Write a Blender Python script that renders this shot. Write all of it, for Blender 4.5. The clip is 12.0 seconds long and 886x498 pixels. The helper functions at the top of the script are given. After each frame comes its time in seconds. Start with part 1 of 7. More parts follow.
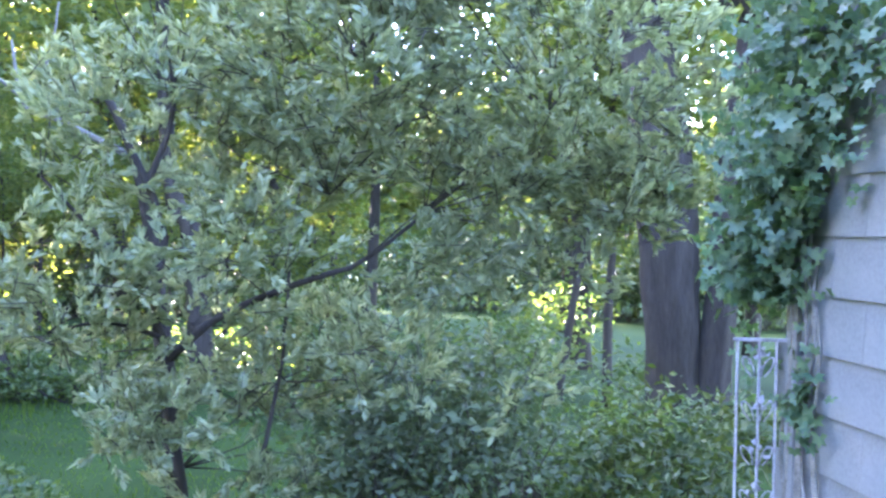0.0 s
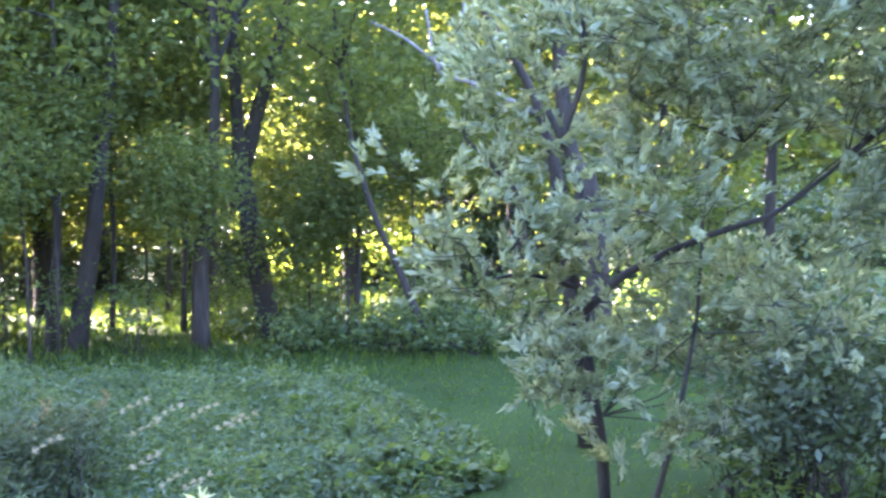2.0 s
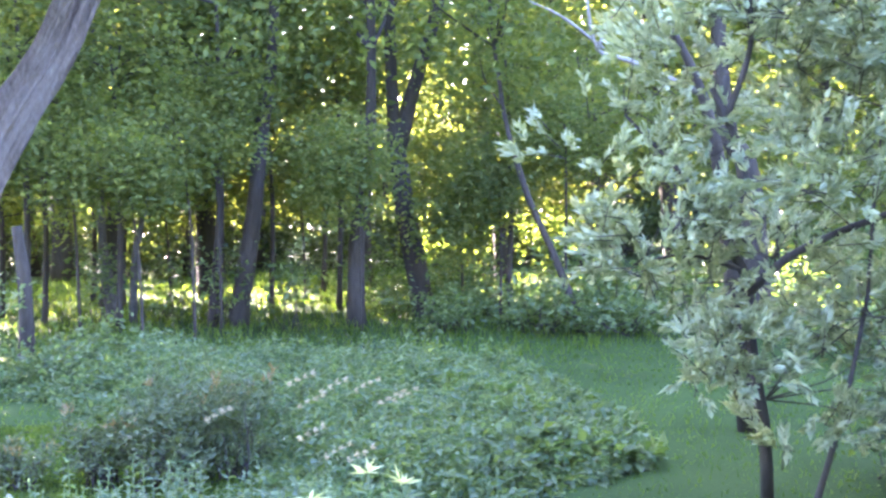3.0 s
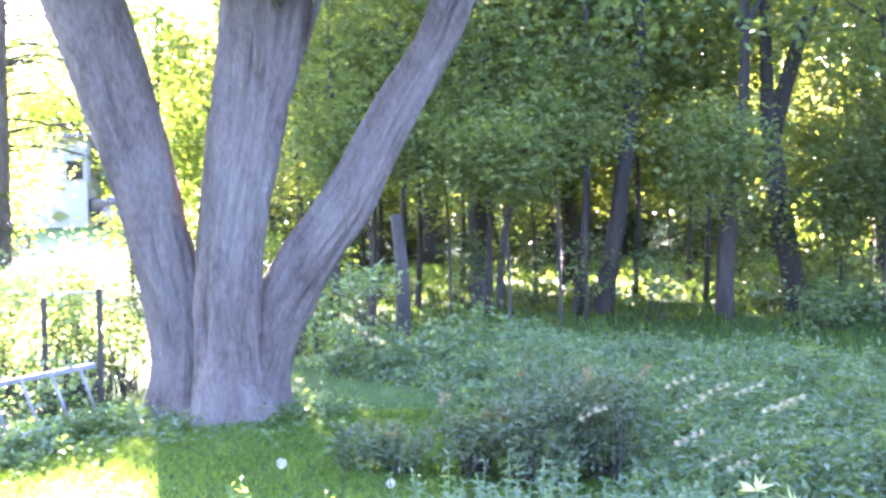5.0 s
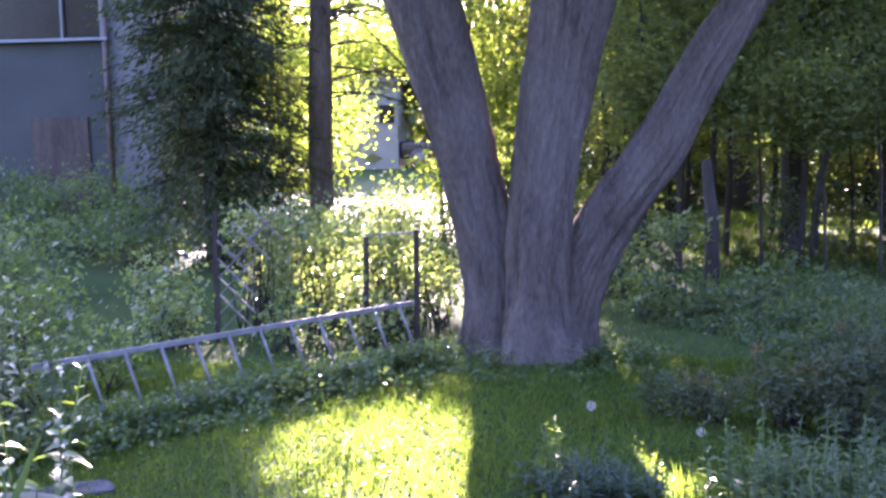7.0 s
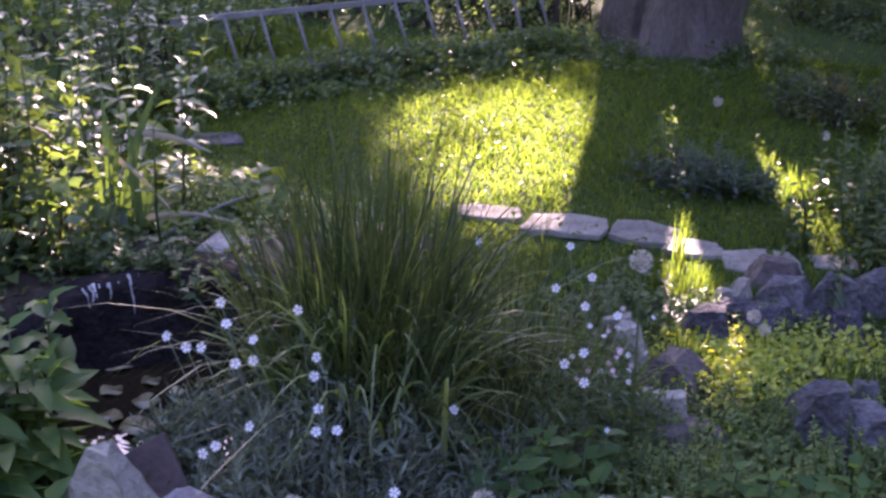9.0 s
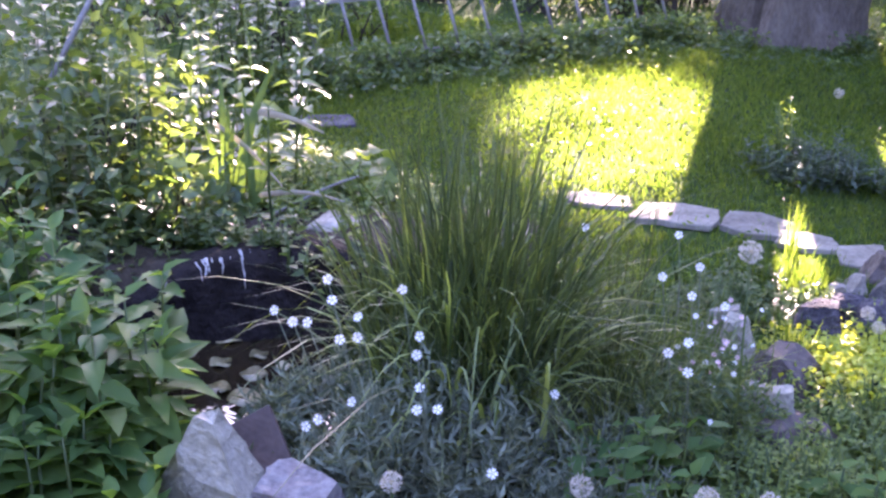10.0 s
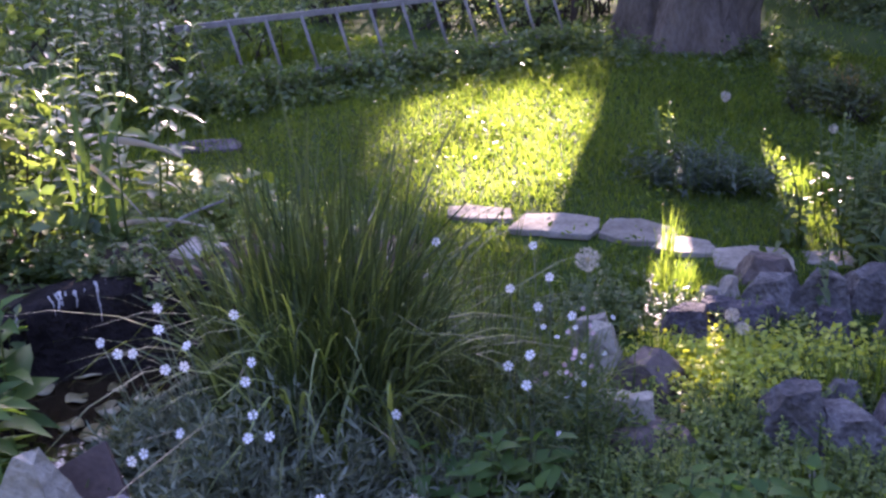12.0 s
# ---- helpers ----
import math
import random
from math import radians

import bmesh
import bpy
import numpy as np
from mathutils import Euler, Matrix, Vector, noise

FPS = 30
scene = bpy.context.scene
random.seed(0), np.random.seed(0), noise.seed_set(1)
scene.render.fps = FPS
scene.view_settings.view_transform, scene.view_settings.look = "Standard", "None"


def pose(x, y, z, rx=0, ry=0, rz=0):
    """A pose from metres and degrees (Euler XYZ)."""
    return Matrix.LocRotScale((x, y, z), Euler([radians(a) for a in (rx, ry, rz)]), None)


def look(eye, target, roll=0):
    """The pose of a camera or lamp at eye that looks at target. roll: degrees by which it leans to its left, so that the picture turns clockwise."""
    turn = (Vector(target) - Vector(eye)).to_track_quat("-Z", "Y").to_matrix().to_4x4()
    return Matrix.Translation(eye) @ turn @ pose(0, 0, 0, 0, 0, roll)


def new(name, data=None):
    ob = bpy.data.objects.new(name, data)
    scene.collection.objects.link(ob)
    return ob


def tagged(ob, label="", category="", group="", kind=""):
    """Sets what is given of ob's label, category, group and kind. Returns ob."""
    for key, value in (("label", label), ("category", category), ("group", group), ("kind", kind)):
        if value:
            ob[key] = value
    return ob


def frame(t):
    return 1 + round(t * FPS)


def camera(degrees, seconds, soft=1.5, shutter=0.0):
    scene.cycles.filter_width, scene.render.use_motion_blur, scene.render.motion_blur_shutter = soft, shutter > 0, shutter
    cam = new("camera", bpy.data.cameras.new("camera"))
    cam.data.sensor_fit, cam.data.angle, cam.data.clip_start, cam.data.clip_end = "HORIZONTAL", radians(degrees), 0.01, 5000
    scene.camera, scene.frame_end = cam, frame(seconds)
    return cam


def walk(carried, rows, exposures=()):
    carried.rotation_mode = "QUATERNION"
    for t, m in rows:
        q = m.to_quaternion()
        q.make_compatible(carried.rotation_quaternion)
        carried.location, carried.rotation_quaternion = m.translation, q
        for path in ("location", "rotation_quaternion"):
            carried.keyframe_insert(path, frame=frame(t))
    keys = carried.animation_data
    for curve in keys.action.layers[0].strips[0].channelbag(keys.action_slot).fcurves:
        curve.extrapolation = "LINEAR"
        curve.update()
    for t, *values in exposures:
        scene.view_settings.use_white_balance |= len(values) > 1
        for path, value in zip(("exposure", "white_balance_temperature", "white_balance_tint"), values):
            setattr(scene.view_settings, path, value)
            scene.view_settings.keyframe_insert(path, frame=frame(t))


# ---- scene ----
cam = camera(40.93, 12.0, soft=2.5, shutter=0.25)
PATH = [
    (0, (0.177, -0.208, 1.982), (1.759, 1.014, 1.956), 1.16),
    (0.5, (0.156, -0.181, 1.981), (1.661, 1.136, 1.982), 0.58),
    (1, (0.103, -0.177, 1.969), (1.486, 1.268, 1.957), 0.24),
    (1.5, (0.083, -0.126, 1.961), (1.344, 1.424, 1.891), -0.00),
    (2, (0.028, -0.083, 1.946), (1.149, 1.570, 1.845), -0.52),
    (2.5, (-0.014, -0.068, 1.934), (0.998, 1.653, 1.811), -0.70),
    (2.7, (-0.035, -0.082, 1.931), (0.935, 1.662, 1.804), -0.64),
    (4.3, (-0.068, 0.078, 2.006), (0.509, 1.987, 1.860), -0.65),
    (4.5, (-0.069, 0.062, 2.018), (0.439, 1.990, 1.864), -0.82),
    (5, (-0.098, 0.142, 2.001), (0.245, 2.106, 1.850), -0.96),
    (5.5, (-0.134, 0.151, 2.006), (0.080, 2.136, 1.877), -0.79),
    (6, (-0.173, 0.119, 2.025), (-0.104, 2.113, 1.879), -0.80),
    (6.5, (-0.213, 0.091, 2.016), (-0.278, 2.084, 1.867), -0.96),
    (6.7, (-0.215, 0.085, 2.022), (-0.320, 2.074, 1.846), -1.16),
    (8.3, (0.035, 0.033, 2.035), (-0.266, 1.928, 1.472), 0.53),
    (8.5, (0.022, 0.035, 2.005), (-0.287, 1.910, 1.384), 1.04),
    (9, (0.001, 0.032, 1.960), (-0.388, 1.851, 1.225), 1.41),
    (9.5, (0.014, 0.037, 1.955), (-0.477, 1.817, 1.185), 1.00),
    (10, (0.015, 0.023, 1.951), (-0.549, 1.785, 1.193), 1.06),
    (10.5, (0.012, 0.011, 1.955), (-0.571, 1.765, 1.192), 0.91),
    (11, (0.032, 0.016, 1.965), (-0.502, 1.797, 1.227), 1.01),
    (11.5, (0.139, 0.060, 1.960), (-0.339, 1.866, 1.247), 1.15),
    (12, (0.292, 0.168, 1.927), (-0.189, 1.967, 1.198), -0.62),
]
EXPOSURES = [(0, 5.98, 5420, 33), (0.5, 6.05, 5430, 38), (1.0, 6.06, 5450, 41), (1.5, 6.02, 5480, 37), (2.0, 6.01, 5540, 37), (2.5, 6.36, 5600, 38), (4.5, 6.52, 5560, 38), (5.0, 6.48, 5450, 40), (5.5, 6.18, 5420, 42), (6.0, 5.68, 5420, 46), (6.7, 4.95, 5420, 52), (8.5, 3.68, 6050, 55), (9.0, 3.76, 6050, 56), (9.5, 4.62, 5980, 51), (10.0, 4.78, 5970, 50), (10.5, 5.02, 5960, 50), (11.2, 4.9, 5900, 50), (12, 3.92, 5950, 52)]
walk(cam, [(t, look(eye, target, roll)) for t, eye, target, roll in PATH], EXPOSURES)

# ---- daylight: a low evening sun beyond the woods, clear sky ----
SUN_EL, SUN_AZ = radians(20.5), radians(-5.8)
TO_SUN = Vector((math.sin(SUN_AZ) * math.cos(SUN_EL), math.cos(SUN_AZ) * math.cos(SUN_EL), math.sin(SUN_EL)))
world = bpy.data.worlds.new("sky")
scene.world = world
world.use_nodes = True
wn = world.node_tree.nodes
sky = wn.new("ShaderNodeTexSky")
sky.sky_type, sky.sun_disc = "NISHITA", False
sky.sun_elevation, sky.sun_rotation = SUN_EL, SUN_AZ
sky.air_density, sky.dust_density = 1.0, 1.5
wn["Background"].inputs["Strength"].default_value = 0.098
world.node_tree.links.new(sky.outputs["Color"], wn["Background"].inputs["Color"])
sun = new("sun", bpy.data.lights.new("sun", "SUN"))
sun.data.energy, sun.data.angle, sun.data.color = 5.0, radians(0.6), (1.0, 0.86, 0.62)
sun.matrix_world = look((0, 0, 30), Vector((0, 0, 30)) - TO_SUN)

rng = np.random.default_rng(7)

# ---- making meshes ----


def np_mesh(name, verts, faces):
    """A mesh from an array of corners and arrays of faces, each with its own number of corners."""
    me = bpy.data.meshes.new(name)
    verts = np.asarray(verts, np.float32)
    faces = [np.asarray(f, np.int32) for f in faces if len(f)]
    me.vertices.add(len(verts))
    me.vertices.foreach_set("co", verts.ravel())
    loops = np.concatenate([f.ravel() for f in faces])
    sizes = np.concatenate([np.full(len(f), f.shape[1], np.int32) for f in faces])
    me.loops.add(len(loops))
    me.loops.foreach_set("vertex_index", loops)
    me.polygons.add(len(sizes))
    me.polygons.foreach_set("loop_start", np.concatenate([[0], np.cumsum(sizes)[:-1]]).astype(np.int32))
    me.update(calc_edges=True)
    return me


def smooth(me):
    me.polygons.foreach_set("use_smooth", np.ones(len(me.polygons), bool))
    return me


def unit(v):
    return v / np.maximum(np.linalg.norm(v, axis=-1, keepdims=True), 1e-9)


def leaves(pts, size, wide=0.4, flat=0.5, out=None, fold=0.18, vary=0.35, droop=0.0):
    """Folded leaves at points: corners and triangles. flat: how level they lie; out: the way that they point."""
    pts = np.asarray(pts, float)
    n = len(pts)
    way = rng.normal(size=(n, 3)) * (1, 1, 0.7)
    if out is not None:
        way = unit(way) * 0.6 + unit(np.asarray(out, float))
    way[:, 2] -= droop
    way = unit(way)
    nor = unit(rng.normal(size=(n, 3))) * (1 - flat) + np.array([0, 0, 1.0]) * flat
    side = unit(np.cross(nor, way))
    nor = np.cross(way, side)
    s = size * (1 + vary * rng.uniform(-1, 1, (n, 1)))
    a, m = pts, pts + way * s * 0.45 - nor * s * fold * 0.5
    left, right = m + side * s * wide * 0.5 + nor * s * fold, m - side * s * wide * 0.5 + nor * s * fold
    tip = pts + way * s - nor * s * fold * 0.6
    v = np.stack([a, left, tip, right], 1).reshape(-1, 3)
    k = np.arange(n)[:, None] * 4
    return v, [np.concatenate([k + [0, 2, 1], k + [0, 3, 2]])]


def full_leaves(pts, size, wide=0.5, flat=0.5, out=None, fold=0.16, vary=0.35, droop=0.0):
    """Broad pointed leaves with a midrib, rounder than the plain ones."""
    pts = np.asarray(pts, float)
    n = len(pts)
    way = unit(rng.normal(size=(n, 3)) * (1, 1, 0.7))
    if out is not None:
        way = way * 0.5 + unit(np.asarray(out, float))
    way[:, 2] -= droop
    way = unit(way)
    nor = unit(rng.normal(size=(n, 3))) * (1 - flat) + np.array([0, 0, 1.0]) * flat
    side = unit(np.cross(nor, way))
    nor = np.cross(way, side)
    s = size * (1 + vary * rng.uniform(-1, 1, (n, 1)))
    m1, m2, tip = pts + way * s * 0.28 - nor * s * 0.02, pts + way * s * 0.62 - nor * s * 0.08, pts + way * s - nor * s * 0.26
    up = nor * s * fold * 0.7
    l1, r1 = m1 + side * s * wide * 0.46 + up, m1 - side * s * wide * 0.46 + up
    l2, r2 = m2 + side * s * wide * 0.34 + up * 0.7, m2 - side * s * wide * 0.34 + up * 0.7
    v = np.stack([pts, m1, m2, tip, l1, l2, r1, r2], 1).reshape(-1, 3)
    k = np.arange(n)[:, None] * 8
    return v, [np.concatenate([k + [0, 1, 4], k + [2, 3, 5], k + [0, 6, 1], k + [2, 7, 3]]), np.concatenate([k + [1, 2, 5, 4], k + [1, 6, 7, 2]])]


def blades(base, height, width, lean, bend, levels=3):
    """Bent tapering blades. lean: per blade an (x, y) sideways way; bend: how far the tip hangs over."""
    n = len(base)
    height, width, bend = (np.broadcast_to(np.asarray(q, float), (n,))[:, None] for q in (height, width, bend))
    az = rng.uniform(0, 2 * np.pi, n)
    across = np.stack([np.cos(az), np.sin(az), 0 * az], 1)
    lean3 = np.concatenate([lean, np.zeros((n, 1))], 1)
    rows = []
    for i in range(levels + 1):
        u = i / levels
        mid = base + np.array([0, 0, 1.0]) * height * (u - 0.55 * bend * u**3) + lean3 * height * (0.35 * u + bend * u * u)
        w = width * (1 - u**1.6) * 0.5
        rows += [mid] if i == levels else [mid - across * w, mid + across * w]
    v = np.stack(rows, 1)
    m = v.shape[1]
    k = np.arange(n)[:, None] * m
    quads = [k + [2 * i, 2 * i + 1, 2 * i + 3, 2 * i + 2] for i in range(levels - 1)]
    tri = k + [2 * levels - 2, 2 * levels - 1, 2 * levels]
    return v.reshape(-1, 3), [np.concatenate(quads) if quads else np.zeros((0, 4), int), tri]


def tube(points, radii, sides=8, rough=0.0, seed=0.0):
    """A tapered round limb along points."""
    p, r = np.asarray(points, float), np.asarray(radii, float)
    n = len(p)
    t = unit(np.gradient(p, axis=0))
    ref = np.array([1.0, 0.2, 0]) if abs(t[0][2]) > 0.7 else np.array([0, 0, 1.0])
    a = unit(np.cross(t, ref))
    b = np.cross(t, a)
    ang = np.arange(sides) * 2 * np.pi / sides
    if rough:
        k = 1 + rough * np.array([[noise.noise((math.cos(g) * 1.6 + seed, math.sin(g) * 1.6, i * 0.45)) for g in ang] for i in range(n)])
    else:
        k = np.ones((n, sides))
    ring = p[:, None] + (r[:, None] * k)[:, :, None] * (np.cos(ang)[None, :, None] * a[:, None] + np.sin(ang)[None, :, None] * b[:, None])
    v = np.concatenate([ring.reshape(-1, 3), p[:1], p[-1:]])
    i, j = np.meshgrid(np.arange(n - 1), np.arange(sides), indexing="ij")
    j2 = (j + 1) % sides
    quads = np.stack([i * sides + j, i * sides + j2, (i + 1) * sides + j2, (i + 1) * sides + j], -1).reshape(-1, 4)
    s = np.arange(sides)
    caps = np.concatenate([np.stack([(s + 1) % sides, s, np.full(sides, n * sides)], 1),
                           np.stack([(n - 1) * sides + s, (n - 1) * sides + (s + 1) % sides, np.full(sides, n * sides + 1)], 1)])
    return v, [quads, caps]


def merge(shapes):
    """Joins (corners, faces) pairs into one."""
    vs, by, off = [], {}, 0
    for v, fs in shapes:
        vs.append(v)
        for f in fs:
            if len(f):
                f = np.asarray(f)
                by.setdefault(f.shape[1], []).append(f + off)
        off += len(v)
    return np.concatenate(vs), [np.concatenate(f) for f in by.values()]


def curve_pts(points, n):
    """n points on a smooth line through the given ones."""
    p = np.asarray(points, float)
    q = np.concatenate([2 * p[:1] - p[1:2], p, 2 * p[-1:] - p[-2:-1]])
    out = []
    for s in np.linspace(0, len(p) - 1, n):
        i = min(int(s), len(p) - 2)
        u = s - i
        a, b, c, d = q[i : i + 4]
        out.append(0.5 * (2 * b + (c - a) * u + (2 * a - 5 * b + 4 * c - d) * u * u + (3 * b - a - 3 * c + d) * u**3))
    return np.array(out)


def thing(name, at=(0, 0, 0), label="", category="", group="", kind=""):
    ob = new(name)
    ob.empty_display_size = 0.1
    ob.location = at
    return tagged(ob, label, category, group, kind)


def part(name, shape, mat, parent=None, label="", soft=True, kind=""):
    """One mesh object from a (corners, faces) pair or a mesh, in world places, under a thing or a part."""
    me = shape if isinstance(shape, bpy.types.Mesh) else np_mesh(name, *shape)
    if soft:
        smooth(me)
    me.materials.append(mat)
    ob = new(name, me)
    if parent is not None:
        ob.parent = parent
        base = parent.location if parent.parent is None else parent.parent.location
        ob.location = -Vector(base) if parent.parent is None else (0, 0, 0)
    return tagged(ob, label, kind=kind)


def bm_mesh(name, build):
    bm = bmesh.new()
    build(bm)
    me = bpy.data.meshes.new(name)
    bm.to_mesh(me)
    bm.free()
    return me


def box(bm, size, m=Matrix(), bevel=0.0):
    """A box with bevelled edges, its middle at the pose m."""
    r = bmesh.ops.create_cube(bm, size=1.0, matrix=m @ Matrix.Diagonal((*size, 1)))
    if bevel:
        edges = list({e for v in r["verts"] for e in v.link_edges})
        bmesh.ops.bevel(bm, geom=edges, offset=bevel, segments=2, affect="EDGES", profile=0.6)


def box_mesh(name, *boxes):
    """boxes: (size, pose, bevel)"""
    return bm_mesh(name, lambda bm: [box(bm, *b) for b in boxes])


def sun_gap(p, zones, edge=0.4):
    """True for points whose shadow would fall on one of the lit zones (x, y, half width, half length)."""
    k = p[:, 2] / math.tan(SUN_EL)
    gx, gy = p[:, 0] - k * math.sin(SUN_AZ), p[:, 1] - k * math.cos(SUN_AZ)
    hit = np.zeros(len(p), bool)
    for x, y, a, b in zones:
        d = ((gx - x) / a) ** 2 + ((gy - y) / b) ** 2
        hit |= d < 1 + edge * rng.normal(size=len(p))
    return hit


# ---- materials ----


def material(name):
    m = bpy.data.materials.new(name)
    m.use_nodes = True
    nt = m.node_tree
    return m, nt.nodes, nt.links, nt.nodes["Principled BSDF"]


def ramp(n, stops):
    r = n.new("ShaderNodeValToRGB")
    e = r.color_ramp.elements
    e[0].position, e[0].color = stops[0][0], (*stops[0][1], 1)
    e[1].position, e[1].color = stops[-1][0], (*stops[-1][1], 1)
    for pos, c in stops[1:-1]:
        x = e.new(pos)
        x.color = (*c, 1)
    return r


def leaf_mat(name, dark, light, through_light=0.4, rough=0.45, glow=None, spec=0.4):
    """Leaves: each one a little different, letting some light through."""
    m, n, l, p = material(name)
    geo = n.new("ShaderNodeNewGeometry")
    r = ramp(n, [(0, dark), (0.5, tuple((a + b) / 2 for a, b in zip(dark, light))), (1, light)])
    l.new(geo.outputs["Random Per Island"], r.inputs[0])
    tex = n.new("ShaderNodeTexNoise")
    tex.inputs["Scale"].default_value = 0.9
    co = n.new("ShaderNodeTexCoord")
    l.new(co.outputs["Object"], tex.inputs["Vector"])
    hsv = n.new("ShaderNodeHueSaturation")
    mul = n.new("ShaderNodeMapRange")
    mul.inputs["To Min"].default_value, mul.inputs["To Max"].default_value = 0.7, 1.3
    l.new(tex.outputs["Fac"], mul.inputs["Value"])
    l.new(mul.outputs["Result"], hsv.inputs["Value"])
    l.new(r.outputs["Color"], hsv.inputs["Color"])
    l.new(hsv.outputs["Color"], p.inputs["Base Color"])
    p.inputs["Roughness"].default_value = rough
    p.inputs["Specular IOR Level"].default_value = spec
    if through_light:
        tr = n.new("ShaderNodeBsdfTranslucent")
        tint = n.new("ShaderNodeMixRGB")
        tint.blend_type = "MULTIPLY"
        tint.inputs["Fac"].default_value = 1.0
        tint.inputs["Color2"].default_value = (*(glow or (2.6, 2.4, 0.7)), 1)
        l.new(hsv.outputs["Color"], tint.inputs["Color1"])
        l.new(tint.outputs["Color"], tr.inputs["Color"])
        mix = n.new("ShaderNodeMixShader")
        mix.inputs["Fac"].default_value = through_light
        l.new(p.outputs["BSDF"], mix.inputs[1])
        l.new(tr.outputs["BSDF"], mix.inputs[2])
        l.new(mix.outputs["Shader"], n["Material Output"].inputs["Surface"])
    return m


def rough_mat(name, stops, scale=6.0, fine=40.0, rough=0.85, bump=0.5, stretch=(1, 1, 1), depth=0.02, spec=0.3, metal=0.0, per_object=False):
    """Stone, bark, earth, wood: colour at two scales, with fine relief."""
    m, n, l, p = material(name)
    co = n.new("ShaderNodeTexCoord")
    mp = n.new("ShaderNodeMapping")
    mp.inputs["Scale"].default_value = stretch
    l.new(co.outputs["Object"], mp.inputs["Vector"])
    a, b = n.new("ShaderNodeTexNoise"), n.new("ShaderNodeTexNoise")
    a.inputs["Scale"].default_value, a.inputs["Detail"].default_value = scale, 5
    b.inputs["Scale"].default_value, b.inputs["Detail"].default_value = fine, 6
    for t in (a, b):
        l.new(mp.outputs["Vector"], t.inputs["Vector"])
    mix = n.new("ShaderNodeMath")
    mix.operation = "MULTIPLY_ADD"
    mix.inputs[1].default_value = 0.45
    l.new(b.outputs["Fac"], mix.inputs[0])
    sc = n.new("ShaderNodeMath")
    sc.operation = "MULTIPLY"
    sc.inputs[1].default_value = 0.55
    l.new(a.outputs["Fac"], sc.inputs[0])
    l.new(sc.outputs["Value"], mix.inputs[2])
    r = ramp(n, stops)
    l.new(mix.outputs["Value"], r.inputs[0])
    colour = r.outputs["Color"]
    if per_object:
        info, hsv, mr = n.new("ShaderNodeObjectInfo"), n.new("ShaderNodeHueSaturation"), n.new("ShaderNodeMapRange")
        mr.inputs["To Min"].default_value, mr.inputs["To Max"].default_value = 0.75, 1.25
        l.new(info.outputs["Random"], mr.inputs["Value"])
        l.new(mr.outputs["Result"], hsv.inputs["Value"])
        l.new(colour, hsv.inputs["Color"])
        colour = hsv.outputs["Color"]
    l.new(colour, p.inputs["Base Color"])
    p.inputs["Roughness"].default_value, p.inputs["Specular IOR Level"].default_value, p.inputs["Metallic"].default_value = rough, spec, metal
    bp = n.new("ShaderNodeBump")
    bp.inputs["Strength"].default_value, bp.inputs["Distance"].default_value = bump, depth
    l.new(mix.outputs["Value"], bp.inputs["Height"])
    l.new(bp.outputs["Normal"], p.inputs["Normal"])
    return m


M_WOODS = leaf_mat("woods_leaf", (0.058, 0.09, 0.034), (0.118, 0.145, 0.053), 0.43, 0.65, (2.6, 2.3, 0.68), 0.12)
M_HEDGE = leaf_mat("hedge_leaf", (0.03, 0.055, 0.022), (0.08, 0.105, 0.042), 0.25, 0.5, (2.2, 2.1, 0.7), 0.25)
M_SUNWOODS = leaf_mat("sunny_woods_leaf", (0.055, 0.085, 0.0318), (0.132, 0.15, 0.053), 0.5)
M_MAPLE = leaf_mat("maple_leaf", (0.066, 0.1, 0.0318), (0.143, 0.17, 0.053), 0.5)
M_SILVER = leaf_mat("silver_leaf", (0.15, 0.188, 0.106), (0.345, 0.38, 0.25), 0.38, 0.6, (1.7, 1.6, 0.8))
M_SHRUB = leaf_mat("shrub_leaf", (0.045, 0.082, 0.034), (0.115, 0.155, 0.06), 0.38, 0.42, (2.3, 2.3, 0.7), 0.42)
M_FENCEVINE = leaf_mat("fence_vine_leaf", (0.06, 0.105, 0.035), (0.19, 0.23, 0.105), 0.38, 0.33, (2.5, 2.4, 1.0), 0.5)
M_DOGWOOD = leaf_mat("dogwood_leaf", (0.055, 0.085, 0.045), (0.125, 0.16, 0.09), 0.25, 0.5, (1.9, 1.9, 0.8))
M_BLUE = leaf_mat("blue_grey_leaf", (0.035, 0.06, 0.042), (0.085, 0.12, 0.088), 0.25)
M_COVER = leaf_mat("ground_cover_leaf", (0.066, 0.115, 0.0371), (0.187, 0.25, 0.0848), 0.45)
M_VINE = leaf_mat("vine_leaf", (0.066, 0.12, 0.0318), (0.154, 0.2, 0.0636), 0.5)
M_BUSH = leaf_mat("pond_bush_leaf", (0.04, 0.08, 0.03), (0.11, 0.155, 0.054), 0.32, 0.38, (2.4, 2.3, 0.7), 0.5)
M_CREEPER = leaf_mat("creeper_leaf", (0.045, 0.095, 0.055), (0.1, 0.16, 0.094), 0.32)
M_WEED = leaf_mat("weed_leaf", (0.035, 0.072, 0.034), (0.115, 0.158, 0.077), 0.38)
M_SPRUCE = leaf_mat("spruce_needle", (0.026, 0.042, 0.018), (0.06, 0.08, 0.034), 0.2, 0.6, spec=0.15)
M_YEW = leaf_mat("yew_needle", (0.032, 0.055, 0.024), (0.09, 0.112, 0.046), 0.2)
M_GRASS = leaf_mat("grass_blade", (0.016, 0.04, 0.012), (0.055, 0.09, 0.028), 0.5, 0.5, (5.4, 4.4, 1.05), 0.15)
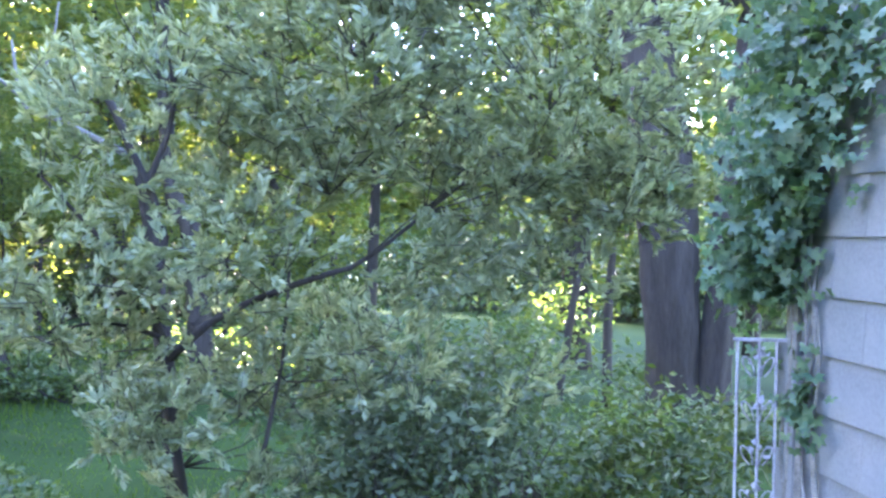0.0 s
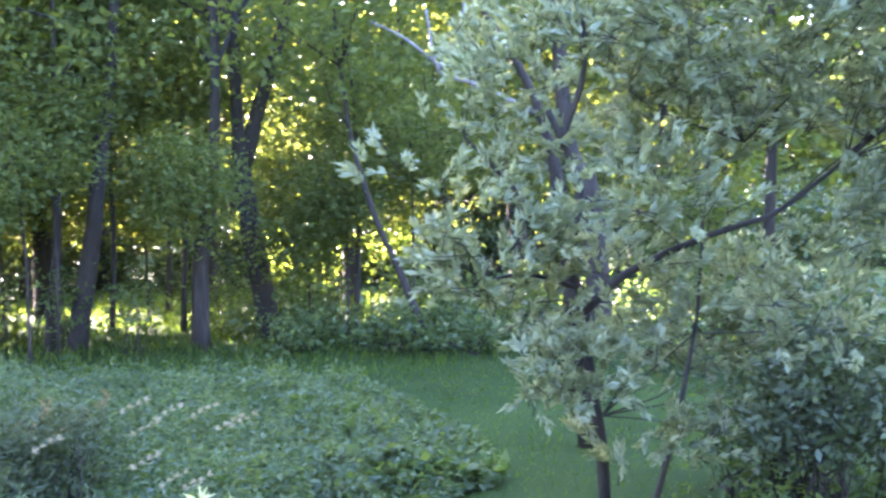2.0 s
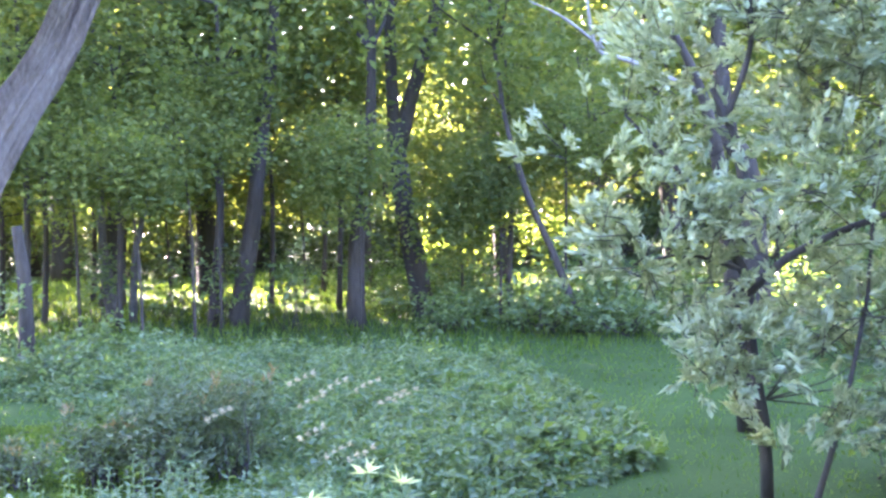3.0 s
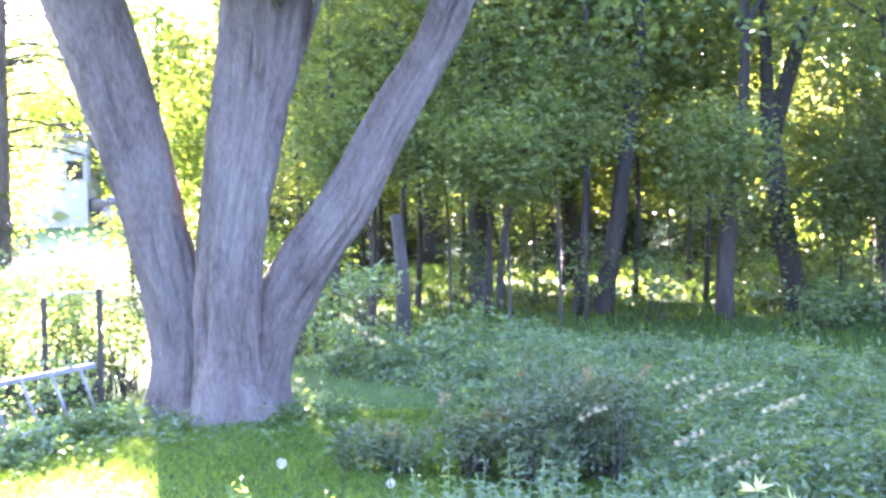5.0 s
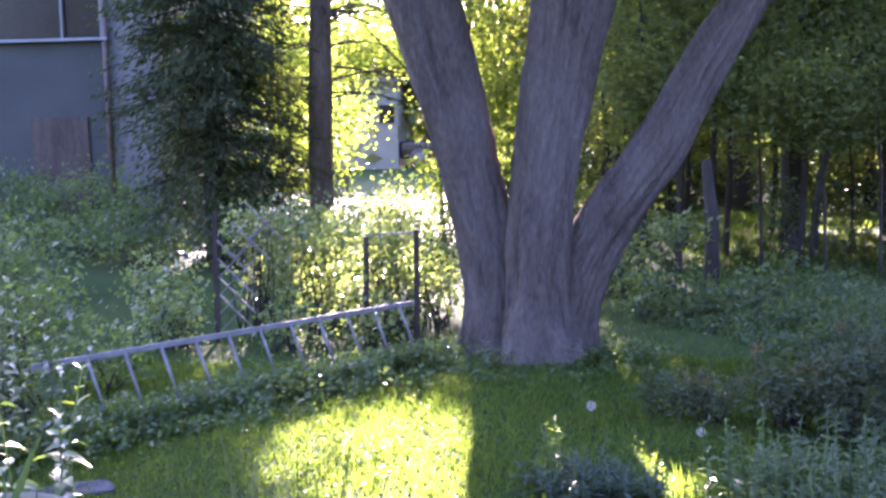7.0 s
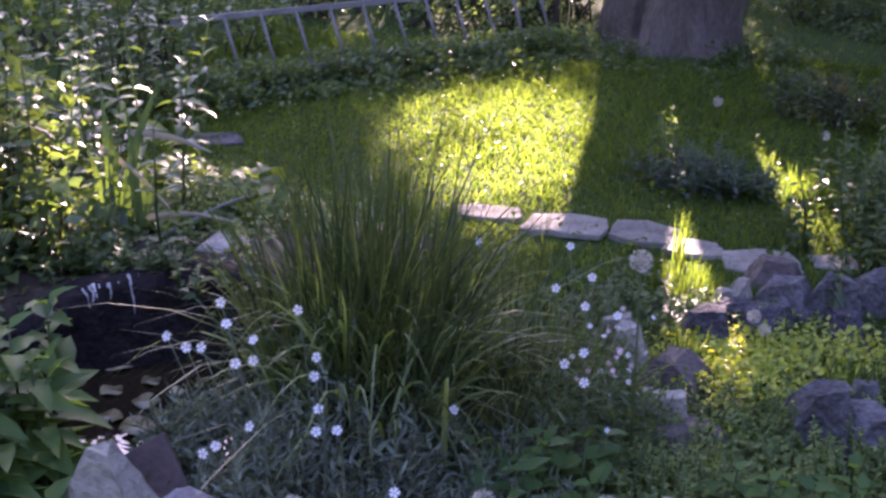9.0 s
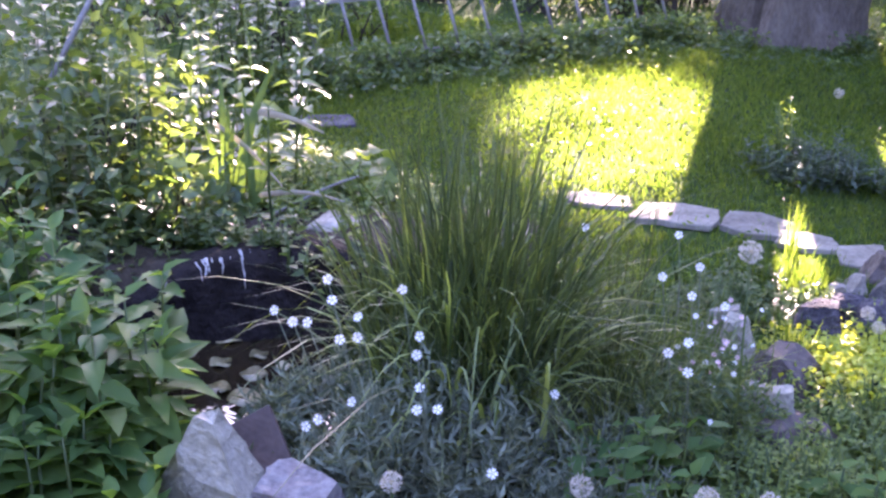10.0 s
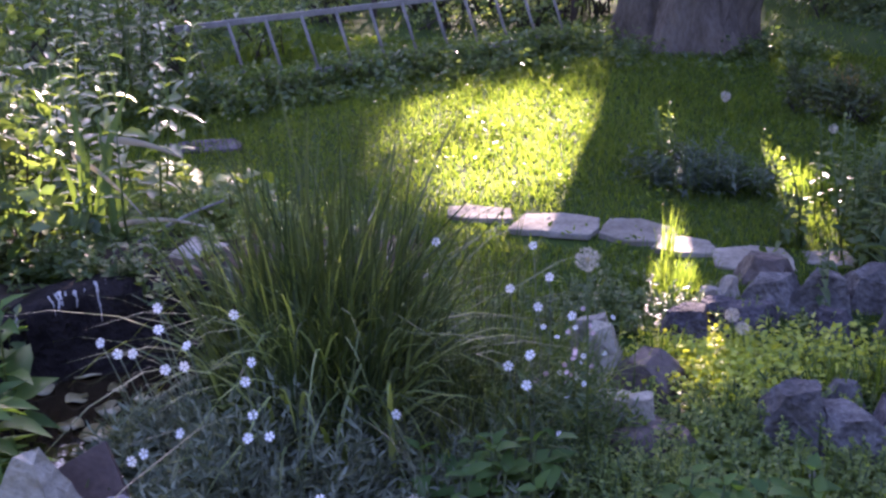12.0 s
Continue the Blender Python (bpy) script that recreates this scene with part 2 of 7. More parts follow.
M_SEDGE = leaf_mat("sedge_blade", (0.022, 0.042, 0.015), (0.075, 0.105, 0.036), 0.22)
M_DRYLEAF = leaf_mat("dry_leaf", (0.24, 0.225, 0.17), (0.38, 0.36, 0.29), 0.15, 0.5, (1.1, 1.0, 0.8))
M_STRAW = leaf_mat("straw_blade", (0.16, 0.13, 0.07), (0.3, 0.26, 0.15), 0.3)
M_SEDGE_PALE = leaf_mat("pale_sedge_blade", (0.099, 0.14, 0.0477), (0.22, 0.27, 0.106), 0.35)
M_IRIS = leaf_mat("iris_blade", (0.06, 0.11, 0.032), (0.1, 0.16, 0.05), 0.14)
M_MINT = leaf_mat("mint_leaf", (0.0308, 0.08, 0.02544), (0.0935, 0.165, 0.0477), 0.4, 0.5, spec=0.2)
M_PINK = leaf_mat("pink_petal", (0.55, 0.3, 0.36), (0.8, 0.62, 0.66), 0.3, 0.6, (1.1, 1.1, 1.1))
M_FELT = leaf_mat("felted_leaf", (0.055, 0.076, 0.05), (0.2, 0.232, 0.178), 0.15, 0.8, spec=0.1)
M_PETAL = leaf_mat("white_petal", (0.75, 0.75, 0.78), (0.85, 0.85, 0.86), 0.3, 0.6, (1.1, 1.1, 1.1))
M_LIME = leaf_mat("sedum_leaf", (0.2, 0.26, 0.035), (0.38, 0.42, 0.07), 0.35)
M_BRIGHT = leaf_mat("broad_leaf", (0.06, 0.105, 0.034), (0.13, 0.18, 0.058), 0.4, 0.5, spec=0.25)
M_SEED = leaf_mat("seed_head", (0.32, 0.27, 0.16), (0.52, 0.46, 0.3), 0.4, 0.7, (1.1, 1.0, 0.8))
M_FLUFF = leaf_mat("seed_fluff", (0.6, 0.55, 0.48), (0.75, 0.7, 0.62), 0.5, 0.9, (1.0, 1.0, 1.0))
M_RUST = leaf_mat("rusty_tip", (0.13, 0.095, 0.045), (0.21, 0.15, 0.075), 0.25)
M_BARK = rough_mat("grey_bark", [(0.34, (0.066, 0.051, 0.041)), (0.46, (0.108, 0.087, 0.072)), (0.54, (0.128, 0.106, 0.089)), (0.66, (0.16, 0.137, 0.117))], 4, 40, 0.95, 1.0, (1, 1, 0.36), 0.045, 0.15)
M_DARKBARK = rough_mat("dark_bark", [(0.3, (0.022, 0.019, 0.016)), (0.7, (0.062, 0.053, 0.045))], 8, 40, 0.9, 0.8, (1, 1, 0.2), 0.03)
M_PINE = rough_mat("brown_pine_bark", [(0.3, (0.05, 0.036, 0.026)), (0.5, (0.11, 0.085, 0.064)), (0.7, (0.18, 0.145, 0.11))], 7, 40, 0.9, 0.9, (1, 1, 0.3), 0.03)
M_PALEBARK = rough_mat("pale_bark", [(0.3, (0.09, 0.085, 0.075)), (0.7, (0.26, 0.25, 0.22))], 8, 40, 0.85, 0.5, (1, 1, 2.0), 0.01)
M_BIRCH = rough_mat("grey_birch_bark", [(0.3, (0.035, 0.033, 0.03)), (0.7, (0.11, 0.105, 0.095))], 8, 40, 0.85, 0.5, (1, 1, 2.0), 0.01)
M_SOIL = rough_mat("lawn_soil", [(0.3, (0.016, 0.03, 0.009)), (0.5, (0.028, 0.052, 0.012)), (0.7, (0.045, 0.072, 0.018))], 0.7, 30, 0.95, 0.2, (1, 1, 1), 0.02, 0.1)
M_EARTH = rough_mat("dark_earth", [(0.3, (0.02, 0.016, 0.012)), (0.7, (0.07, 0.055, 0.04))], 5, 60, 0.95, 0.7, (1, 1, 1), 0.02, 0.2)
M_STONE = rough_mat("fieldstone", [(0.32, (0.022, 0.02, 0.024)), (0.46, (0.065, 0.06, 0.07)), (0.56, (0.11, 0.1, 0.116)), (0.7, (0.2, 0.19, 0.2))], 9, 60, 0.9, 1.0, (1, 1, 1), 0.05, 0.2, 0.0, True)
M_WHITESTONE = rough_mat("pale_boulder_stone", [(0.3, (0.14, 0.127, 0.1)), (0.45, (0.26, 0.24, 0.195)), (0.58, (0.33, 0.305, 0.25)), (0.72, (0.42, 0.395, 0.33))], 6, 50, 0.85, 0.8, (1, 1, 1), 0.025, 0.2)
M_PALESTONE = rough_mat("pale_limestone", [(0.3, (0.14, 0.12, 0.1)), (0.5, (0.28, 0.25, 0.215)), (0.7, (0.42, 0.385, 0.34))], 7, 50, 0.85, 0.7, (1, 1, 1), 0.02, 0.2, 0.0, True)
M_BLUESTONE = rough_mat("blue_grey_stone", [(0.32, (0.04, 0.037, 0.038)), (0.46, (0.085, 0.08, 0.082)), (0.56, (0.13, 0.124, 0.128)), (0.7, (0.22, 0.21, 0.21))], 8, 55, 0.9, 0.9, (1, 1, 1), 0.04, 0.2, 0.0, True)
M_FLAG = rough_mat("flagstone_slab", [(0.3, (0.1, 0.088, 0.07)), (0.48, (0.2, 0.18, 0.15)), (0.7, (0.3, 0.275, 0.24))], 5, 45, 0.9, 0.6, (1, 1, 1), 0.015, 0.2, 0.0, True)
M_LILACSTONE = rough_mat("lilac_grey_stone", [(0.3, (0.075, 0.062, 0.066)), (0.45, (0.15, 0.135, 0.138)), (0.58, (0.22, 0.205, 0.205)), (0.72, (0.3, 0.28, 0.28))], 7, 50, 0.9, 0.7, (1, 1, 1), 0.02, 0.2)
M_REDSLATE = rough_mat("red_brown_slate", [(0.3, (0.04, 0.027, 0.024)), (0.7, (0.1, 0.07, 0.062))], 6, 50, 0.6, 0.6, (1, 1, 1), 0.012)
M_DARKSTONE = rough_mat("dark_slate", [(0.3, (0.045, 0.035, 0.035)), (0.7, (0.14, 0.11, 0.1))], 6, 50, 0.6, 0.7, (1, 1, 1), 0.015)
M_SIDING = rough_mat("white_siding", [(0.3, (0.125, 0.132, 0.137)), (0.5, (0.178, 0.187, 0.192)), (0.7, (0.212, 0.22, 0.224))], 2.5, 60, 0.75, 0.15, (1, 1, 1), 0.004, 0.25)
M_IRON = rough_mat("white_painted_iron", [(0.3, (0.1, 0.085, 0.09)), (0.45, (0.22, 0.21, 0.24)), (0.7, (0.4, 0.4, 0.43))], 14, 90, 0.6, 0.3, (1, 1, 1), 0.003, 0.4)
M_ALU = rough_mat("weathered_aluminium", [(0.3, (0.13, 0.122, 0.118)), (0.7, (0.27, 0.258, 0.25))], 9, 80, 0.75, 0.3, (1, 1, 1), 0.002, 0.2, 0.1)
M_GREYWOOD = rough_mat("silvered_lattice_wood", [(0.3, (0.12, 0.105, 0.105)), (0.7, (0.22, 0.2, 0.2))], 8, 60, 0.85, 0.4, (1, 1, 0.3), 0.003)
M_DARKGLASS = rough_mat("dark_window_glass", [(0.3, (0.01, 0.011, 0.012)), (0.7, (0.02, 0.021, 0.022))], 2, 20, 0.25, 0.0, (1, 1, 1), 0.0, 0.25)
M_CARPAINT = rough_mat("dark_car_paint", [(0.3, (0.02, 0.021, 0.024)), (0.7, (0.035, 0.036, 0.04))], 2, 40, 0.25, 0.02, (1, 1, 1), 0.001, 0.6)
M_OLDWOOD = rough_mat("weathered_wood", [(0.3, (0.025, 0.019, 0.016)), (0.7, (0.085, 0.066, 0.055))], 8, 60, 0.85, 0.5, (1, 1, 0.15), 0.005)
M_RENDER = rough_mat("house_render", [(0.3, (0.034, 0.038, 0.035)), (0.7, (0.056, 0.062, 0.057))], 1.2, 50, 0.9, 0.2, (1, 1, 1), 0.005)
M_LIGHTRENDER = rough_mat("pale_house_panel", [(0.3, (0.1, 0.1, 0.1)), (0.7, (0.15, 0.15, 0.145))], 1.2, 50, 0.9, 0.2, (1, 1, 1), 0.005)
M_GARAGE = rough_mat("pale_garage_wall", [(0.3, (0.2, 0.2, 0.185)), (0.7, (0.29, 0.29, 0.265))], 1.2, 50, 0.9, 0.2, (1, 1, 1), 0.005)
M_ROOF = rough_mat("roof_shingle", [(0.3, (0.06, 0.06, 0.065)), (0.7, (0.14, 0.13, 0.13))], 3, 60, 0.9, 0.4)

# ---- ground ----
POND = (-1.8, 3.1, 0.74, 0.57)


def pond_depth(x, y):
    d = ((x - POND[0]) / POND[2]) ** 2 + ((y - POND[1]) / POND[3]) ** 2
    return 0.38 * np.clip(1.25 - d, 0, 0.8)


def ground_z(x, y):
    x, y = np.asarray(x, float), np.asarray(y, float)
    z = 0.025 * np.sin(x * 1.3 + 0.4 * y) * np.cos(y * 0.9) + 0.015 * np.sin(3.1 * x) * np.sin(2.7 * y + 1)
    return z * np.clip(1.2 - np.hypot(x, y) / 60, 0, 1) - pond_depth(x, y)


def graded(a, b, step, far=1800.0):
    mid = list(np.arange(a, b, step))
    low, high, s = [], [], step
    p, q = a, b
    while q < far:
        s *= 1.35
        p, q = p - s, q + s
        low.append(p)
        high.append(q)
    return np.array(low[::-1] + mid + [b] + high)


gx, gy = np.meshgrid(graded(-5.0, 9.0, 0.12), graded(0.5, 16.0, 0.12), indexing="ij")
gi = np.arange(gx.size).reshape(gx.shape)
ground = part("ground", (np.stack([gx, gy, ground_z(gx, gy)], -1).reshape(-1, 3),
                         [np.stack([gi[:-1, :-1], gi[1:, :-1], gi[1:, 1:], gi[:-1, 1:]], -1).reshape(-1, 4)]), M_SOIL)
tagged(ground, "shaded mossy lawn ground reaching into the woods", "ground", kind="structure")

# zones of the lawn and plants that the low sun reaches through the trees: x, y, half width, half length
LIT = [(-1.25, 7.0, 0.85, 1.15), (-0.85, 5.9, 0.5, 0.9), (0.55, 6.1, 0.32, 1.1), (0.08, 4.9, 0.22, 0.6), (0.2, 4.2, 0.18, 0.5), (-2.05, 4.65, 0.75, 0.9), (-2.5, 2.7, 0.4, 0.7), (-2.0, 2.9, 0.15, 0.3), (-2.0, 9.55, 1.3, 1.15), (-1.9, 12.6, 1.0, 1.2),
       (4.6, 18.7, 0.55, 0.55), (7.2, 21.2, 0.7, 0.3), (11.1, 17.4, 1.4, 0.7), (9.6, 18.5, 0.8, 0.4), (13.4, 5.0, 1.1, 1.2), (10.8, 10.0, 0.9, 1.3), (9.8, 15.6, 1.4, 1.3), (11.2, 14.8, 1.0, 1.0)]


def crown(centre, radii, count, spread, size, per=60, hollow=0.45, cut=True, droop=0.15, wide=0.55, flat=0.45, zones=None):
    """Leaves in clumps through an uneven ellipsoid: the leaf shape and the clumps' middles."""
    k = max(3, count // per)
    d = unit(rng.normal(size=(k, 3)))
    rad = rng.uniform(hollow, 1.0, (k, 1)) ** 0.7
    lump = np.array([[0.8 + 0.45 * noise.noise(Vector(u * 1.7) + Vector(centre))] for u in d])
    mid = np.asarray(centre) + d * rad * lump * np.asarray(radii)
    pts = np.repeat(mid, per, 0) + rng.normal(size=(k * per, 3)) * spread * (1, 1, 0.7)
    pts = pts[pts[:, 2] > 0.05]
    if cut:
        pts = pts[~sun_gap(pts, zones or LIT)]
    return leaves(pts, size, wide, flat, droop=droop), mid


fork = random.Random(3)


def limbs(trunk, mids, r0, count, bark, parent, sides=5):
    """Bent limbs from points on the trunk out to the clumps."""
    pick = rng.permutation(len(mids))[:count]
    for i in pick:
        m = mids[i]
        below = [p for p in trunk if p[2] < m[2] - 0.05] or [trunk[0]]
        a = np.asarray(min(below, key=lambda p: np.linalg.norm(p - m) * (1 + 0.3 * fork.random())))
        h = (a + m) / 2 + rng.normal(size=3) * 0.12 * np.linalg.norm(m - a) + (0, 0, 0.06 * np.linalg.norm(m - a))
        part("branch", tube(curve_pts([a, h, m], 6), np.linspace(r0, r0 * 0.2, 6), sides), bark, parent)


def woods_tree(path, r, top, crown_at, crown_r, count, size=0.14, mat=None, bark=None, label="", sides=10, extra=(), spread=0.42, zones=None):
    """A forest tree: trunk along path and on up to top, limbs and a leafy crown."""
    x, y = path[0][:2]
    t = thing("tree", (x, y, 0), label or "slender dark-barked woodland tree with a leafy green crown", "tree", "woodland trees")
    pts = curve_pts([*path, (path[-1][0] + (path[-1][0] - x) * 0.3, path[-1][1] + 0.2, top)], 14)
    pts[0, 2] = -0.1
    rad = np.interp(np.linspace(0, 1, 14), [0, 0.06, 0.5, 1], [r * 1.15, r * 0.9, r * 0.68, r * 0.2])
    part("trunk", tube(pts, rad, sides, 0.16, x), bark or M_DARKBARK, t)
    for e in extra:
        q = curve_pts(e, 9)
        part("limb", tube(q, np.linspace(r * 0.7, r * 0.25, 9), 8, 0.12, x), bark or M_DARKBARK, t)
    shape, mids = crown(crown_at, crown_r, int(count * 1.25), spread, size * 0.85, zones=zones)
    limbs(pts[3:], mids, r * 0.28, 12, bark or M_DARKBARK, t)
    part("crown", shape, mat or M_WOODS, t, soft=False, kind="stuff")
    return t


# woodland trees that stand out singly
woods_tree([(6.85, 13.95, 0), (6.63, 14.05, 1.3), (6.5, 14.1, 2.4), (6.45, 14.12, 3.6)], 0.17, 11, (6.4, 16.0, 6.6), (3.0, 2.6, 3.6), 6500,
           label="tall forked dark woodland tree with a leafy crown", extra=[[(6.52, 14.1, 2.2), (6.75, 14.0, 3.1), (7.15, 13.85, 4.6), (7.6, 13.7, 7.5)]])
woods_tree([(5.73, 13.68, 0), (5.75, 13.67, 1.1), (5.86, 13.63, 1.8), (5.95, 13.6, 3.2)], 0.13, 8, (5.8, 15.0, 4.4), (1.5, 1.5, 2.4), 3800)
woods_tree([(4.48, 14.66, 0), (4.68, 14.6, 1.2), (4.84, 14.55, 2.6), (5.02, 14.5, 4.2)], 0.14, 10, (4.9, 16.6, 6.4), (2.4, 2.4, 3.6), 5500)
woods_tree([(4.18, 14.75, 0), (4.28, 14.72, 1.1), (4.32, 14.7, 2.2)], 0.07, 6, (4.3, 14.9, 3.6), (1.5, 1.3, 1.7), 2600)
woods_tree([(3.12, 15.6, 0), (3.02, 15.64, 0.86), (3.0, 15.65, 1.6)], 0.09, 6.5, (2.8, 15.6, 3.9), (1.9, 1.6, 2.0), 3600, bark=M_BIRCH,
           label="pale-barked young birch with a drooping crown", extra=[[(3.36, 15.57, 0), (3.41, 15.56, 0.9), (3.6, 15.53, 1.7), (3.8, 15.5, 3.2)]])
woods_tree([(3.6, 22.4, 0), (3.6, 22.4, 1.5), (3.55, 22.4, 3.4)], 0.22, 12, (3.5, 22.6, 7.2), (3.2, 2.6, 4.4), 6500)
woods_tree([(7.95, 11.9, 0), (7.65, 12.05, 0.9), (7.3, 12.2, 1.8), (7.0, 12.3, 3.2)], 0.055, 7, (6.8, 12.2, 4.4), (1.6, 1.6, 1.9), 2800)
woods_tree([(9.4, 10.4, 0), (9.25, 10.45, 1.9), (9.0, 10.65, 3.1)], 0.17, 10, (9.3, 11.0, 5.6), (2.6, 2.4, 3.0), 5200)
woods_tree([(12.3, 6.7, 0), (12.33, 6.72, 1.2), (12.36, 6.7, 2.4)], 0.07, 6.5, (12.4, 6.9, 4.2), (1.6, 1.5, 1.8), 2400)
woods_tree([(12.0, 7.2, 0), (12.13, 7.07, 1.24), (12.3, 7.0, 2.4)], 0.06, 6, (12.2, 7.4, 3.8), (1.5, 1.5, 1.6), 2200)

# the woods behind them
fill = random.Random(4)
spots = []
for row_y, n, x0, x1 in ((18.5, 7, 0.5, 15.0), (23.0, 9, -1.0, 22.0), (28.0, 10, -3.0, 30.0), (34.0, 9, -12.0, 36.0)):
    for i in range(n):
        spots.append((x0 + (x1 - x0) * (i + fill.uniform(0.2, 0.8)) / n, row_y + fill.uniform(-1.5, 1.5)))
spots += [(13.5, 11.5), (15.5, 9.0), (17.0, 5.5), (16.0, 2.0), (19.5, 8.0), (20.0, 12.0), (14.5, 14.5), (21.0, 3.5), (18.0, -1.5), (22.5, -0.5), (17.5, 16.0)]
for x, y in spots:
    if -3.0 < x + 0.052 * (y - 6) < 1.4:
        continue
    h, lean = fill.uniform(9.5, 13.0), fill.uniform(-0.5, 0.5)
    far = math.hypot(x, y)
    woods_tree([(x, y, 0), (x + 0.3 * lean, y, 1.6), (x + lean, y + 0.2, 4.0)], fill.uniform(0.1, 0.2), h, (x + lean, y, h * 0.52),
               (fill.uniform(2.2, 3.0), fill.uniform(2.0, 2.6), h * 0.43), int((4300 if y < 26 else 2700) + 25 * far), 0.165 + 0.0025 * far, M_SUNWOODS if y > 21 else None, sides=8, spread=0.5)


def bush(name, blobs, size, mat, label, category="bush", density=1.0, stems=True, per=40, group="", wide=0.5, spread=0.16, cut=False, droop=0.0, flat=0.35, kind="", zones=None, deep=1.0):
    """A bush or low planting: blobs of (x, y, z, half width, half height) filled with leaves, on thin stems."""
    x, y = blobs[0][:2]
    t = thing(name, (x, y, 0), label, category, group, kind)
    shapes, sticks = [], []
    for bx, by, bz, w, h in blobs:
        n = max(80, int(density * 900 * w * (w + h) * (0.08 / size) ** 1.6))
        s, mids = crown((bx, by, bz), (w, w * deep, h), n, spread, size, per, 0.3, cut, droop, wide, flat, zones)
        shapes.append(s)
        for m in mids[:: max(1, len(mids) // 14)]:
            a = np.array([bx + rng.normal() * w * 0.25, by + rng.normal() * w * 0.25, -0.03])
            sticks.append(tube(curve_pts([a, (a + m) / 2 + rng.normal(size=3) * 0.05, m], 5), np.linspace(0.009, 0.003, 5), 4))
    if stems:
        part("stem", merge(sticks), M_DARKBARK, t, kind="stuff")
    part("foliage", merge(shapes), mat, t, soft=False, kind="stuff")
    return t


# trees added as sun blockers: unseen high crowns close the sky over the sun's path
woods_tree([(-7.2, 28, 0), (-7.1, 28, 3), (-6.0, 28, 7)], 0.2, 14.5, (-4.6, 27.5, 10.6), (3.4, 2.8, 5.6), 22000, 0.22)
woods_tree([(2.6, 27, 0), (2.5, 27, 3), (1.6, 27, 7)], 0.2, 14.5, (-0.9, 27, 11.2), (3.4, 2.8, 4.9), 19000, 0.22)
for x, y in ((3.6, 26.5), (7.2, 25.5), (10.8, 26.5), (14.0, 24.5), (17.5, 22.0)):
    woods_tree([(x, y, 0), (x + 0.2, y, 4), (x, y, 8)], 0.2, 16, (x, y, 11.6), (3.2, 2.6, 4.4), 5600, 0.27, M_SUNWOODS)
# sunlit young trees beyond the fence
for x, y, z, w, h, count in ((-1.9, 20.0, 4.6, 0.7, 1.2, 1100), (-2.7, 19.6, 4.7, 0.6, 1.2, 1100), (-3.6, 21.0, 4.8, 0.7, 1.4, 1300), (-1.2, 19.0, 4.4, 0.6, 1.5, 1200), (-4.3, 19.0, 2.2, 0.4, 1.5, 800), (-4.9, 22.5, 3.0, 0.7, 2.4, 1500), (-0.7, 24.0, 4.4, 1.2, 3.0, 2600), (-2.5, 25.0, 4.4, 0.9, 2.2, 900), (-4.5, 20.5, 3.4, 0.5, 2.0, 900), (-1.1, 21.5, 3.2, 0.8, 1.9, 1700), (-0.3, 22.5, 2.6, 0.8, 1.6, 1500), (-3.4, 26.5, 4.6, 0.9, 1.4, 900), (-3.4, 22.0, 3.7, 0.6, 1.3, 1100), (-2.9, 23.0, 4.0, 0.6, 1.5, 1100), (-3.7, 25.0, 5.2, 1.0, 1.3, 1300)):
    woods_tree([(x if x < -4 else max(x, -1.75), y, 0), (x + 0.05 if x < -4 else max(x, -1.85), y, z * 0.5), (x, y, z)], 0.028, z + h * 0.9, (x, y, z), (w * 1.25, w * 1.25, h * 1.1), int(count * 2.4), 0.1, M_VINE, label="young sunlit tree with yellow-green leaves", spread=0.3, sides=6, zones=LIT[:5] + LIT[8:10])
# saplings with low leaves
for x, y, z, w, h in ((0.7, 15.6, 2.2, 1.0, 1.3), (1.05, 14.2, 3.0, 0.9, 1.2), (0.9, 16.6, 4.2, 1.3, 1.6), (1.3, 19.0, 5.2, 1.6, 2.0), (1.9, 14.6, 3.6, 1.0, 1.0), (1.9, 17.0, 2.4, 1.1, 1.5), (-0.5, 21.0, 2.8, 1.2, 1.8), (3.4, 18.5, 2.2, 1.2, 1.3), (5.0, 17.2, 2.4, 1.2, 1.3), (6.9, 17.8, 2.5, 1.2, 1.4),
                      (8.6, 16.0, 2.3, 1.2, 1.3), (10.2, 15.2, 2.4, 1.3, 1.5), (12.2, 13.2, 2.4, 1.3, 1.4), (0.9, 20.0, 3.0, 1.2, 1.6), (2.3, 15.9, 2.6, 0.9, 1.0), (3.0, 14.7, 3.1, 1.2, 0.8), (4.6, 15.8, 3.2, 1.3, 0.9), (6.2, 15.4, 3.4, 1.2, 0.9), (5.4, 16.0, 2.7, 1.2, 1.2), (7.9, 13.6, 3.1, 0.9, 0.8), (1.6, 15.2, 3.0, 1.0, 0.8), (9.3, 13.6, 2.6, 1.1, 1.0)):
    woods_tree([(x, y, 0), (x + 0.05, y, z * 0.5), (x, y, z)], 0.045, z + h * 0.9, (x, y, z), (w, w, h * 1.1), 3000, 0.085, label="thin sapling with low leafy branches", spread=0.3, sides=6)

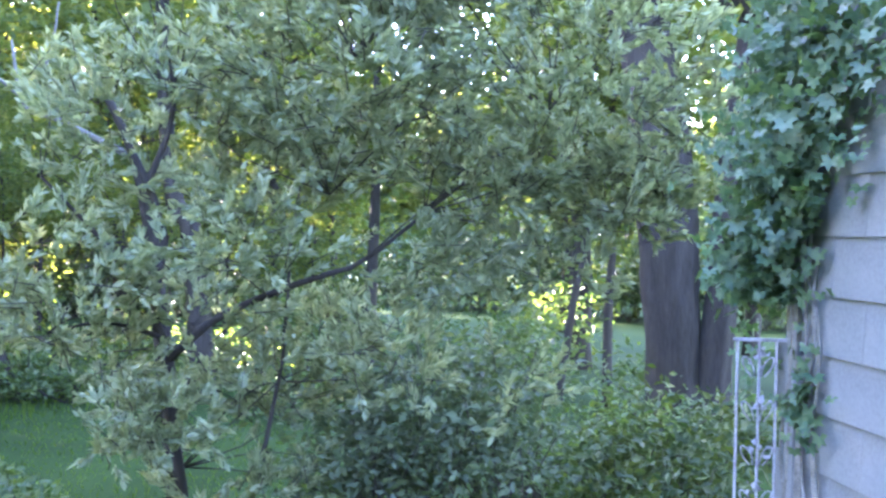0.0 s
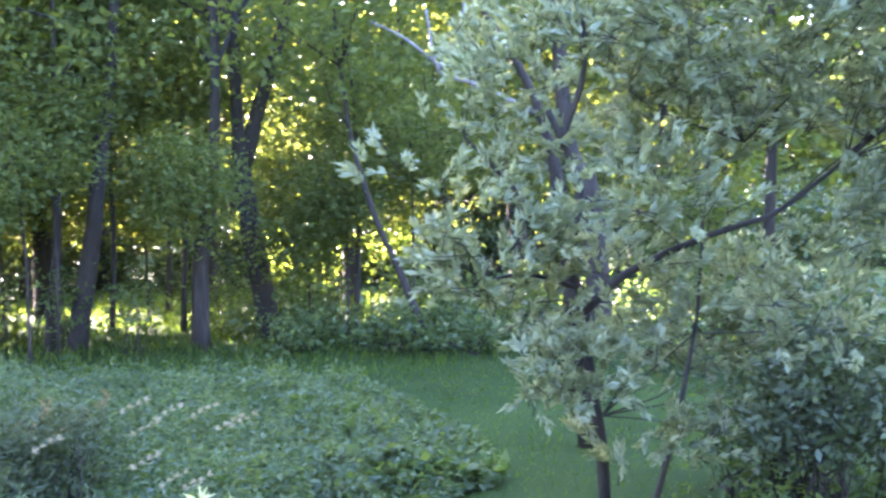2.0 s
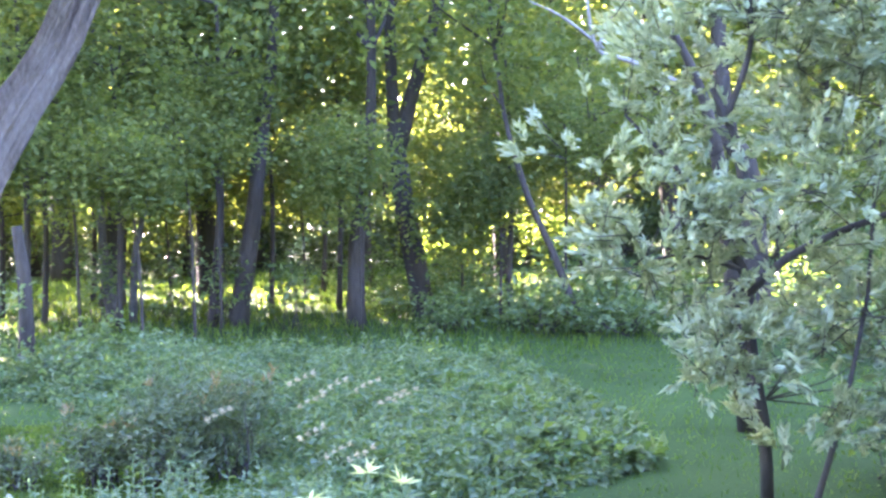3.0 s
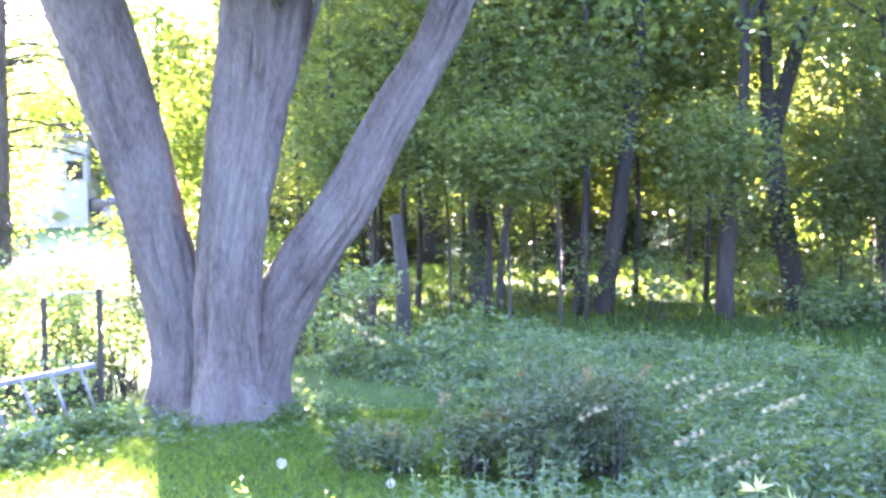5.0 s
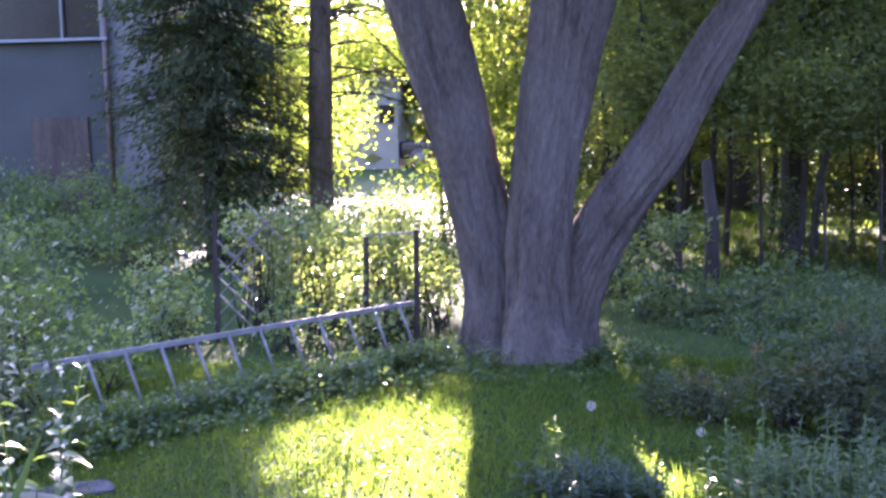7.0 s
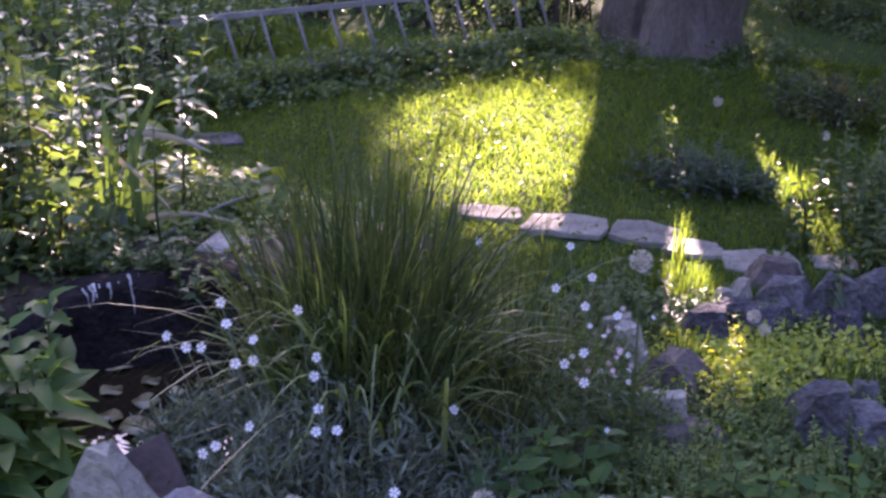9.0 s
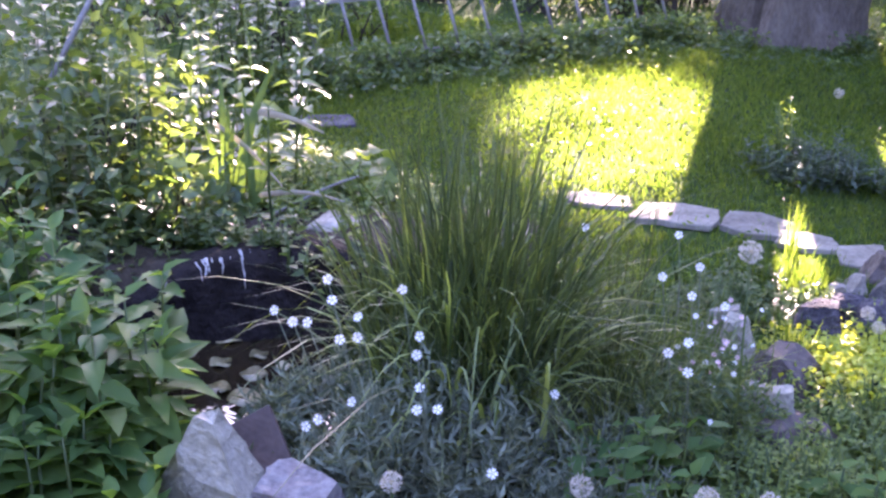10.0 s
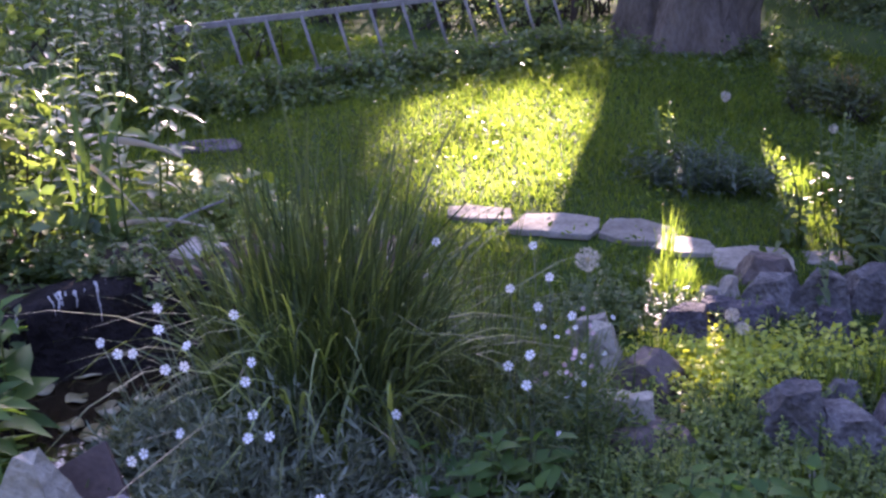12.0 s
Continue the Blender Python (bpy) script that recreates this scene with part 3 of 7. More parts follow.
# leafy boughs hanging low among the trunks
for x, y, z, w, h in ((2.7, 12.9, 2.35, 0.75, 0.45), (3.4, 13.3, 2.75, 0.9, 0.4), (5.35, 12.9, 2.45, 0.6, 0.75), (3.9, 13.9, 3.3, 0.6, 0.4), (7.3, 12.9, 2.3, 0.6, 0.6), (8.1, 12.6, 2.9, 0.8, 0.6),
                      (6.9, 13.2, 1.5, 0.5, 0.45), (2.2, 13.9, 3.0, 0.9, 0.6), (1.2, 13.4, 2.6, 0.7, 0.5), (3.9, 16.4, 2.0, 0.8, 0.5), (6.0, 16.6, 2.1, 0.9, 0.6), (8.0, 15.4, 2.2, 0.9, 0.7),
                      (9.6, 14.2, 2.3, 0.9, 0.7), (1.6, 18.0, 1.9, 0.9, 0.6), (10.9, 12.9, 2.4, 0.9, 0.8), (12.0, 11.2, 2.4, 0.9, 0.8), (4.9, 18.6, 1.8, 0.9, 0.5), (7.3, 19.0, 1.9, 1.0, 0.6)):
    z -= 0.45 if z > 2.2 else 0.2
    woods_tree([(x + 0.25, y + 0.3, 0), (x + 0.2, y + 0.2, z * 0.55), (x + 0.05, y, z)], 0.022, z + h * 0.8, (x, y, z), (w * 1.15, w * 0.85, h * 1.1), 2400, 0.09, label="thin woodland sapling with hanging leafy boughs", spread=0.2, sides=6)

# distant woods, and an unseen ring added behind the camera to block sky light
def far_woods(name, spots, label, thin=1.0, leaf=0.42):
    shapes = []
    for x, y, w, h in spots:
        k = int(26 * w * h * thin)
        d = unit(rng.normal(size=(k, 3)))
        p = np.array([x, y, h * 0.5]) + d * rng.uniform(0.3, 1, (k, 1)) * (w, w * 0.6, h * 0.52)
        p = np.repeat(p, 8, 0) + rng.normal(size=(k * 8, 3)) * 0.5
        p = p[(p[:, 2] > 0.05)]
        p = p[~sun_gap(p, LIT)]
        shapes.append(leaves(p, leaf, 0.6, 0.4))
    return tagged(part(name, merge(shapes), M_SUNWOODS, None, soft=False), label, "woods", kind="stuff")


far = random.Random(12)
ring = []
for az in np.arange(-15, 100, 3.6):
    r = far.uniform(40, 52)
    ring.append((r * math.sin(radians(az)), r * math.cos(radians(az)), far.uniform(2.6, 3.6), far.uniform(6, 10) if az > 42 else far.uniform(4.5, 7.0)))
# never in view: added only to dim the sky light on the garden
behind = []
for az in np.arange(112, 312, 9.0):
    r = far.uniform(12, 15)
    behind.append((r * math.sin(radians(az)), r * math.cos(radians(az)), far.uniform(2.2, 3.0), far.uniform(8, 10)))
far_woods("unseen_woods", behind, "unseen ring of leafy trees added behind the camera to block sky light", 0.34, 0.62)
far_woods("distant_woods", ring, "distant sunlit green woodland beyond the lawn", 0.55, 0.5)

# understorey and hedges at the wood's edge
under = random.Random(9)
for i in range(16):
    x = -0.5 + 1.35 * i
    y = 24.5 + under.uniform(-1, 1) - 0.25 * i
    bush("hedge_bush", [(x, y, 0.6, 1.0, 0.7), (x + 0.5, y + 0.3, 0.95, 0.9, 0.75)], 0.15, M_HEDGE, "dark green hedge bush at the far lawn edge", "bush", 1.8, True, 40, "hedge bushes", spread=0.25)
for x, y, w, h in ((7.7, 14.6, 0.9, 0.45), (8.9, 13.4, 1.0, 0.5), (10.0, 12.4, 1.0, 0.55), (8.3, 12.0, 0.7, 0.3), (6.9, 16.0, 0.7, 0.45), (11.3, 10.8, 1.0, 0.7),
                   (12.2, 9.2, 0.9, 0.6), (11.9, 5.9, 0.7, 0.55), (12.8, 8.0, 0.9, 0.9), (10.6, 7.2, 0.8, 0.5), (9.2, 8.8, 0.7, 0.45), (13.0, 12.4, 1.1, 1.2)):
    bush("woodland_shrub", [(x, y, h * 0.8, w, h)], 0.1, M_SHRUB, "dense dark green woodland shrub", "bush", 1.2, True, 40, "woodland shrubs", spread=0.22)
for i in range(22):
    a, r = radians(4 + 3.6 * i), under.uniform(27, 33)
    x, y, h = r * math.sin(a), r * math.cos(a), under.uniform(1.2, 2.0)
    bush("thicket_bush", [(x, y, h * 0.8, 1.5, h), (x + 1.0, y + 0.5, h, 1.2, h)], 0.2, M_HEDGE, "leafy undergrowth thicket between tree trunks", "bush", 1.2, True, 40, "thicket bushes", spread=0.35)
for x, y, w in ((2.95, 15.3, 0.35), (4.3, 14.5, 0.3), (4.9, 13.9, 0.3), (3.8, 15.4, 0.3)):
    bush("sapling_bush", [(x, y, 0.55, w, 0.55)], 0.09, M_SHRUB, "low sapling growth round tree trunks", "bush", 1.3, True, 40, "sapling bushes")

# ---- the great three-stemmed tree on the lawn ----


def stem(points, radii, seed, sides=80, rings=110, flare=0.0):
    """A thick furrowed stem: broad swellings, long bark furrows that wander and break up, rough plates between."""
    p = curve_pts(points, rings)
    r = np.interp(np.linspace(0, 1, rings), np.linspace(0, 1, len(radii)), radii)
    v, f = tube(p, r, sides)
    ring = v[: rings * sides].reshape(rings, sides, 3)
    for i in range(rings):
        for j in range(sides):
            a = j * 2 * math.pi / sides
            q = Vector((math.cos(a) * 3.2 + seed, math.sin(a) * 3.2, p[i][2] * 0.55))
            k = 0.05 * noise.noise(q * 0.5) + 0.02 * noise.noise(Vector((q.x * 4, q.y * 4, q.z * 5)))
            cut = max(0.0, 1 - 6 * abs(noise.noise(Vector((q.x * 1.5, q.y * 1.5, q.z * 1.3))))) * max(0.0, 0.6 + 1.4 * noise.noise(Vector((q.x, q.y, q.z * 2.6 + 9))))
            fine = max(0.0, 1 - 5 * abs(noise.noise(Vector((q.x * 3.4 + 5, q.y * 3.4, q.z * 2.2)))))
            k -= 0.05 * cut + 0.02 * fine
            if flare:
                k += flare * math.exp(-max(p[i][2], 0) / 0.2) * (0.4 + 0.6 * math.cos(4 * a + seed))
            d = ring[i, j] - p[i]
            ring[i, j] = p[i] + d * (1 + k / max(r[i], 0.1) * 1.0)
    return v, f


GREAT = (-0.25, 9.75, 0)
great = thing("great_tree", GREAT, "huge old grey-barked tree with three spreading stems", "tree")
part("stem", stem([(-0.5, 9.92, -0.15), (-0.54, 9.9, 0.6), (-0.69, 9.8, 1.4), (-0.93, 9.75, 2.4), (-1.2, 9.7, 3.3), (-1.9, 9.6, 5.5), (-2.6, 9.5, 8)],
                  [0.34, 0.27, 0.24, 0.28, 0.3, 0.24, 0.12], 1.0, flare=0.08), M_BARK, great)
part("stem", stem([(-0.15, 9.55, -0.15), (-0.19, 9.57, 0.5), (-0.14, 9.6, 1.3), (0.02, 9.63, 2.3), (0.18, 9.66, 3.3), (0.4, 9.8, 5.5), (0.5, 10, 9)],
                  [0.36, 0.26, 0.26, 0.29, 0.31, 0.25, 0.12], 4.0, flare=0.13), M_BARK, great)
part("stem", stem([(0.0, 9.78, -0.15), (0.08, 9.75, 0.4), (0.34, 9.72, 1.0), (0.8, 9.68, 1.68), (1.2, 9.65, 2.4), (1.62, 9.6, 3.15), (2.4, 9.4, 5.2), (3.2, 9.2, 8)],
                  [0.3, 0.25, 0.235, 0.215, 0.185, 0.155, 0.13, 0.08], 7.0, flare=0.06), M_BARK, great)
part("stem", stem([(-0.1, 9.75, 1.2), (0.02, 9.95, 1.8), (0.18, 10.12, 2.3), (0.36, 10.25, 2.8), (0.52, 10.3, 3.3), (1.2, 10.2, 5.5), (1.6, 10.3, 8)],
                  [0.1, 0.12, 0.125, 0.125, 0.12, 0.1, 0.06], 11.0, 40, 60), M_BARK, great)
# leaf layers added above the view to keep sky light off the lawn
for cx, cy, w in ((0.4, 6.9, 2.0), (-1.9, 7.3, 1.7), (2.0, 8.2, 1.7)):
    bough, bough_mids = crown((cx, cy, 5.5), (w, w, 0.6), 5200, 0.4, 0.18)
    part("shade_bough", bough, M_MAPLE, great, "unseen leafy bough added to shade the lawn", soft=False, kind="stuff")
    limbs(np.array([(-1.6, 9.6, 4.6), (0.3, 9.75, 4.6), (2.0, 9.5, 4.5)]), bough_mids, 0.06, 7, M_BARK, great)
top_leaves, top_mids = crown((0.3, 9.6, 8.2), (5.6, 5.6, 3.2), 40000, 0.5, 0.19)
limbs(np.array([(-1.9, 9.6, 5.5), (0.4, 9.8, 5.5), (2.4, 9.4, 5.2)]), top_mids, 0.07, 40, M_BARK, great)
part("crown", top_leaves, M_MAPLE, great, soft=False, kind="stuff")
spray, spray_mids = crown((0.55, 9.0, 3.55), (0.7, 0.5, 0.2), 300, 0.16, 0.14, 20)
part("low_spray", spray, M_MAPLE, great, "low spray of sunlit maple leaves", soft=False, kind="stuff")

# ---- the dark double trunk beside the house ----
dark = thing("tree", (11.0, 5.0, 0), "massive dark double-trunked tree beside the house", "tree")
part("trunk", stem([(10.95, 5.12, -0.1), (10.92, 5.15, 0.6), (10.88, 5.2, 1.6), (10.8, 5.3, 2.8), (10.6, 5.6, 5), (10.5, 5.8, 8)], [0.34, 0.27, 0.29, 0.3, 0.25, 0.15], 2.0, 24, 40), M_DARKBARK, dark)
part("trunk", stem([(11.1, 4.85, -0.1), (11.1, 4.82, 0.6), (11.13, 4.75, 1.6), (11.18, 4.65, 2.8), (11.3, 4.4, 5), (11.4, 4.2, 8)], [0.3, 0.2, 0.18, 0.19, 0.17, 0.1], 5.0, 24, 40), M_DARKBARK, dark)
dl, dm = crown((11.2, 4.6, 6.6), (3.2, 3.2, 3.4), 7000, 0.45, 0.15)
limbs(np.array([(10.7, 5.4, 3.6), (11.25, 4.5, 4.0)]), dm, 0.06, 20, M_DARKBARK, dark)
part("crown", dl, M_WOODS, dark, soft=False, kind="stuff")

# ---- the silver-leaved tree ----
SILVER = (4.8, 5.15, 0)
silver = thing("silver_tree", SILVER, "silvery-leaved small tree with thin dark crooked stems", "tree")


def limb(points, r0, r1, mat, parent, name="limb", sides=8):
    p = curve_pts(points, 12)
    return part(name, tube(p, np.linspace(r0, r1, 12), sides, 0.2, points[0][0]), mat, parent)


limb([(4.77, 5.2, -0.05), (4.68, 5.13, 0.44), (4.62, 5.18, 0.9), (4.6, 5.19, 1.27), (4.54, 5.25, 1.5), (4.58, 5.21, 1.96), (4.45, 5.33, 2.4)], 0.04, 0.02, M_DARKBARK, silver)
limb([(4.6, 5.19, 1.22), (4.75, 5.05, 1.42), (4.94, 4.88, 1.56), (5.19, 4.61, 1.71), (5.37, 4.41, 1.8), (5.7, 4.2, 2.1), (6.1, 3.6, 2.7)], 0.03, 0.008, M_DARKBARK, silver)
limb([(4.88, 4.95, -0.05), (4.93, 4.9, 0.2), (5.0, 4.83, 0.6), (5.05, 4.8, 0.9), (5.2, 4.85, 1.3), (5.3, 4.9, 2.0), (5.4, 4.8, 2.8)], 0.022, 0.006, M_DARKBARK, silver)
limb([(4.58, 5.2, 1.5), (4.3, 5.4, 1.9), (4.0, 5.55, 2.25)], 0.022, 0.008, M_DARKBARK, silver)
limb([(4.5, 5.28, 2.2), (4.62, 5.2, 2.7), (4.5, 5.2, 3.4)], 0.024, 0.008, M_DARKBARK, silver)
limb([(4.6, 5.2, 1.35), (4.25, 5.3, 1.45), (3.95, 5.4, 1.4)], 0.016, 0.006, M_DARKBARK, silver)
SILVER_BLOBS = [(4.48, 5.31, 2.54, 0.77, 0.57, 1.0), (5.35, 4.5, 2.94, 1.11, 0.72, 1.0), (6.11, 3.5, 3.1, 0.88, 0.6, 1.0), (5.34, 4.52, 4.0, 1.73, 0.69, 0.8),
                (6.48, 2.84, 2.61, 0.37, 0.43, 1.0), (3.94, 5.21, 1.74, 0.5, 0.36, 1.0), (4.64, 4.66, 1.91, 0.6, 0.25, 0.6), (4.26, 4.98, 0.89, 0.46, 0.22, 1.0),
                (5.84, 4.55, 2.5, 0.7, 0.3, 0.9), (5.53, 4.9, 1.31, 0.5, 0.28, 0.7), (3.75, 5.59, 2.0, 0.4, 0.4, 0.9), (3.96, 5.45, 1.45, 0.34, 0.25, 0.7),
                (4.46, 5.05, 0.95, 0.42, 0.2, 0.8), (5.0, 4.9, 2.3, 0.6, 0.3, 0.6), (6.3, 3.3, 2.2, 0.4, 0.25, 0.7), (4.75, 5.1, 1.55, 0.55, 0.3, 0.4), (5.2, 4.95, 1.05, 0.5, 0.3, 0.8),
                (4.2, 5.3, 1.25, 0.4, 0.2, 0.6), (4.9, 4.9, 0.55, 0.5, 0.25, 0.8), (6.2, 3.6, 2.5, 0.6, 0.35, 0.9),
                (5.4, 4.15, 1.8, 0.4, 0.22, 0.9), (5.67, 3.96, 1.75, 0.45, 0.3, 0.7), (6.04, 3.5, 1.75, 0.4, 0.28, 0.6), (5.47, 4.21, 1.25, 0.45, 0.3, 0.7), (5.9, 3.75, 1.15, 0.4, 0.28, 0.6), (5.3, 4.5, 1.9, 0.4, 0.3, 0.7), (6.28, 3.1, 2.2, 0.35, 0.3, 0.8), (5.76, 3.9, 2.3, 0.5, 0.3, 0.8), (4.95, 4.35, 3.5, 0.5, 0.35, 0.9), (5.3, 4.0, 3.4, 0.5, 0.35, 0.9)]
s_shapes, s_twigs, s_mids = [], [], []
for x, y, z, w, h, dens in SILVER_BLOBS:
    k = int(400 * w * (w + h) * dens)
    d = unit(rng.normal(size=(k, 3)))
    mid = np.array([x, y, z]) + d * rng.uniform(0.2, 1.0, (k, 1)) ** 0.6 * (w, w, h)
    open_air = np.array([noise.noise(Vector(p) * 1.9) + 0.5 * noise.noise(Vector(p) * 4.1) for p in mid]) > -0.12
    mid, d = mid[open_air], d[open_air]
    k = len(mid)
    way = unit(d * (1, 1, 0.4) + rng.normal(size=(k, 3)) * 0.6 + (0, 0, 0.6))
    # each shoot is a twig with leaves along it, pointing up and out
    for u in np.linspace(0.0, 1.0, 7):
        p = mid + way * 0.11 * u + rng.normal(size=(k, 3)) * 0.008
        for _ in range(3):
            s_shapes.append(leaves(p, 0.066, 0.38, 0.3, way * (0.4 + 0.6 * u), 0.12))
    s_mids.append(mid)
    for m, q in zip(mid[::2], way[::2]):
        s_twigs.append(tube(np.array([m - q * 0.12, m, m + q * 0.2]), np.array([0.004, 0.003, 0.0015]), 3))
part("twig", merge(s_twigs), M_DARKBARK, silver, kind="stuff")
s_all = np.concatenate(s_mids)
limbs(np.array([(4.7, 5.15, 0.6), (4.75, 5.05, 1.42), (5.0, 4.8, 1.6), (5.37, 4.41, 1.8), (5.7, 4.2, 2.1), (6.1, 3.6, 2.7), (4.3, 5.4, 1.9), (4.0, 5.55, 2.25), (4.62, 5.2, 2.7), (3.95, 5.4, 1.4), (4.6, 5.19, 1.3), (5.09, 4.72, 1.1), (5.19, 4.61, 1.7), (4.5, 5.25, 1.9), (5.3, 4.6, 2.2), (5.4, 4.5, 3.0)]), s_all, 0.006, 70, M_DARKBARK, silver, 4)
part("foliage", merge(s_shapes), M_SILVER, silver, soft=False, kind="stuff")

# bare leaning snag behind it
snag = thing("dead_snag", (5.9, 6.75, 0), "bare grey dead tree top with forked twigs", "tree")
limb([(5.95, 6.7, -0.05), (5.85, 6.78, 1.2), (5.75, 6.85, 2.1), (5.6, 6.95, 2.7), (5.3, 7.15, 3.3)], 0.08, 0.02, M_DARKBARK, snag, "trunk")
limb([(5.65, 6.92, 2.5), (5.25, 7.25, 2.75), (5.05, 7.37, 2.85), (4.98, 7.42, 3.3)], 0.03, 0.008, M_PALEBARK, snag)
limb([(5.05, 7.37, 2.83), (5.19, 7.27, 3.2), (5.25, 7.25, 3.6)], 0.018, 0.006, M_PALEBARK, snag)
limb([(5.1, 7.35, 2.84), (4.84, 7.51, 3.08), (4.6, 7.6, 3.2)], 0.016, 0.005, M_PALEBARK, snag)

bush("dogwood_shrub", [(6.35, 4.23, 0.98, 0.66, 0.36), (6.02, 4.65, 0.5, 0.85, 0.3), (5.7, 4.75, 0.85, 0.5, 0.3), (6.1, 3.9, 0.75, 0.5, 0.35), (5.6, 4.3, 0.6, 0.5, 0.3)], 0.07, M_DOGWOOD,
     "broad green shrub below the silvery tree", density=1.7)
for x, y, w in ((6.6, 12.7, 0.7), (7.5, 12.1, 0.8), (8.3, 11.4, 0.8), (7.6, 13.6, 0.8), (8.7, 12.7, 0.8), (9.6, 12.0, 0.8), (6.6, 14.4, 0.7), (9.4, 10.6, 0.7), (10.4, 11.0, 0.8)):
    bush("shade_shrub", [(x, y, 0.26, w, 0.3)], 0.08, M_SHRUB, "low dark shrub in the shade before the woods", "bush", 1.0, True, 40, "shade shrubs")
bush("trunk_shrub", [(9.6, 4.6, 0.25, 0.8, 0.28), (7.2, 3.5, 0.25, 0.55, 0.25), (7.9, 4.2, 0.28, 0.7, 0.28), (10.2, 4.1, 0.28, 0.7, 0.3), (8.9, 4.1, 0.4, 0.6, 0.4), (8.0, 3.4, 0.3, 0.6, 0.3)], 0.09, M_HEDGE, "dark green shrubs before the double trunk", density=1.5)
bush("low_shrub", [(5.68, 5.03, 0.3, 0.44, 0.22), (7.5, 4.6, 0.4, 0.5, 0.35), (8.6, 4.3, 0.45, 0.5, 0.4)], 0.07, M_SHRUB, "low dark green shrub in the shade", density=1.2)
bush("low_shrub", [(5.35, 4.3, 0.12, 0.5, 0.14), (5.9, 3.9, 0.12, 0.5, 0.14)], 0.06, M_BRIGHT, "bright green low leafy plants on the lawn", density=1.2)

# ---- weed bed between lawn and woods ----
BED = [(1.0, 11.9), (2.3, 12.6), (4.2, 11.7), (5.2, 10.1), (5.5, 8.4), (5.0, 6.9), (4.4, 6.0), (3.2, 5.6), (2.3, 5.0), (1.9, 5.2), (2.2, 6.3), (2.3, 7.6), (1.9, 9.0), (1.5, 10.2), (0.9, 10.9)]


def inside(pts, poly):
    x, y = pts[:, 0], pts[:, 1]
    hit = np.zeros(len(pts), bool)
    for (x0, y0), (x1, y1) in zip(poly, poly[1:] + poly[:1]):
        hit ^= ((y0 > y) != (y1 > y)) & (x < (x1 - x0) * (y - y0) / (y1 - y0 + 1e-12) + x0)
    return hit


def scatter(n, poly):
    p = np.array(poly)
    q = rng.uniform(p.min(0), p.max(0), (n, 2))
    return q[inside(q, poly)]


def edge_gap(q, poly):
    """How far inside the outline each point lies."""
    best = np.full(len(q), 9.0)
    for p0, p1 in zip(poly, poly[1:] + poly[:1]):
        p0, p1 = np.array(p0), np.array(p1)
        u = np.clip((q - p0) @ (p1 - p0) / ((p1 - p0) @ (p1 - p0)), 0, 1)
        best = np.minimum(best, np.linalg.norm(q - p0 - u[:, None] * (p1 - p0), axis=1))
    return best


def weed_height(q):
    return np.clip(0.2 + edge_gap(q, BED) / 0.7, 0.2, 1) * np.array([0.26 + 0.38 * noise.noise((a * 0.7, b * 0.7, 3.0)) + 0.2 * noise.noise((a * 2.2, b * 2.2, 5.0)) for a, b in q]).clip(0.08, 0.7)


q = scatter(5600, BED)
hq = weed_height(q) * rng.uniform(0.6, 1.25, len(q))
w_shapes = []
for u in np.linspace(0.25, 1.0, 7):
    p = np.concatenate([q + rng.normal(size=q.shape) * 0.03, (hq * u)[:, None]], 1)
    for _ in range(3):
        w_shapes.append(leaves(p + rng.normal(size=p.shape) * 0.03, 0.085 - 0.03 * u, 0.42, 0.5, droop=0.1))
weeds = part("weed_bed", merge(w_shapes), M_WEED, None, soft=False)
tagged(weeds, "tangled bed of grey-green weeds and ground cover", "weeds", kind="stuff")
q = scatter(5000, BED)
n = len(q)
wg = part("weed_grass", blades(np.concatenate([q, np.zeros((n, 1))], 1), weed_height(q) * rng.uniform(0.9, 1.6, n), 0.008, rng.normal(size=(n, 2)) * 0.35, rng.uniform(0.1, 0.6, n)), M_WEED, None, soft=False)
tagged(wg, "long pale grass blades among the weeds", "grass", kind="stuff")
for x, y, n, h in ((3.5, 7.9, 60, 0.5), (2.7, 8.6, 50, 0.45), (4.2, 8.8, 50, 0.45), (2.4, 10.4, 40, 0.42), (3.4, 10.2, 40, 0.42), (3.6, 6.9, 40, 0.42)):
    q = np.stack([x + rng.normal(size=n) * 0.3, y + rng.normal(size=n) * 0.3], 1)
    h = h * rng.uniform(0.6, 1.2, n)
    stalk = blades(np.concatenate([q, np.zeros((n, 1))], 1), h, 0.008, rng.normal(size=(n, 2)) * 0.2, rng.uniform(0.05, 0.3, n), 3)
    leafage = [leaves(np.concatenate([q + rng.normal(size=q.shape) * 0.02, (h * u)[:, None]], 1), 0.1 - 0.05 * u, 0.3, 0.45, droop=0.1) for u in (0.3, 0.42, 0.54, 0.66, 0.76, 0.86, 0.94) for _ in (0, 1, 2)]
    tagged(part("tall_weeds", merge([stalk] + leafage), M_WEED, None, soft=False), "tall leafy grey-green weeds standing in the bed", "weeds", kind="stuff")
q = scatter(1500, [(3.6, 6.2), (4.6, 6.1), (5.2, 7.2), (5.5, 8.6), (4.9, 9.4), (4.0, 8.0)])
hq = weed_height(q) * 0.7 + 0.03
dark_patch = merge([leaves(np.concatenate([q + rng.normal(size=q.shape) * 0.05, (hq * u)[:, None]], 1), 0.1, 0.6, 0.55, droop=0.1) for u in (0.4, 0.6, 0.75, 0.9, 1.0) for _ in (0, 1)])
tagged(part("weed_patch", dark_patch, M_SHRUB, None, soft=False), "darker broad-leaved weeds at the bed's edge", "weeds", kind="stuff")
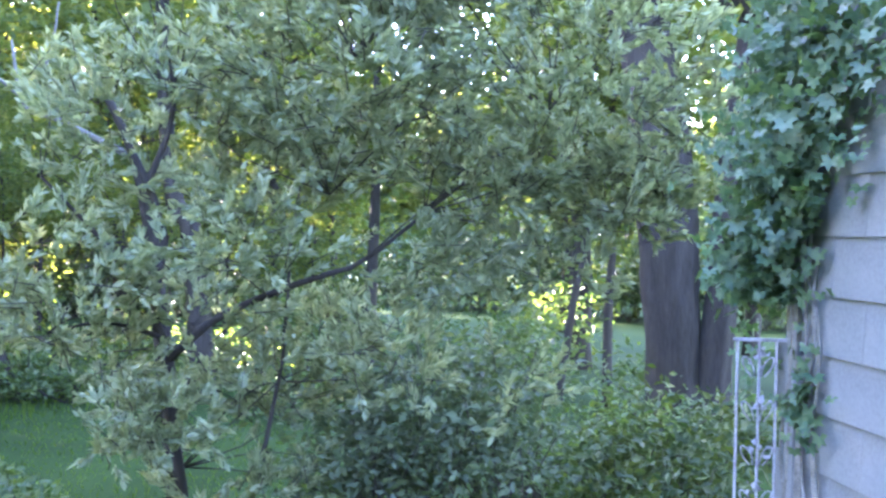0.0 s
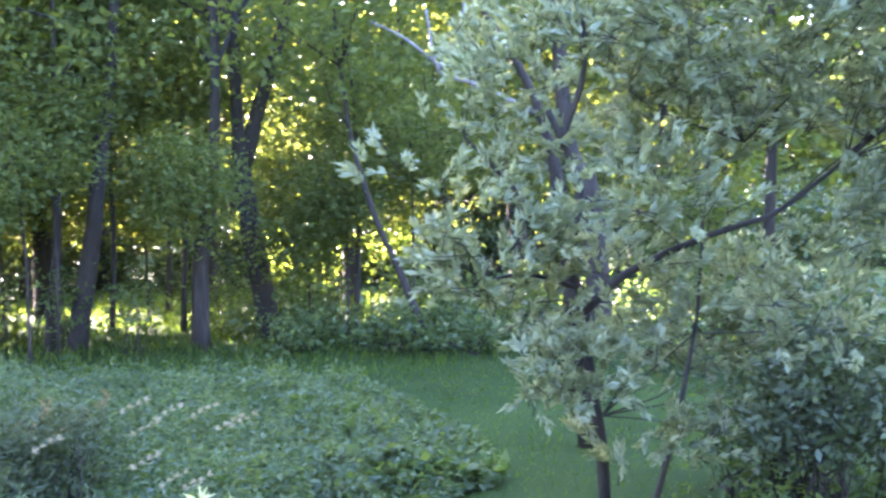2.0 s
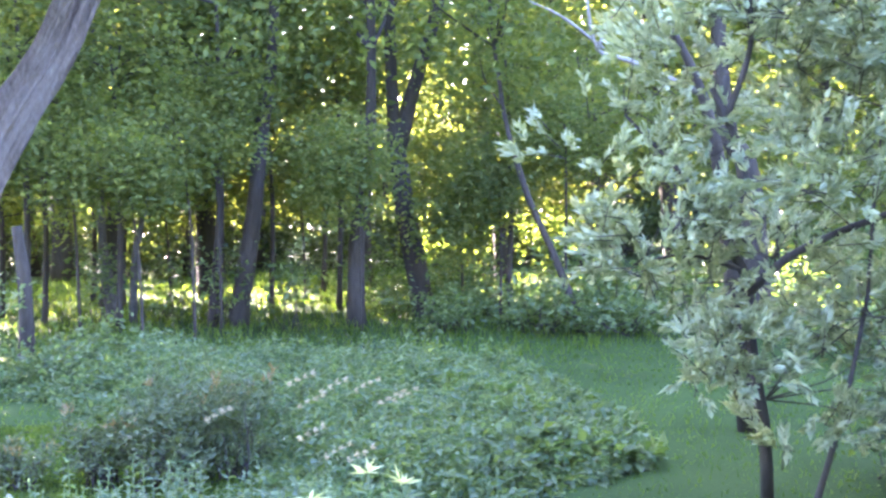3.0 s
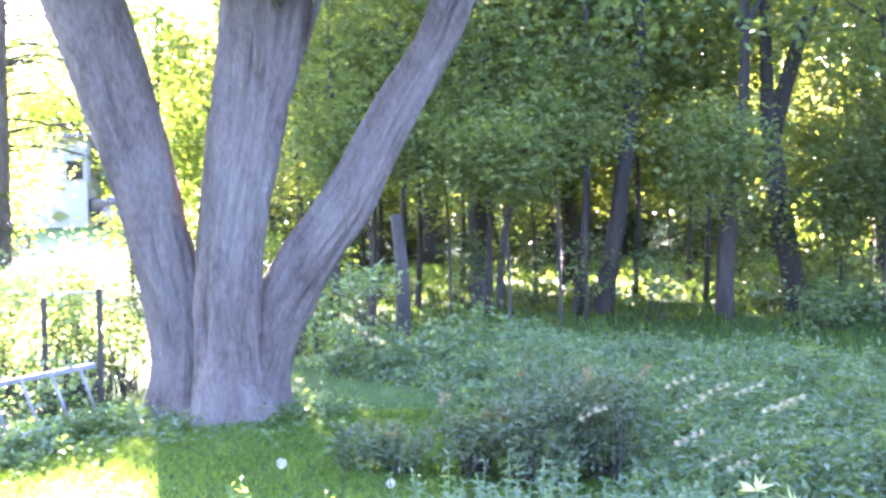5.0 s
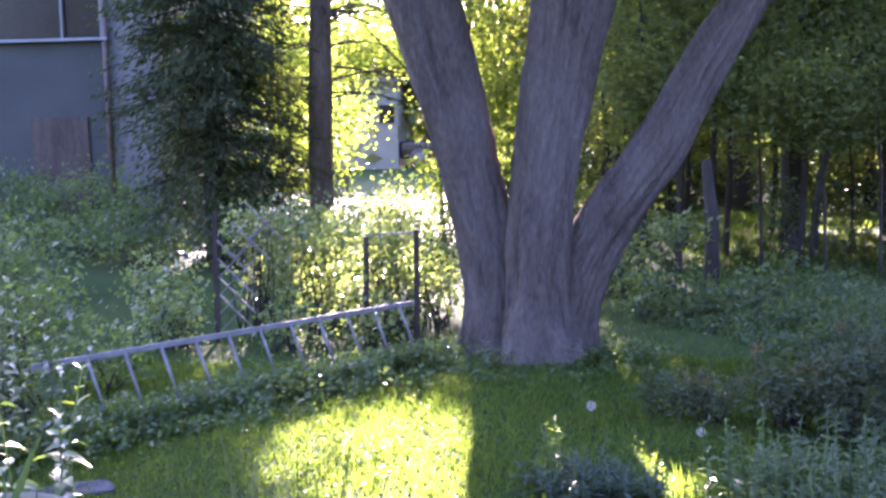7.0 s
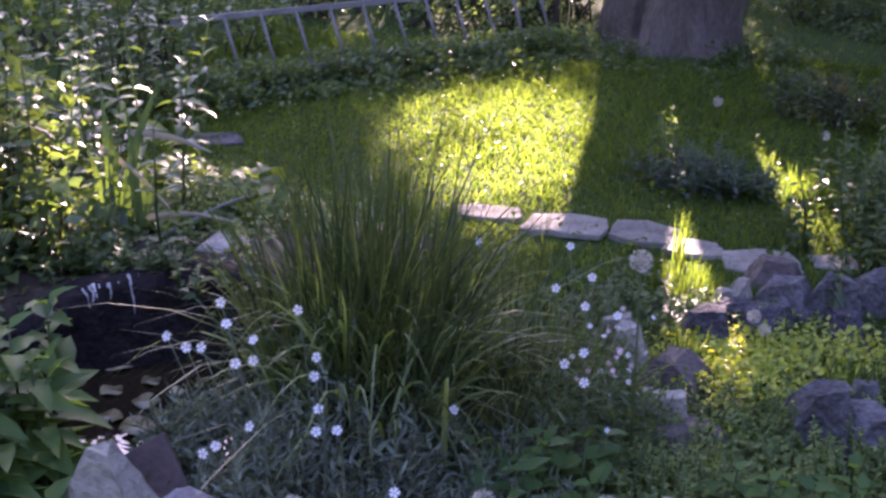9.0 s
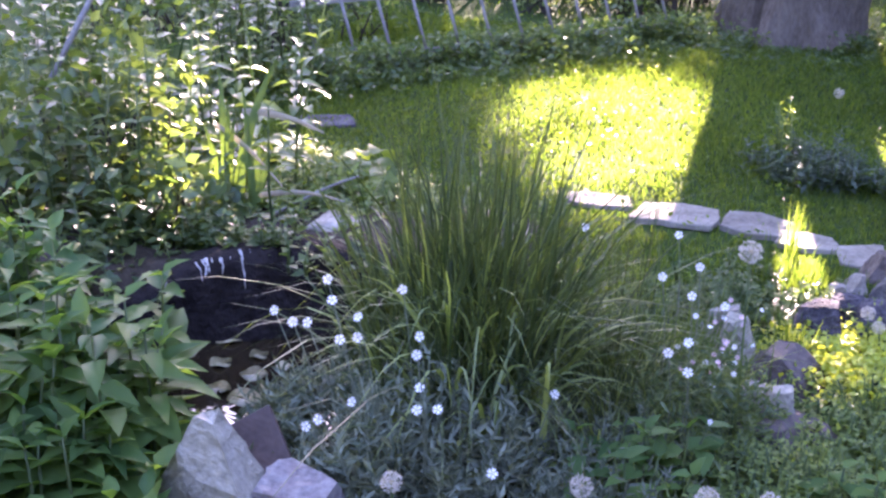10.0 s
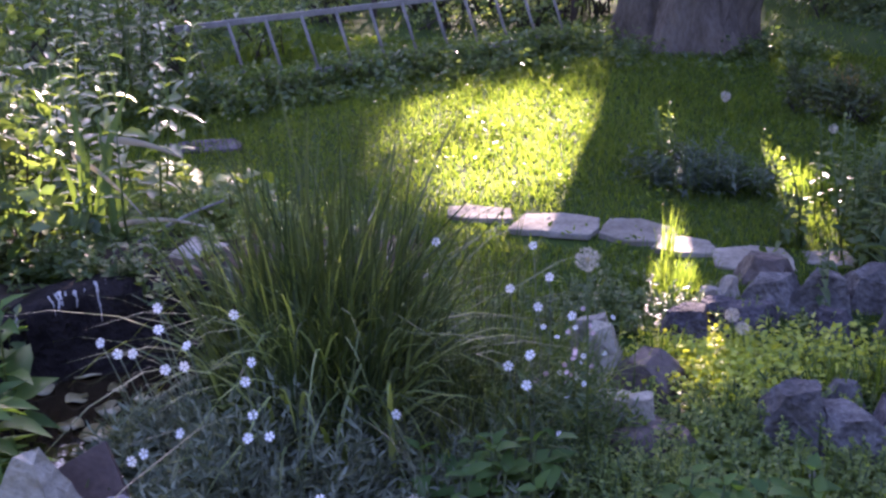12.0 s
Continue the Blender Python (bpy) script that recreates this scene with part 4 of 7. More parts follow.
# ---- lawn grass ----
# flagstones: x, y, width, depth, turn
FLAGS = ((-0.91, 5.38, 0.3, 0.17, 4), (-0.53, 5.31, 0.37, 0.3, -6), (-0.15, 5.32, 0.3, 0.27, -14), (0.07, 5.17, 0.24, 0.2, -8), (0.37, 5.09, 0.33, 0.26, 6), (0.68, 5.16, 0.2, 0.16, 4))


def off_flags(q):
    """True for points that no flagstone covers."""
    ok = np.ones(len(q), bool)
    for x, y, w, d, turn in FLAGS:
        c, n = math.cos(radians(turn)), math.sin(radians(turn))
        u, v = (q[:, 0] - x) * c + (q[:, 1] - y) * n, (q[:, 1] - y) * c - (q[:, 0] - x) * n
        ok &= (np.abs(u) > w * 0.5) | (v > d * 0.5) | (v < -d * 0.5 - 0.05)
    return ok


LAWN = [(-4.5, 4.0), (-0.4, 4.2), (0.9, 4.6), (1.6, 3.6), (6.5, 3.4), (9.5, 6.5), (7.5, 12.0), (8.0, 21), (2.0, 21), (-3.5, 13.5), (-5.5, 9.0)]
q = np.concatenate([scatter(62000, LAWN), scatter(112000, [(-3.6, 4.2), (2.2, 4.4), (2.4, 9.4), (-3.6, 9.4)])])
keep = rng.uniform(size=len(q)) < np.clip(9.0 / np.hypot(q[:, 0], q[:, 1]), 0.25, 1) ** 1.3
q = q[keep & ~(((q[:, 0] + 1.8) / 1.0) ** 2 + ((q[:, 1] - 3.1) / 0.78) ** 2 < 1) & off_flags(q)]
n = len(q)
tall = 0.024 + 0.022 * np.array([noise.noise((a * 0.8, b * 0.8, 9.0)) for a, b in q]) + 0.0016 * np.hypot(q[:, 0], q[:, 1])
lawn = part("lawn_grass", blades(np.concatenate([q, ground_z(q[:, 0], q[:, 1])[:, None]], 1), tall * rng.uniform(0.6, 1.5, n), 0.0028 + 0.0007 * np.hypot(q[:, 0], q[:, 1]),
                                 rng.normal(size=(n, 2)) * 0.55, rng.uniform(0.1, 0.8, n), 2), M_GRASS, None, soft=False)
q = scatter(9000, [(-3.4, 4.6), (1.8, 4.8), (2.2, 9.2), (-3.4, 9.0)])
q = q[np.array([noise.noise((a * 1.9, b * 1.9, 2.0)) > -0.05 for a, b in q]) & off_flags(q)]
n = len(q)
tufts = part("tall_grass", blades(np.concatenate([q, ground_z(q[:, 0], q[:, 1])[:, None]], 1), rng.uniform(0.05, 0.15, n), 0.006, rng.normal(size=(n, 2)) * 0.4, rng.uniform(0.1, 0.9, n), 3), M_GRASS, None, soft=False)
q = scatter(15000, [(1.6, 12.2), (4.6, 12.0), (6.0, 10.6), (9.5, 10.5), (12.5, 16.5), (9.0, 22.0), (2.0, 22.0)])
n = len(q)
rough = part("rough_grass", blades(np.concatenate([q, ground_z(q[:, 0], q[:, 1])[:, None]], 1), rng.uniform(0.06, 0.2, n), 0.016, rng.normal(size=(n, 2)) * 0.4, rng.uniform(0.1, 0.9, n), 3), M_GRASS, None, soft=False)
tagged(rough, "rough uncut grass under the woodland trees", "grass", kind="stuff")
tagged(tufts, "taller grass blades scattered over the lawn", "grass", kind="stuff")
q = np.repeat(scatter(260, [(-3.4, 4.6), (1.8, 4.8), (2.4, 9.2), (-3.4, 9.0)]), 9, 0)
q = q + rng.normal(size=q.shape) * 0.06
clover = part("lawn_clover", leaves(np.concatenate([q, ground_z(q[:, 0], q[:, 1])[:, None] + rng.uniform(0.02, 0.07, (len(q), 1))], 1), 0.03, 0.7, 0.7), M_GRASS, None, soft=False)
tagged(clover, "patches of clover and small weeds in the lawn", "clover", kind="stuff")
tagged(lawn, "uncut green lawn grass", "grass", kind="stuff")


# ---- neighbour's house, spruce and pine ----
nb = thing("neighbour_house", (-10, 19, 0), "grey two-storey neighbouring house with an upper window", "house")
part("wall", box_mesh("w", ((9.0, 8.0, 6.2), pose(-11.56, 23.0, 3.1), 0.0)), M_RENDER, nb, soft=False)
part("wall", box_mesh("w", ((0.8, 8.0, 6.2), pose(-6.65, 23.02, 3.1), 0.0)), M_LIGHTRENDER, nb, "pale panelled wall section", soft=False)
part("roof", box_mesh("r", ((10.4, 8.8, 0.25), pose(-11.2, 23.0, 6.3), 0.05)), M_ROOF, nb, soft=False)


def spruce(x, y, h, w, n, label):
    t = thing("spruce_tree", (x, y, 0), label, "tree")
    part("trunk", tube(np.array([(x, y, -0.1), (x, y, h * 0.5), (x, y, h)]), np.array([0.2, 0.13, 0.02]), 10), M_DARKBARK, t)
    pts, sticks, outs = [], [], []
    for i in range(n):
        z = h * rng.uniform(0.09, 0.97)
        r = w * (1 - z / h) ** 0.6 * rng.uniform(0.5, 1.2)
        a = rng.uniform(0, 2 * np.pi)
        d = np.array([math.cos(a), math.sin(a), 0])
        p0, p2 = np.array([x, y, z]), np.array([x, y, z - 0.28 * r]) + d * r
        p1 = (p0 + p2) / 2 + (0, 0, 0.05 * r)
        c = curve_pts([p0, p1, p2], 6)
        sticks.append(tube(c, np.linspace(0.02, 0.005, 6), 4))
        m = int(130 * r / w) + 14
        u = rng.uniform(0.2, 1, m)
        q = np.stack([np.interp(u, np.linspace(0, 1, 6), c[:, k]) for k in range(3)], 1) + rng.normal(size=(m, 3)) * (0.15, 0.15, 0.05)
        pts.append(q)
        outs.append(np.tile(d + (0, 0, -0.6), (m, 1)))
    part("branch", merge(sticks), M_DARKBARK, t, kind="stuff")
    pts, outs = np.concatenate(pts), np.concatenate(outs)
    ok = ~sun_gap(pts, LIT[6:8])
    part("needles", leaves(pts[ok], 0.1, 0.3, 0.45, outs[ok] * 0.35, 0.1), M_SPRUCE, t, soft=False, kind="stuff")
    return t


spruce(-4.7, 16.6, 9.5, 1.6, 640, "dense dark spruce tree in front of the house")
pine = thing("pine_tree", (-3.25, 17.0, 0), "straight pine trunk with bare dead side branches", "tree")
part("trunk", tube(curve_pts([(-3.27, 16.9, -0.1), (-3.22, 16.9, 2.5), (-3.1, 16.95, 6), (-3.0, 17.0, 12)], 20), np.linspace(0.19, 0.1, 20), 16, 0.1), M_PINE, pine)
for i in range(34):
    z, a = rng.uniform(1.2, 6.5), rng.uniform(0, 2 * np.pi)
    d = np.array([math.cos(a), math.sin(a), rng.uniform(-0.25, 0.15)])
    l0 = rng.uniform(0.6, 1.8)
    p = np.array([-3.2 + 0.02 * z, 16.93, z])
    part("dead_branch", tube(curve_pts([p, p + d * l0 * 0.5 + (0, 0, 0.05), p + d * l0 + (0, 0, -0.12)], 5), np.linspace(0.018, 0.005, 5), 4), M_DARKBARK, pine)
twig_pts, twig_way = [], []
for i in range(46):
    z, a = rng.uniform(2.2, 6.5), rng.uniform(0, 2 * np.pi)
    d = np.array([math.cos(a), math.sin(a) * 0.6, rng.uniform(-0.2, 0.1)])
    l0 = rng.uniform(0.8, 2.2)
    p = np.array([-3.2 + 0.02 * z, 16.93, z])
    c = curve_pts([p, p + d * l0 * 0.5 + (0, 0, 0.08), p + d * l0 + (0, 0, -0.1)], 12)
    part("branch", tube(c, np.linspace(0.016, 0.004, 12), 4), M_DARKBARK, pine)
    q = np.repeat(c[4:], 14, 0) + rng.normal(size=(112, 3)) * 0.07
    q = q[rng.uniform(size=112) < 0.65]
    twig_pts.append(q)
    twig_way.append(np.tile(d, (len(q), 1)))
twig_pts, twig_way = np.concatenate(twig_pts), np.concatenate(twig_way)
ok = ~sun_gap(twig_pts, LIT[:9])
part("needle_growth", leaves(twig_pts[ok], 0.11, 0.14, 0.2, twig_way[ok], 0.1), M_SPRUCE, pine, soft=False, kind="stuff")
pl, pm = crown((-3.0, 17.0, 9.5), (2.2, 2.2, 2.5), 3500, 0.4, 0.16)
part("crown", pl, M_SPRUCE, pine, soft=False, kind="stuff")

# sunlit shrubs beyond the fence
for x, y, w, h, z in ((9.6, 18.3, 1.0, 0.8, 0.9), (11.2, 17.3, 0.9, 0.9, 1.1), (10.4, 18.6, 0.9, 0.6, 1.8), (-3.9, 20.5, 0.5, 1.2, 1.3), (-1.6, 18.5, 0.6, 0.8, 0.8), (-0.6, 20.5, 1.0, 1.6, 1.8), (0.5, 17.5, 0.9, 0.6, 0.6), (-4.3, 24.5, 0.9, 1.6, 1.8)):
    bush("sunlit_shrub", [(x, y, z, w, h)], 0.11, M_VINE, "sunlit yellow-green shrub beyond the fence", density=1.0, group="sunlit shrubs", spread=0.22)

# ---- ladder ----
A0, A1 = Vector((-3.26, 7.16, 0.48)), Vector((-1.29, 9.37, 0.47))
along = (A1 - A0).normalized()
down = Vector((0.13, -0.05, -0.37))
ladder = thing("ladder", A0 + down, "long aluminium ladder lying on its side against the fence", "ladder")


def bar(a, b, w, d, name="bar", bevel=0.004):
    a, b = Vector(a), Vector(b)
    q = (b - a).to_track_quat("Z", "Y").to_matrix().to_4x4()
    return box_mesh(name, ((w, d, (b - a).length), Matrix.Translation((a + b) / 2) @ q, bevel))


part("rail", bar(A0 - along * 0.1, A1 + along * 0.15, 0.02, 0.04), M_ALU, ladder, soft=False)
part("rail", bar(A0 + down - along * 0.1, A1 + down + along * 0.15, 0.02, 0.035), M_ALU, ladder, soft=False)
step = (A1 - A0) / 11
for i in range(12):
    a = A0 + step * i
    part("rung", tube(np.array([a, a + down]), np.array([0.012, 0.012]), 8), M_ALU, ladder)


# ---- fence behind the ladder, with its lattice and vines ----


def post(x, y, h, w=0.045, label="dark weathered wooden fence post"):
    p = part("fence_post", bar((x, y, -0.15), (x + 0.015, y, h), w, w, "post", 0.006), M_OLDWOOD, None, soft=False)
    return tagged(p, label, "post", "fence posts")


for x, y, h in ((-3.03, 10.3, 1.15), (-1.26, 10.42, 0.97), (-1.72, 10.5, 0.9)):
    post(x, y, h)
lattice = thing("lattice_panel", (-2.83, 10.3, 0), "narrow weathered wooden lattice panel on the fence", "trellis")
for i in range(6):
    for sgn in (1, -1):
        a = Vector((-2.99 + 0.33 * max(0, i - 3) / 2.4, 10.24, 0.1 + 0.16 * i))
        b = a + Vector((0.33, 0.02, 0.33 * 1.0))
        if sgn < 0:
            a, b = Vector((b.x, a.y, a.z)), Vector((a.x, b.y, b.z))
        part("slat", bar(a + Vector((0, 0.008 * sgn, 0)), b + Vector((0, 0.008 * sgn, 0)), 0.03, 0.01, "slat", 0.002), M_GREYWOOD, lattice, soft=False)
wire = part("fence_rail", bar((-1.72, 10.5, 0.92), (-1.2, 10.43, 0.94), 0.016, 0.016, "rail"), M_ALU, None, soft=False)
tagged(wire, "pale metal rail along the fence top", "rail")
for x, y, z, w, h in ((-2.75, 10.7, 0.95, 0.35, 0.22), (-2.2, 10.8, 0.75, 0.4, 0.3), (-1.6, 10.9, 0.7, 0.4, 0.35), 
                      (-1.1, 10.9, 0.5, 0.3, 0.4), (-1.75, 12.4, 0.95, 0.3, 0.5), (-3.6, 10.6, 0.45, 0.4, 0.4), (-2.6, 10.9, 0.45, 0.4, 0.35), (-2.0, 10.9, 0.35, 0.4, 0.3), (-1.4, 10.9, 0.35, 0.35, 0.3), (-3.35, 9.9, 0.3, 0.35, 0.3), (-2.3, 10.0, 0.2, 0.3, 0.22), (-1.6, 10.1, 0.2, 0.3, 0.22), (-2.0, 13.6, 0.6, 0.7, 0.5), (-3.0, 14.0, 0.55, 0.8, 0.5)):
    bush("fence_vine", [(x, y, z, w, h)], 0.055, M_FENCEVINE, "sunlit climbing vine with pale green leaves on the fence", "vine", 1.5, True, 12, "fence vines", cut=True, zones=[(-1.05, 6.6, 0.65, 1.0)], wide=0.75, spread=0.12, deep=0.35)
for x, y, z, w, h in ((-4.4, 9.3, 0.4, 0.7, 0.4), (-5.3, 10.6, 0.5, 0.9, 0.5), (-3.9, 8.1, 0.3, 0.5, 0.3), (-4.9, 8.0, 0.35, 0.7, 0.35), (-6.2, 12.5, 0.6, 1.0, 0.6), (-3.35, 8.4, 0.25, 0.4, 0.25), (-6.6, 16.6, 0.7, 1.0, 0.8), (-7.9, 17.2, 0.7, 1.0, 0.8), (-5.5, 15.6, 0.5, 0.9, 0.6), (-9.2, 17.0, 0.7, 1.0, 0.8), (-4.4, 16.0, 0.6, 0.7, 0.7)):
    bush("garden_shrub", [(x, y, z, w, h)], 0.075, M_SHRUB, "shaded blue-green garden shrub beside the ladder", "bush", 1.3, True, 40, "garden shrubs")
# weeds along the ladder's foot and round the great tree
q = np.concatenate([np.stack([np.linspace(-3.5, -1.2, 900), np.linspace(6.75, 9.1, 900)], 1) + rng.normal(size=(900, 2)) * 0.26,
                    np.array([(-0.25 + 0.85 * math.cos(a), 9.65 + 0.7 * math.sin(a)) for a in rng.uniform(math.pi * 0.9, 2.1 * math.pi, 260)]) + rng.normal(size=(260, 2)) * 0.18])
hh = rng.uniform(0.04, 0.24, len(q)) * np.array([0.7 + 1.1 * noise.noise((a * 2.3, b * 2.3, 1)) for a, b in q]).clip(0.15, 1.6)
hh[900:] *= 0.7
foot_line = A0 + down
foot_way = A1 - A0
u = rng.uniform(-0.05, 1.05, 420)
u = u[np.array([noise.noise((v * 7, 3.0, 0)) > -0.25 for v in u])]
rail_q = np.stack([foot_line.x + u * foot_way.x + 0.06, foot_line.y + u * foot_way.y - 0.08], 1) + rng.normal(size=(len(u), 2)) * 0.07
q = np.concatenate([q, rail_q])
hh = np.concatenate([hh, rng.uniform(0.1, 0.26, len(u))])
foot = merge([leaves(np.concatenate([q + rng.normal(size=q.shape) * 0.025, (hh * 0.85 * u)[:, None]], 1), 0.05, 0.5, 0.45) for u in (0.3, 0.5, 0.7, 0.85, 1.0) for _ in (0, 1)])
tagged(part("foot_weeds", foot, M_SHRUB, None, soft=False), "low green weeds along the ladder and tree foot", "weeds", kind="stuff")
# small stump and bush behind the tree, dark conifer shrubs in front
stump = part("dead_stump", tube(curve_pts([(1.55, 12.03, -0.1), (1.56, 12.03, 0.5), (1.54, 12.03, 1.0), (1.5, 12.05, 1.45)], 10), np.linspace(0.085, 0.05, 10), 10, 0.3), M_DARKBARK)
tagged(stump, "dark dead tree stump among the shrubs", "stump")
for x, y, z, w, h in ((1.15, 11.6, 0.75, 0.4, 0.28), (0.95, 11.2, 0.3, 0.5, 0.28), (2.3, 11.4, 0.3, 0.6, 0.3), (1.7, 10.9, 0.2, 0.5, 0.25), (0.6, 12.6, 0.4, 0.6, 0.4)):
    bush("lawn_shrub", [(x, y, z, w, h)], 0.075, M_SHRUB, "spreading green shrub behind the great tree", "bush", 1.2, True, 40, "lawn shrubs")
for x, y, z, w, h in ((1.75, 7.25, 0.25, 0.33, 0.3), (2.15, 7.25, 0.3, 0.3, 0.33), (1.35, 7.5, 0.2, 0.22, 0.22), (0.9, 7.6, 0.12, 0.18, 0.17), (2.0, 7.9, 0.3, 0.3, 0.3), (0.62, 7.75, 0.1, 0.14, 0.14)):
    t = bush("yew_shrub", [(x, y, z, w * 1.15, h * 1.15)], 0.05, M_YEW, "small dark yew shrub with rusty tips", "bush", 3.4, True, 40, "yew shrubs", wide=0.3, spread=0.07)
    # arching sprays, rusty towards their ends
    green_, rust_ = [], []
    for _ in range(int(46 * w)):
        a_, r_ = rng.uniform(0, 2 * math.pi), w * rng.uniform(0.1, 1.0)
        foot_ = np.array([x + r_ * math.cos(a_), y + r_ * math.sin(a_), z * 0.4])
        tip_ = foot_ + (0.14 * math.cos(a_) + rng.uniform(0.0, 0.22), 0.14 * math.sin(a_), h * rng.uniform(0.7, 1.8))
        c_ = curve_pts([foot_, (foot_ + tip_) / 2 + (0.0, 0.0, 0.07), tip_], 12)
        for k_, q_ in enumerate(c_):
            side_ = rng.normal(size=(6, 3)) * 0.016
            (rust_ if k_ > 8 and _ % 3 == 0 else green_).append(leaves(q_ + side_, 0.055, 0.22, 0.2, np.tile(unit(tip_ - foot_) + (0, 0, 0.2), (6, 1)) + rng.normal(size=(6, 3)) * 0.5, 0.1))
    part("spray", merge(green_), M_YEW, t, soft=False, kind="stuff")
    if rust_:
        part("rusty_tip", merge(rust_), M_RUST, t, "rust-coloured shoot tips", soft=False, kind="stuff")

# ---- garage and parked car far beyond ----
garage = thing("garage", (-6.0, 42, 0), "pale distant garage with a dark window", "garage")
part("wall", box_mesh("w", ((2.6, 4.0, 2.9), pose(-6.1, 42.0, 1.45), 0.0)), M_GARAGE, garage, soft=False)
part("window", box_mesh("w", ((0.5, 0.06, 0.6), pose(-5.15, 39.97, 1.85), 0.01)), M_DARKGLASS, garage, soft=False)
part("roof", box_mesh("r", ((3.0, 4.6, 0.14), pose(-6.1, 42.0, 2.97), 0.02)), M_ROOF, garage, soft=False)

car = thing("parked_car", (-3.6, 41.0, 0), "dark parked car beside the distant garage", "car")
part("body", bm_mesh("body", lambda bm: [box(bm, (3.6, 1.6, 0.6), pose(-3.0, 41.0, 0.62), 0.12), box(bm, (1.9, 1.4, 0.55), pose(-2.9, 41.0, 1.15), 0.16)]), M_CARPAINT, car)
for x in (-4.1, -1.9):
    wheel = part("wheel", bm_mesh("wheel", lambda bm: bmesh.ops.create_cone(bm, cap_ends=True, segments=24, radius1=0.33, radius2=0.33, depth=0.2, matrix=pose(x, 40.15, 0.33, 90))), M_DARKSTONE, car)
    part("rim", bm_mesh("rim", lambda bm: bmesh.ops.create_cone(bm, cap_ends=True, segments=24, radius1=0.2, radius2=0.18, depth=0.03, matrix=pose(x, 40.03, 0.33, 90))), M_ALU, wheel)
# dark earth bank with brush beyond the fence
bush("brush_heap", [(-3.0, 15.2, 0.35, 0.9, 0.4), (-1.8, 15.5, 0.3, 0.9, 0.35), (-4.2, 15.0, 0.4, 0.8, 0.45)], 0.09, M_YEW, "dark heap of brush beyond the fence", "brush", 1.2)

# ---- the house wall beside the camera, its shingles, vine and iron trellis ----
WALL_AT, WALL_WAY = Vector((5.34, 1.78, 0)), Vector((-0.725, -0.688, 0)).normalized()
WALL_OUT = Vector((-0.688, 0.725, 0)).normalized()
wall_m = Matrix.Translation(WALL_AT) @ Matrix((WALL_WAY, WALL_OUT, Vector((0, 0, 1)))).transposed().to_4x4()
wall = part("wall_north", box_mesh("wall_north", ((6.0, 0.16, 4.2), wall_m @ pose(3.0, -0.1, 2.1), 0.0)), M_SIDING, None, soft=False)
tagged(wall, "white shingle-sided house wall with a climbing vine", "wall", kind="structure")
east = part("wall_east", box_mesh("wall_east", ((0.16, 4.0, 4.2), wall_m @ pose(0.08, -2.2, 2.1), 0.0)), M_SIDING, None, soft=False)
tagged(east, "white side wall of the house", "wall", kind="structure")
south = part("wall_south", box_mesh("wall_south", ((6.0, 0.16, 4.2), wall_m @ pose(3.0, -4.3, 2.1), 0.0)), M_SIDING, None, soft=False)
tagged(south, "white rear wall of the house", "wall", kind="structure")
eaves = part("house_roof", box_mesh("house_roof", ((6.9, 5.0, 0.2), wall_m @ pose(2.9, -2.15, 4.31), 0.02)), M_ROOF, None, soft=False)
tagged(eaves, "dark shingled flat house roof", "roof", kind="structure")
corner = part("trim", box_mesh("trim", ((0.1, 0.03, 4.2), wall_m @ pose(0.03, 0.02, 2.1), 0.004)), M_SIDING, wall, "white corner board", soft=False)
SHINGLE = box_mesh("shingle", ((0.598, 0.014, 0.268), pose(0, 0, 0, 3.2), 0.003))
SHINGLE.materials.append(M_SIDING)
for row in range(16):
    for col in range(10):
        ob = new("shingle", SHINGLE)
        ob.parent = wall
        ob.matrix_basis = wall_m @ pose(0.36 + 0.6 * col - (0.3 if row % 2 else 0.0) + 0.02, -0.006, 0.135 + 0.25 * row)

vine = thing("house_vine", (5.36, 1.86, 0), "five-fingered creeper hanging over the white house corner", "vine")
for i in range(7):
    u = 0.02 + 0.05 * i
    pts = [wall_m @ Vector((u + rng.normal() * 0.02, 0.035, z)) for z in np.linspace(-0.02, 2.9 - 0.2 * i, 9)]
    pts = [p + WALL_WAY * rng.normal() * 0.03 for p in pts]
    part("vine_stem", tube(curve_pts(pts, 24), np.linspace(0.012, 0.005, 24), 6, 0.2), M_PALEBARK, vine)


def creeper(centres, outs, size):
    """Leaves of five fingers each."""
    shapes = []
    n = len(centres)
    base = unit(outs + rng.normal(size=(n, 3)) * 0.8)
    up = np.array([0, 0, 1.0])
    right = unit(np.cross(up, base))
    over = np.cross(base, right)
    s = size * rng.uniform(0.7, 1.25, (n, 1))
    for a in (-1.9, -0.95, 0.0, 0.95, 1.9):
        d = right * math.sin(a) - over * math.cos(a) + base * 0.2
        d = unit(d)
        side = unit(np.cross(base, d))
        tip, m = centres + d * s, centres + d * s * 0.5 + base * s * 0.06
        w = s * 0.3
        v = np.stack([centres, m - side * w, tip - base * s * 0.1, m + side * w], 1).reshape(-1, 3)
        k = np.arange(n)[:, None] * 4
        shapes.append((v, [np.concatenate([k + [0, 1, 2], k + [0, 2, 3]])]))
    return merge(shapes)


def to_wall(u, o, z):
    return np.stack([np.array(wall_m @ Vector(p)) for p in zip(u, o, z)])


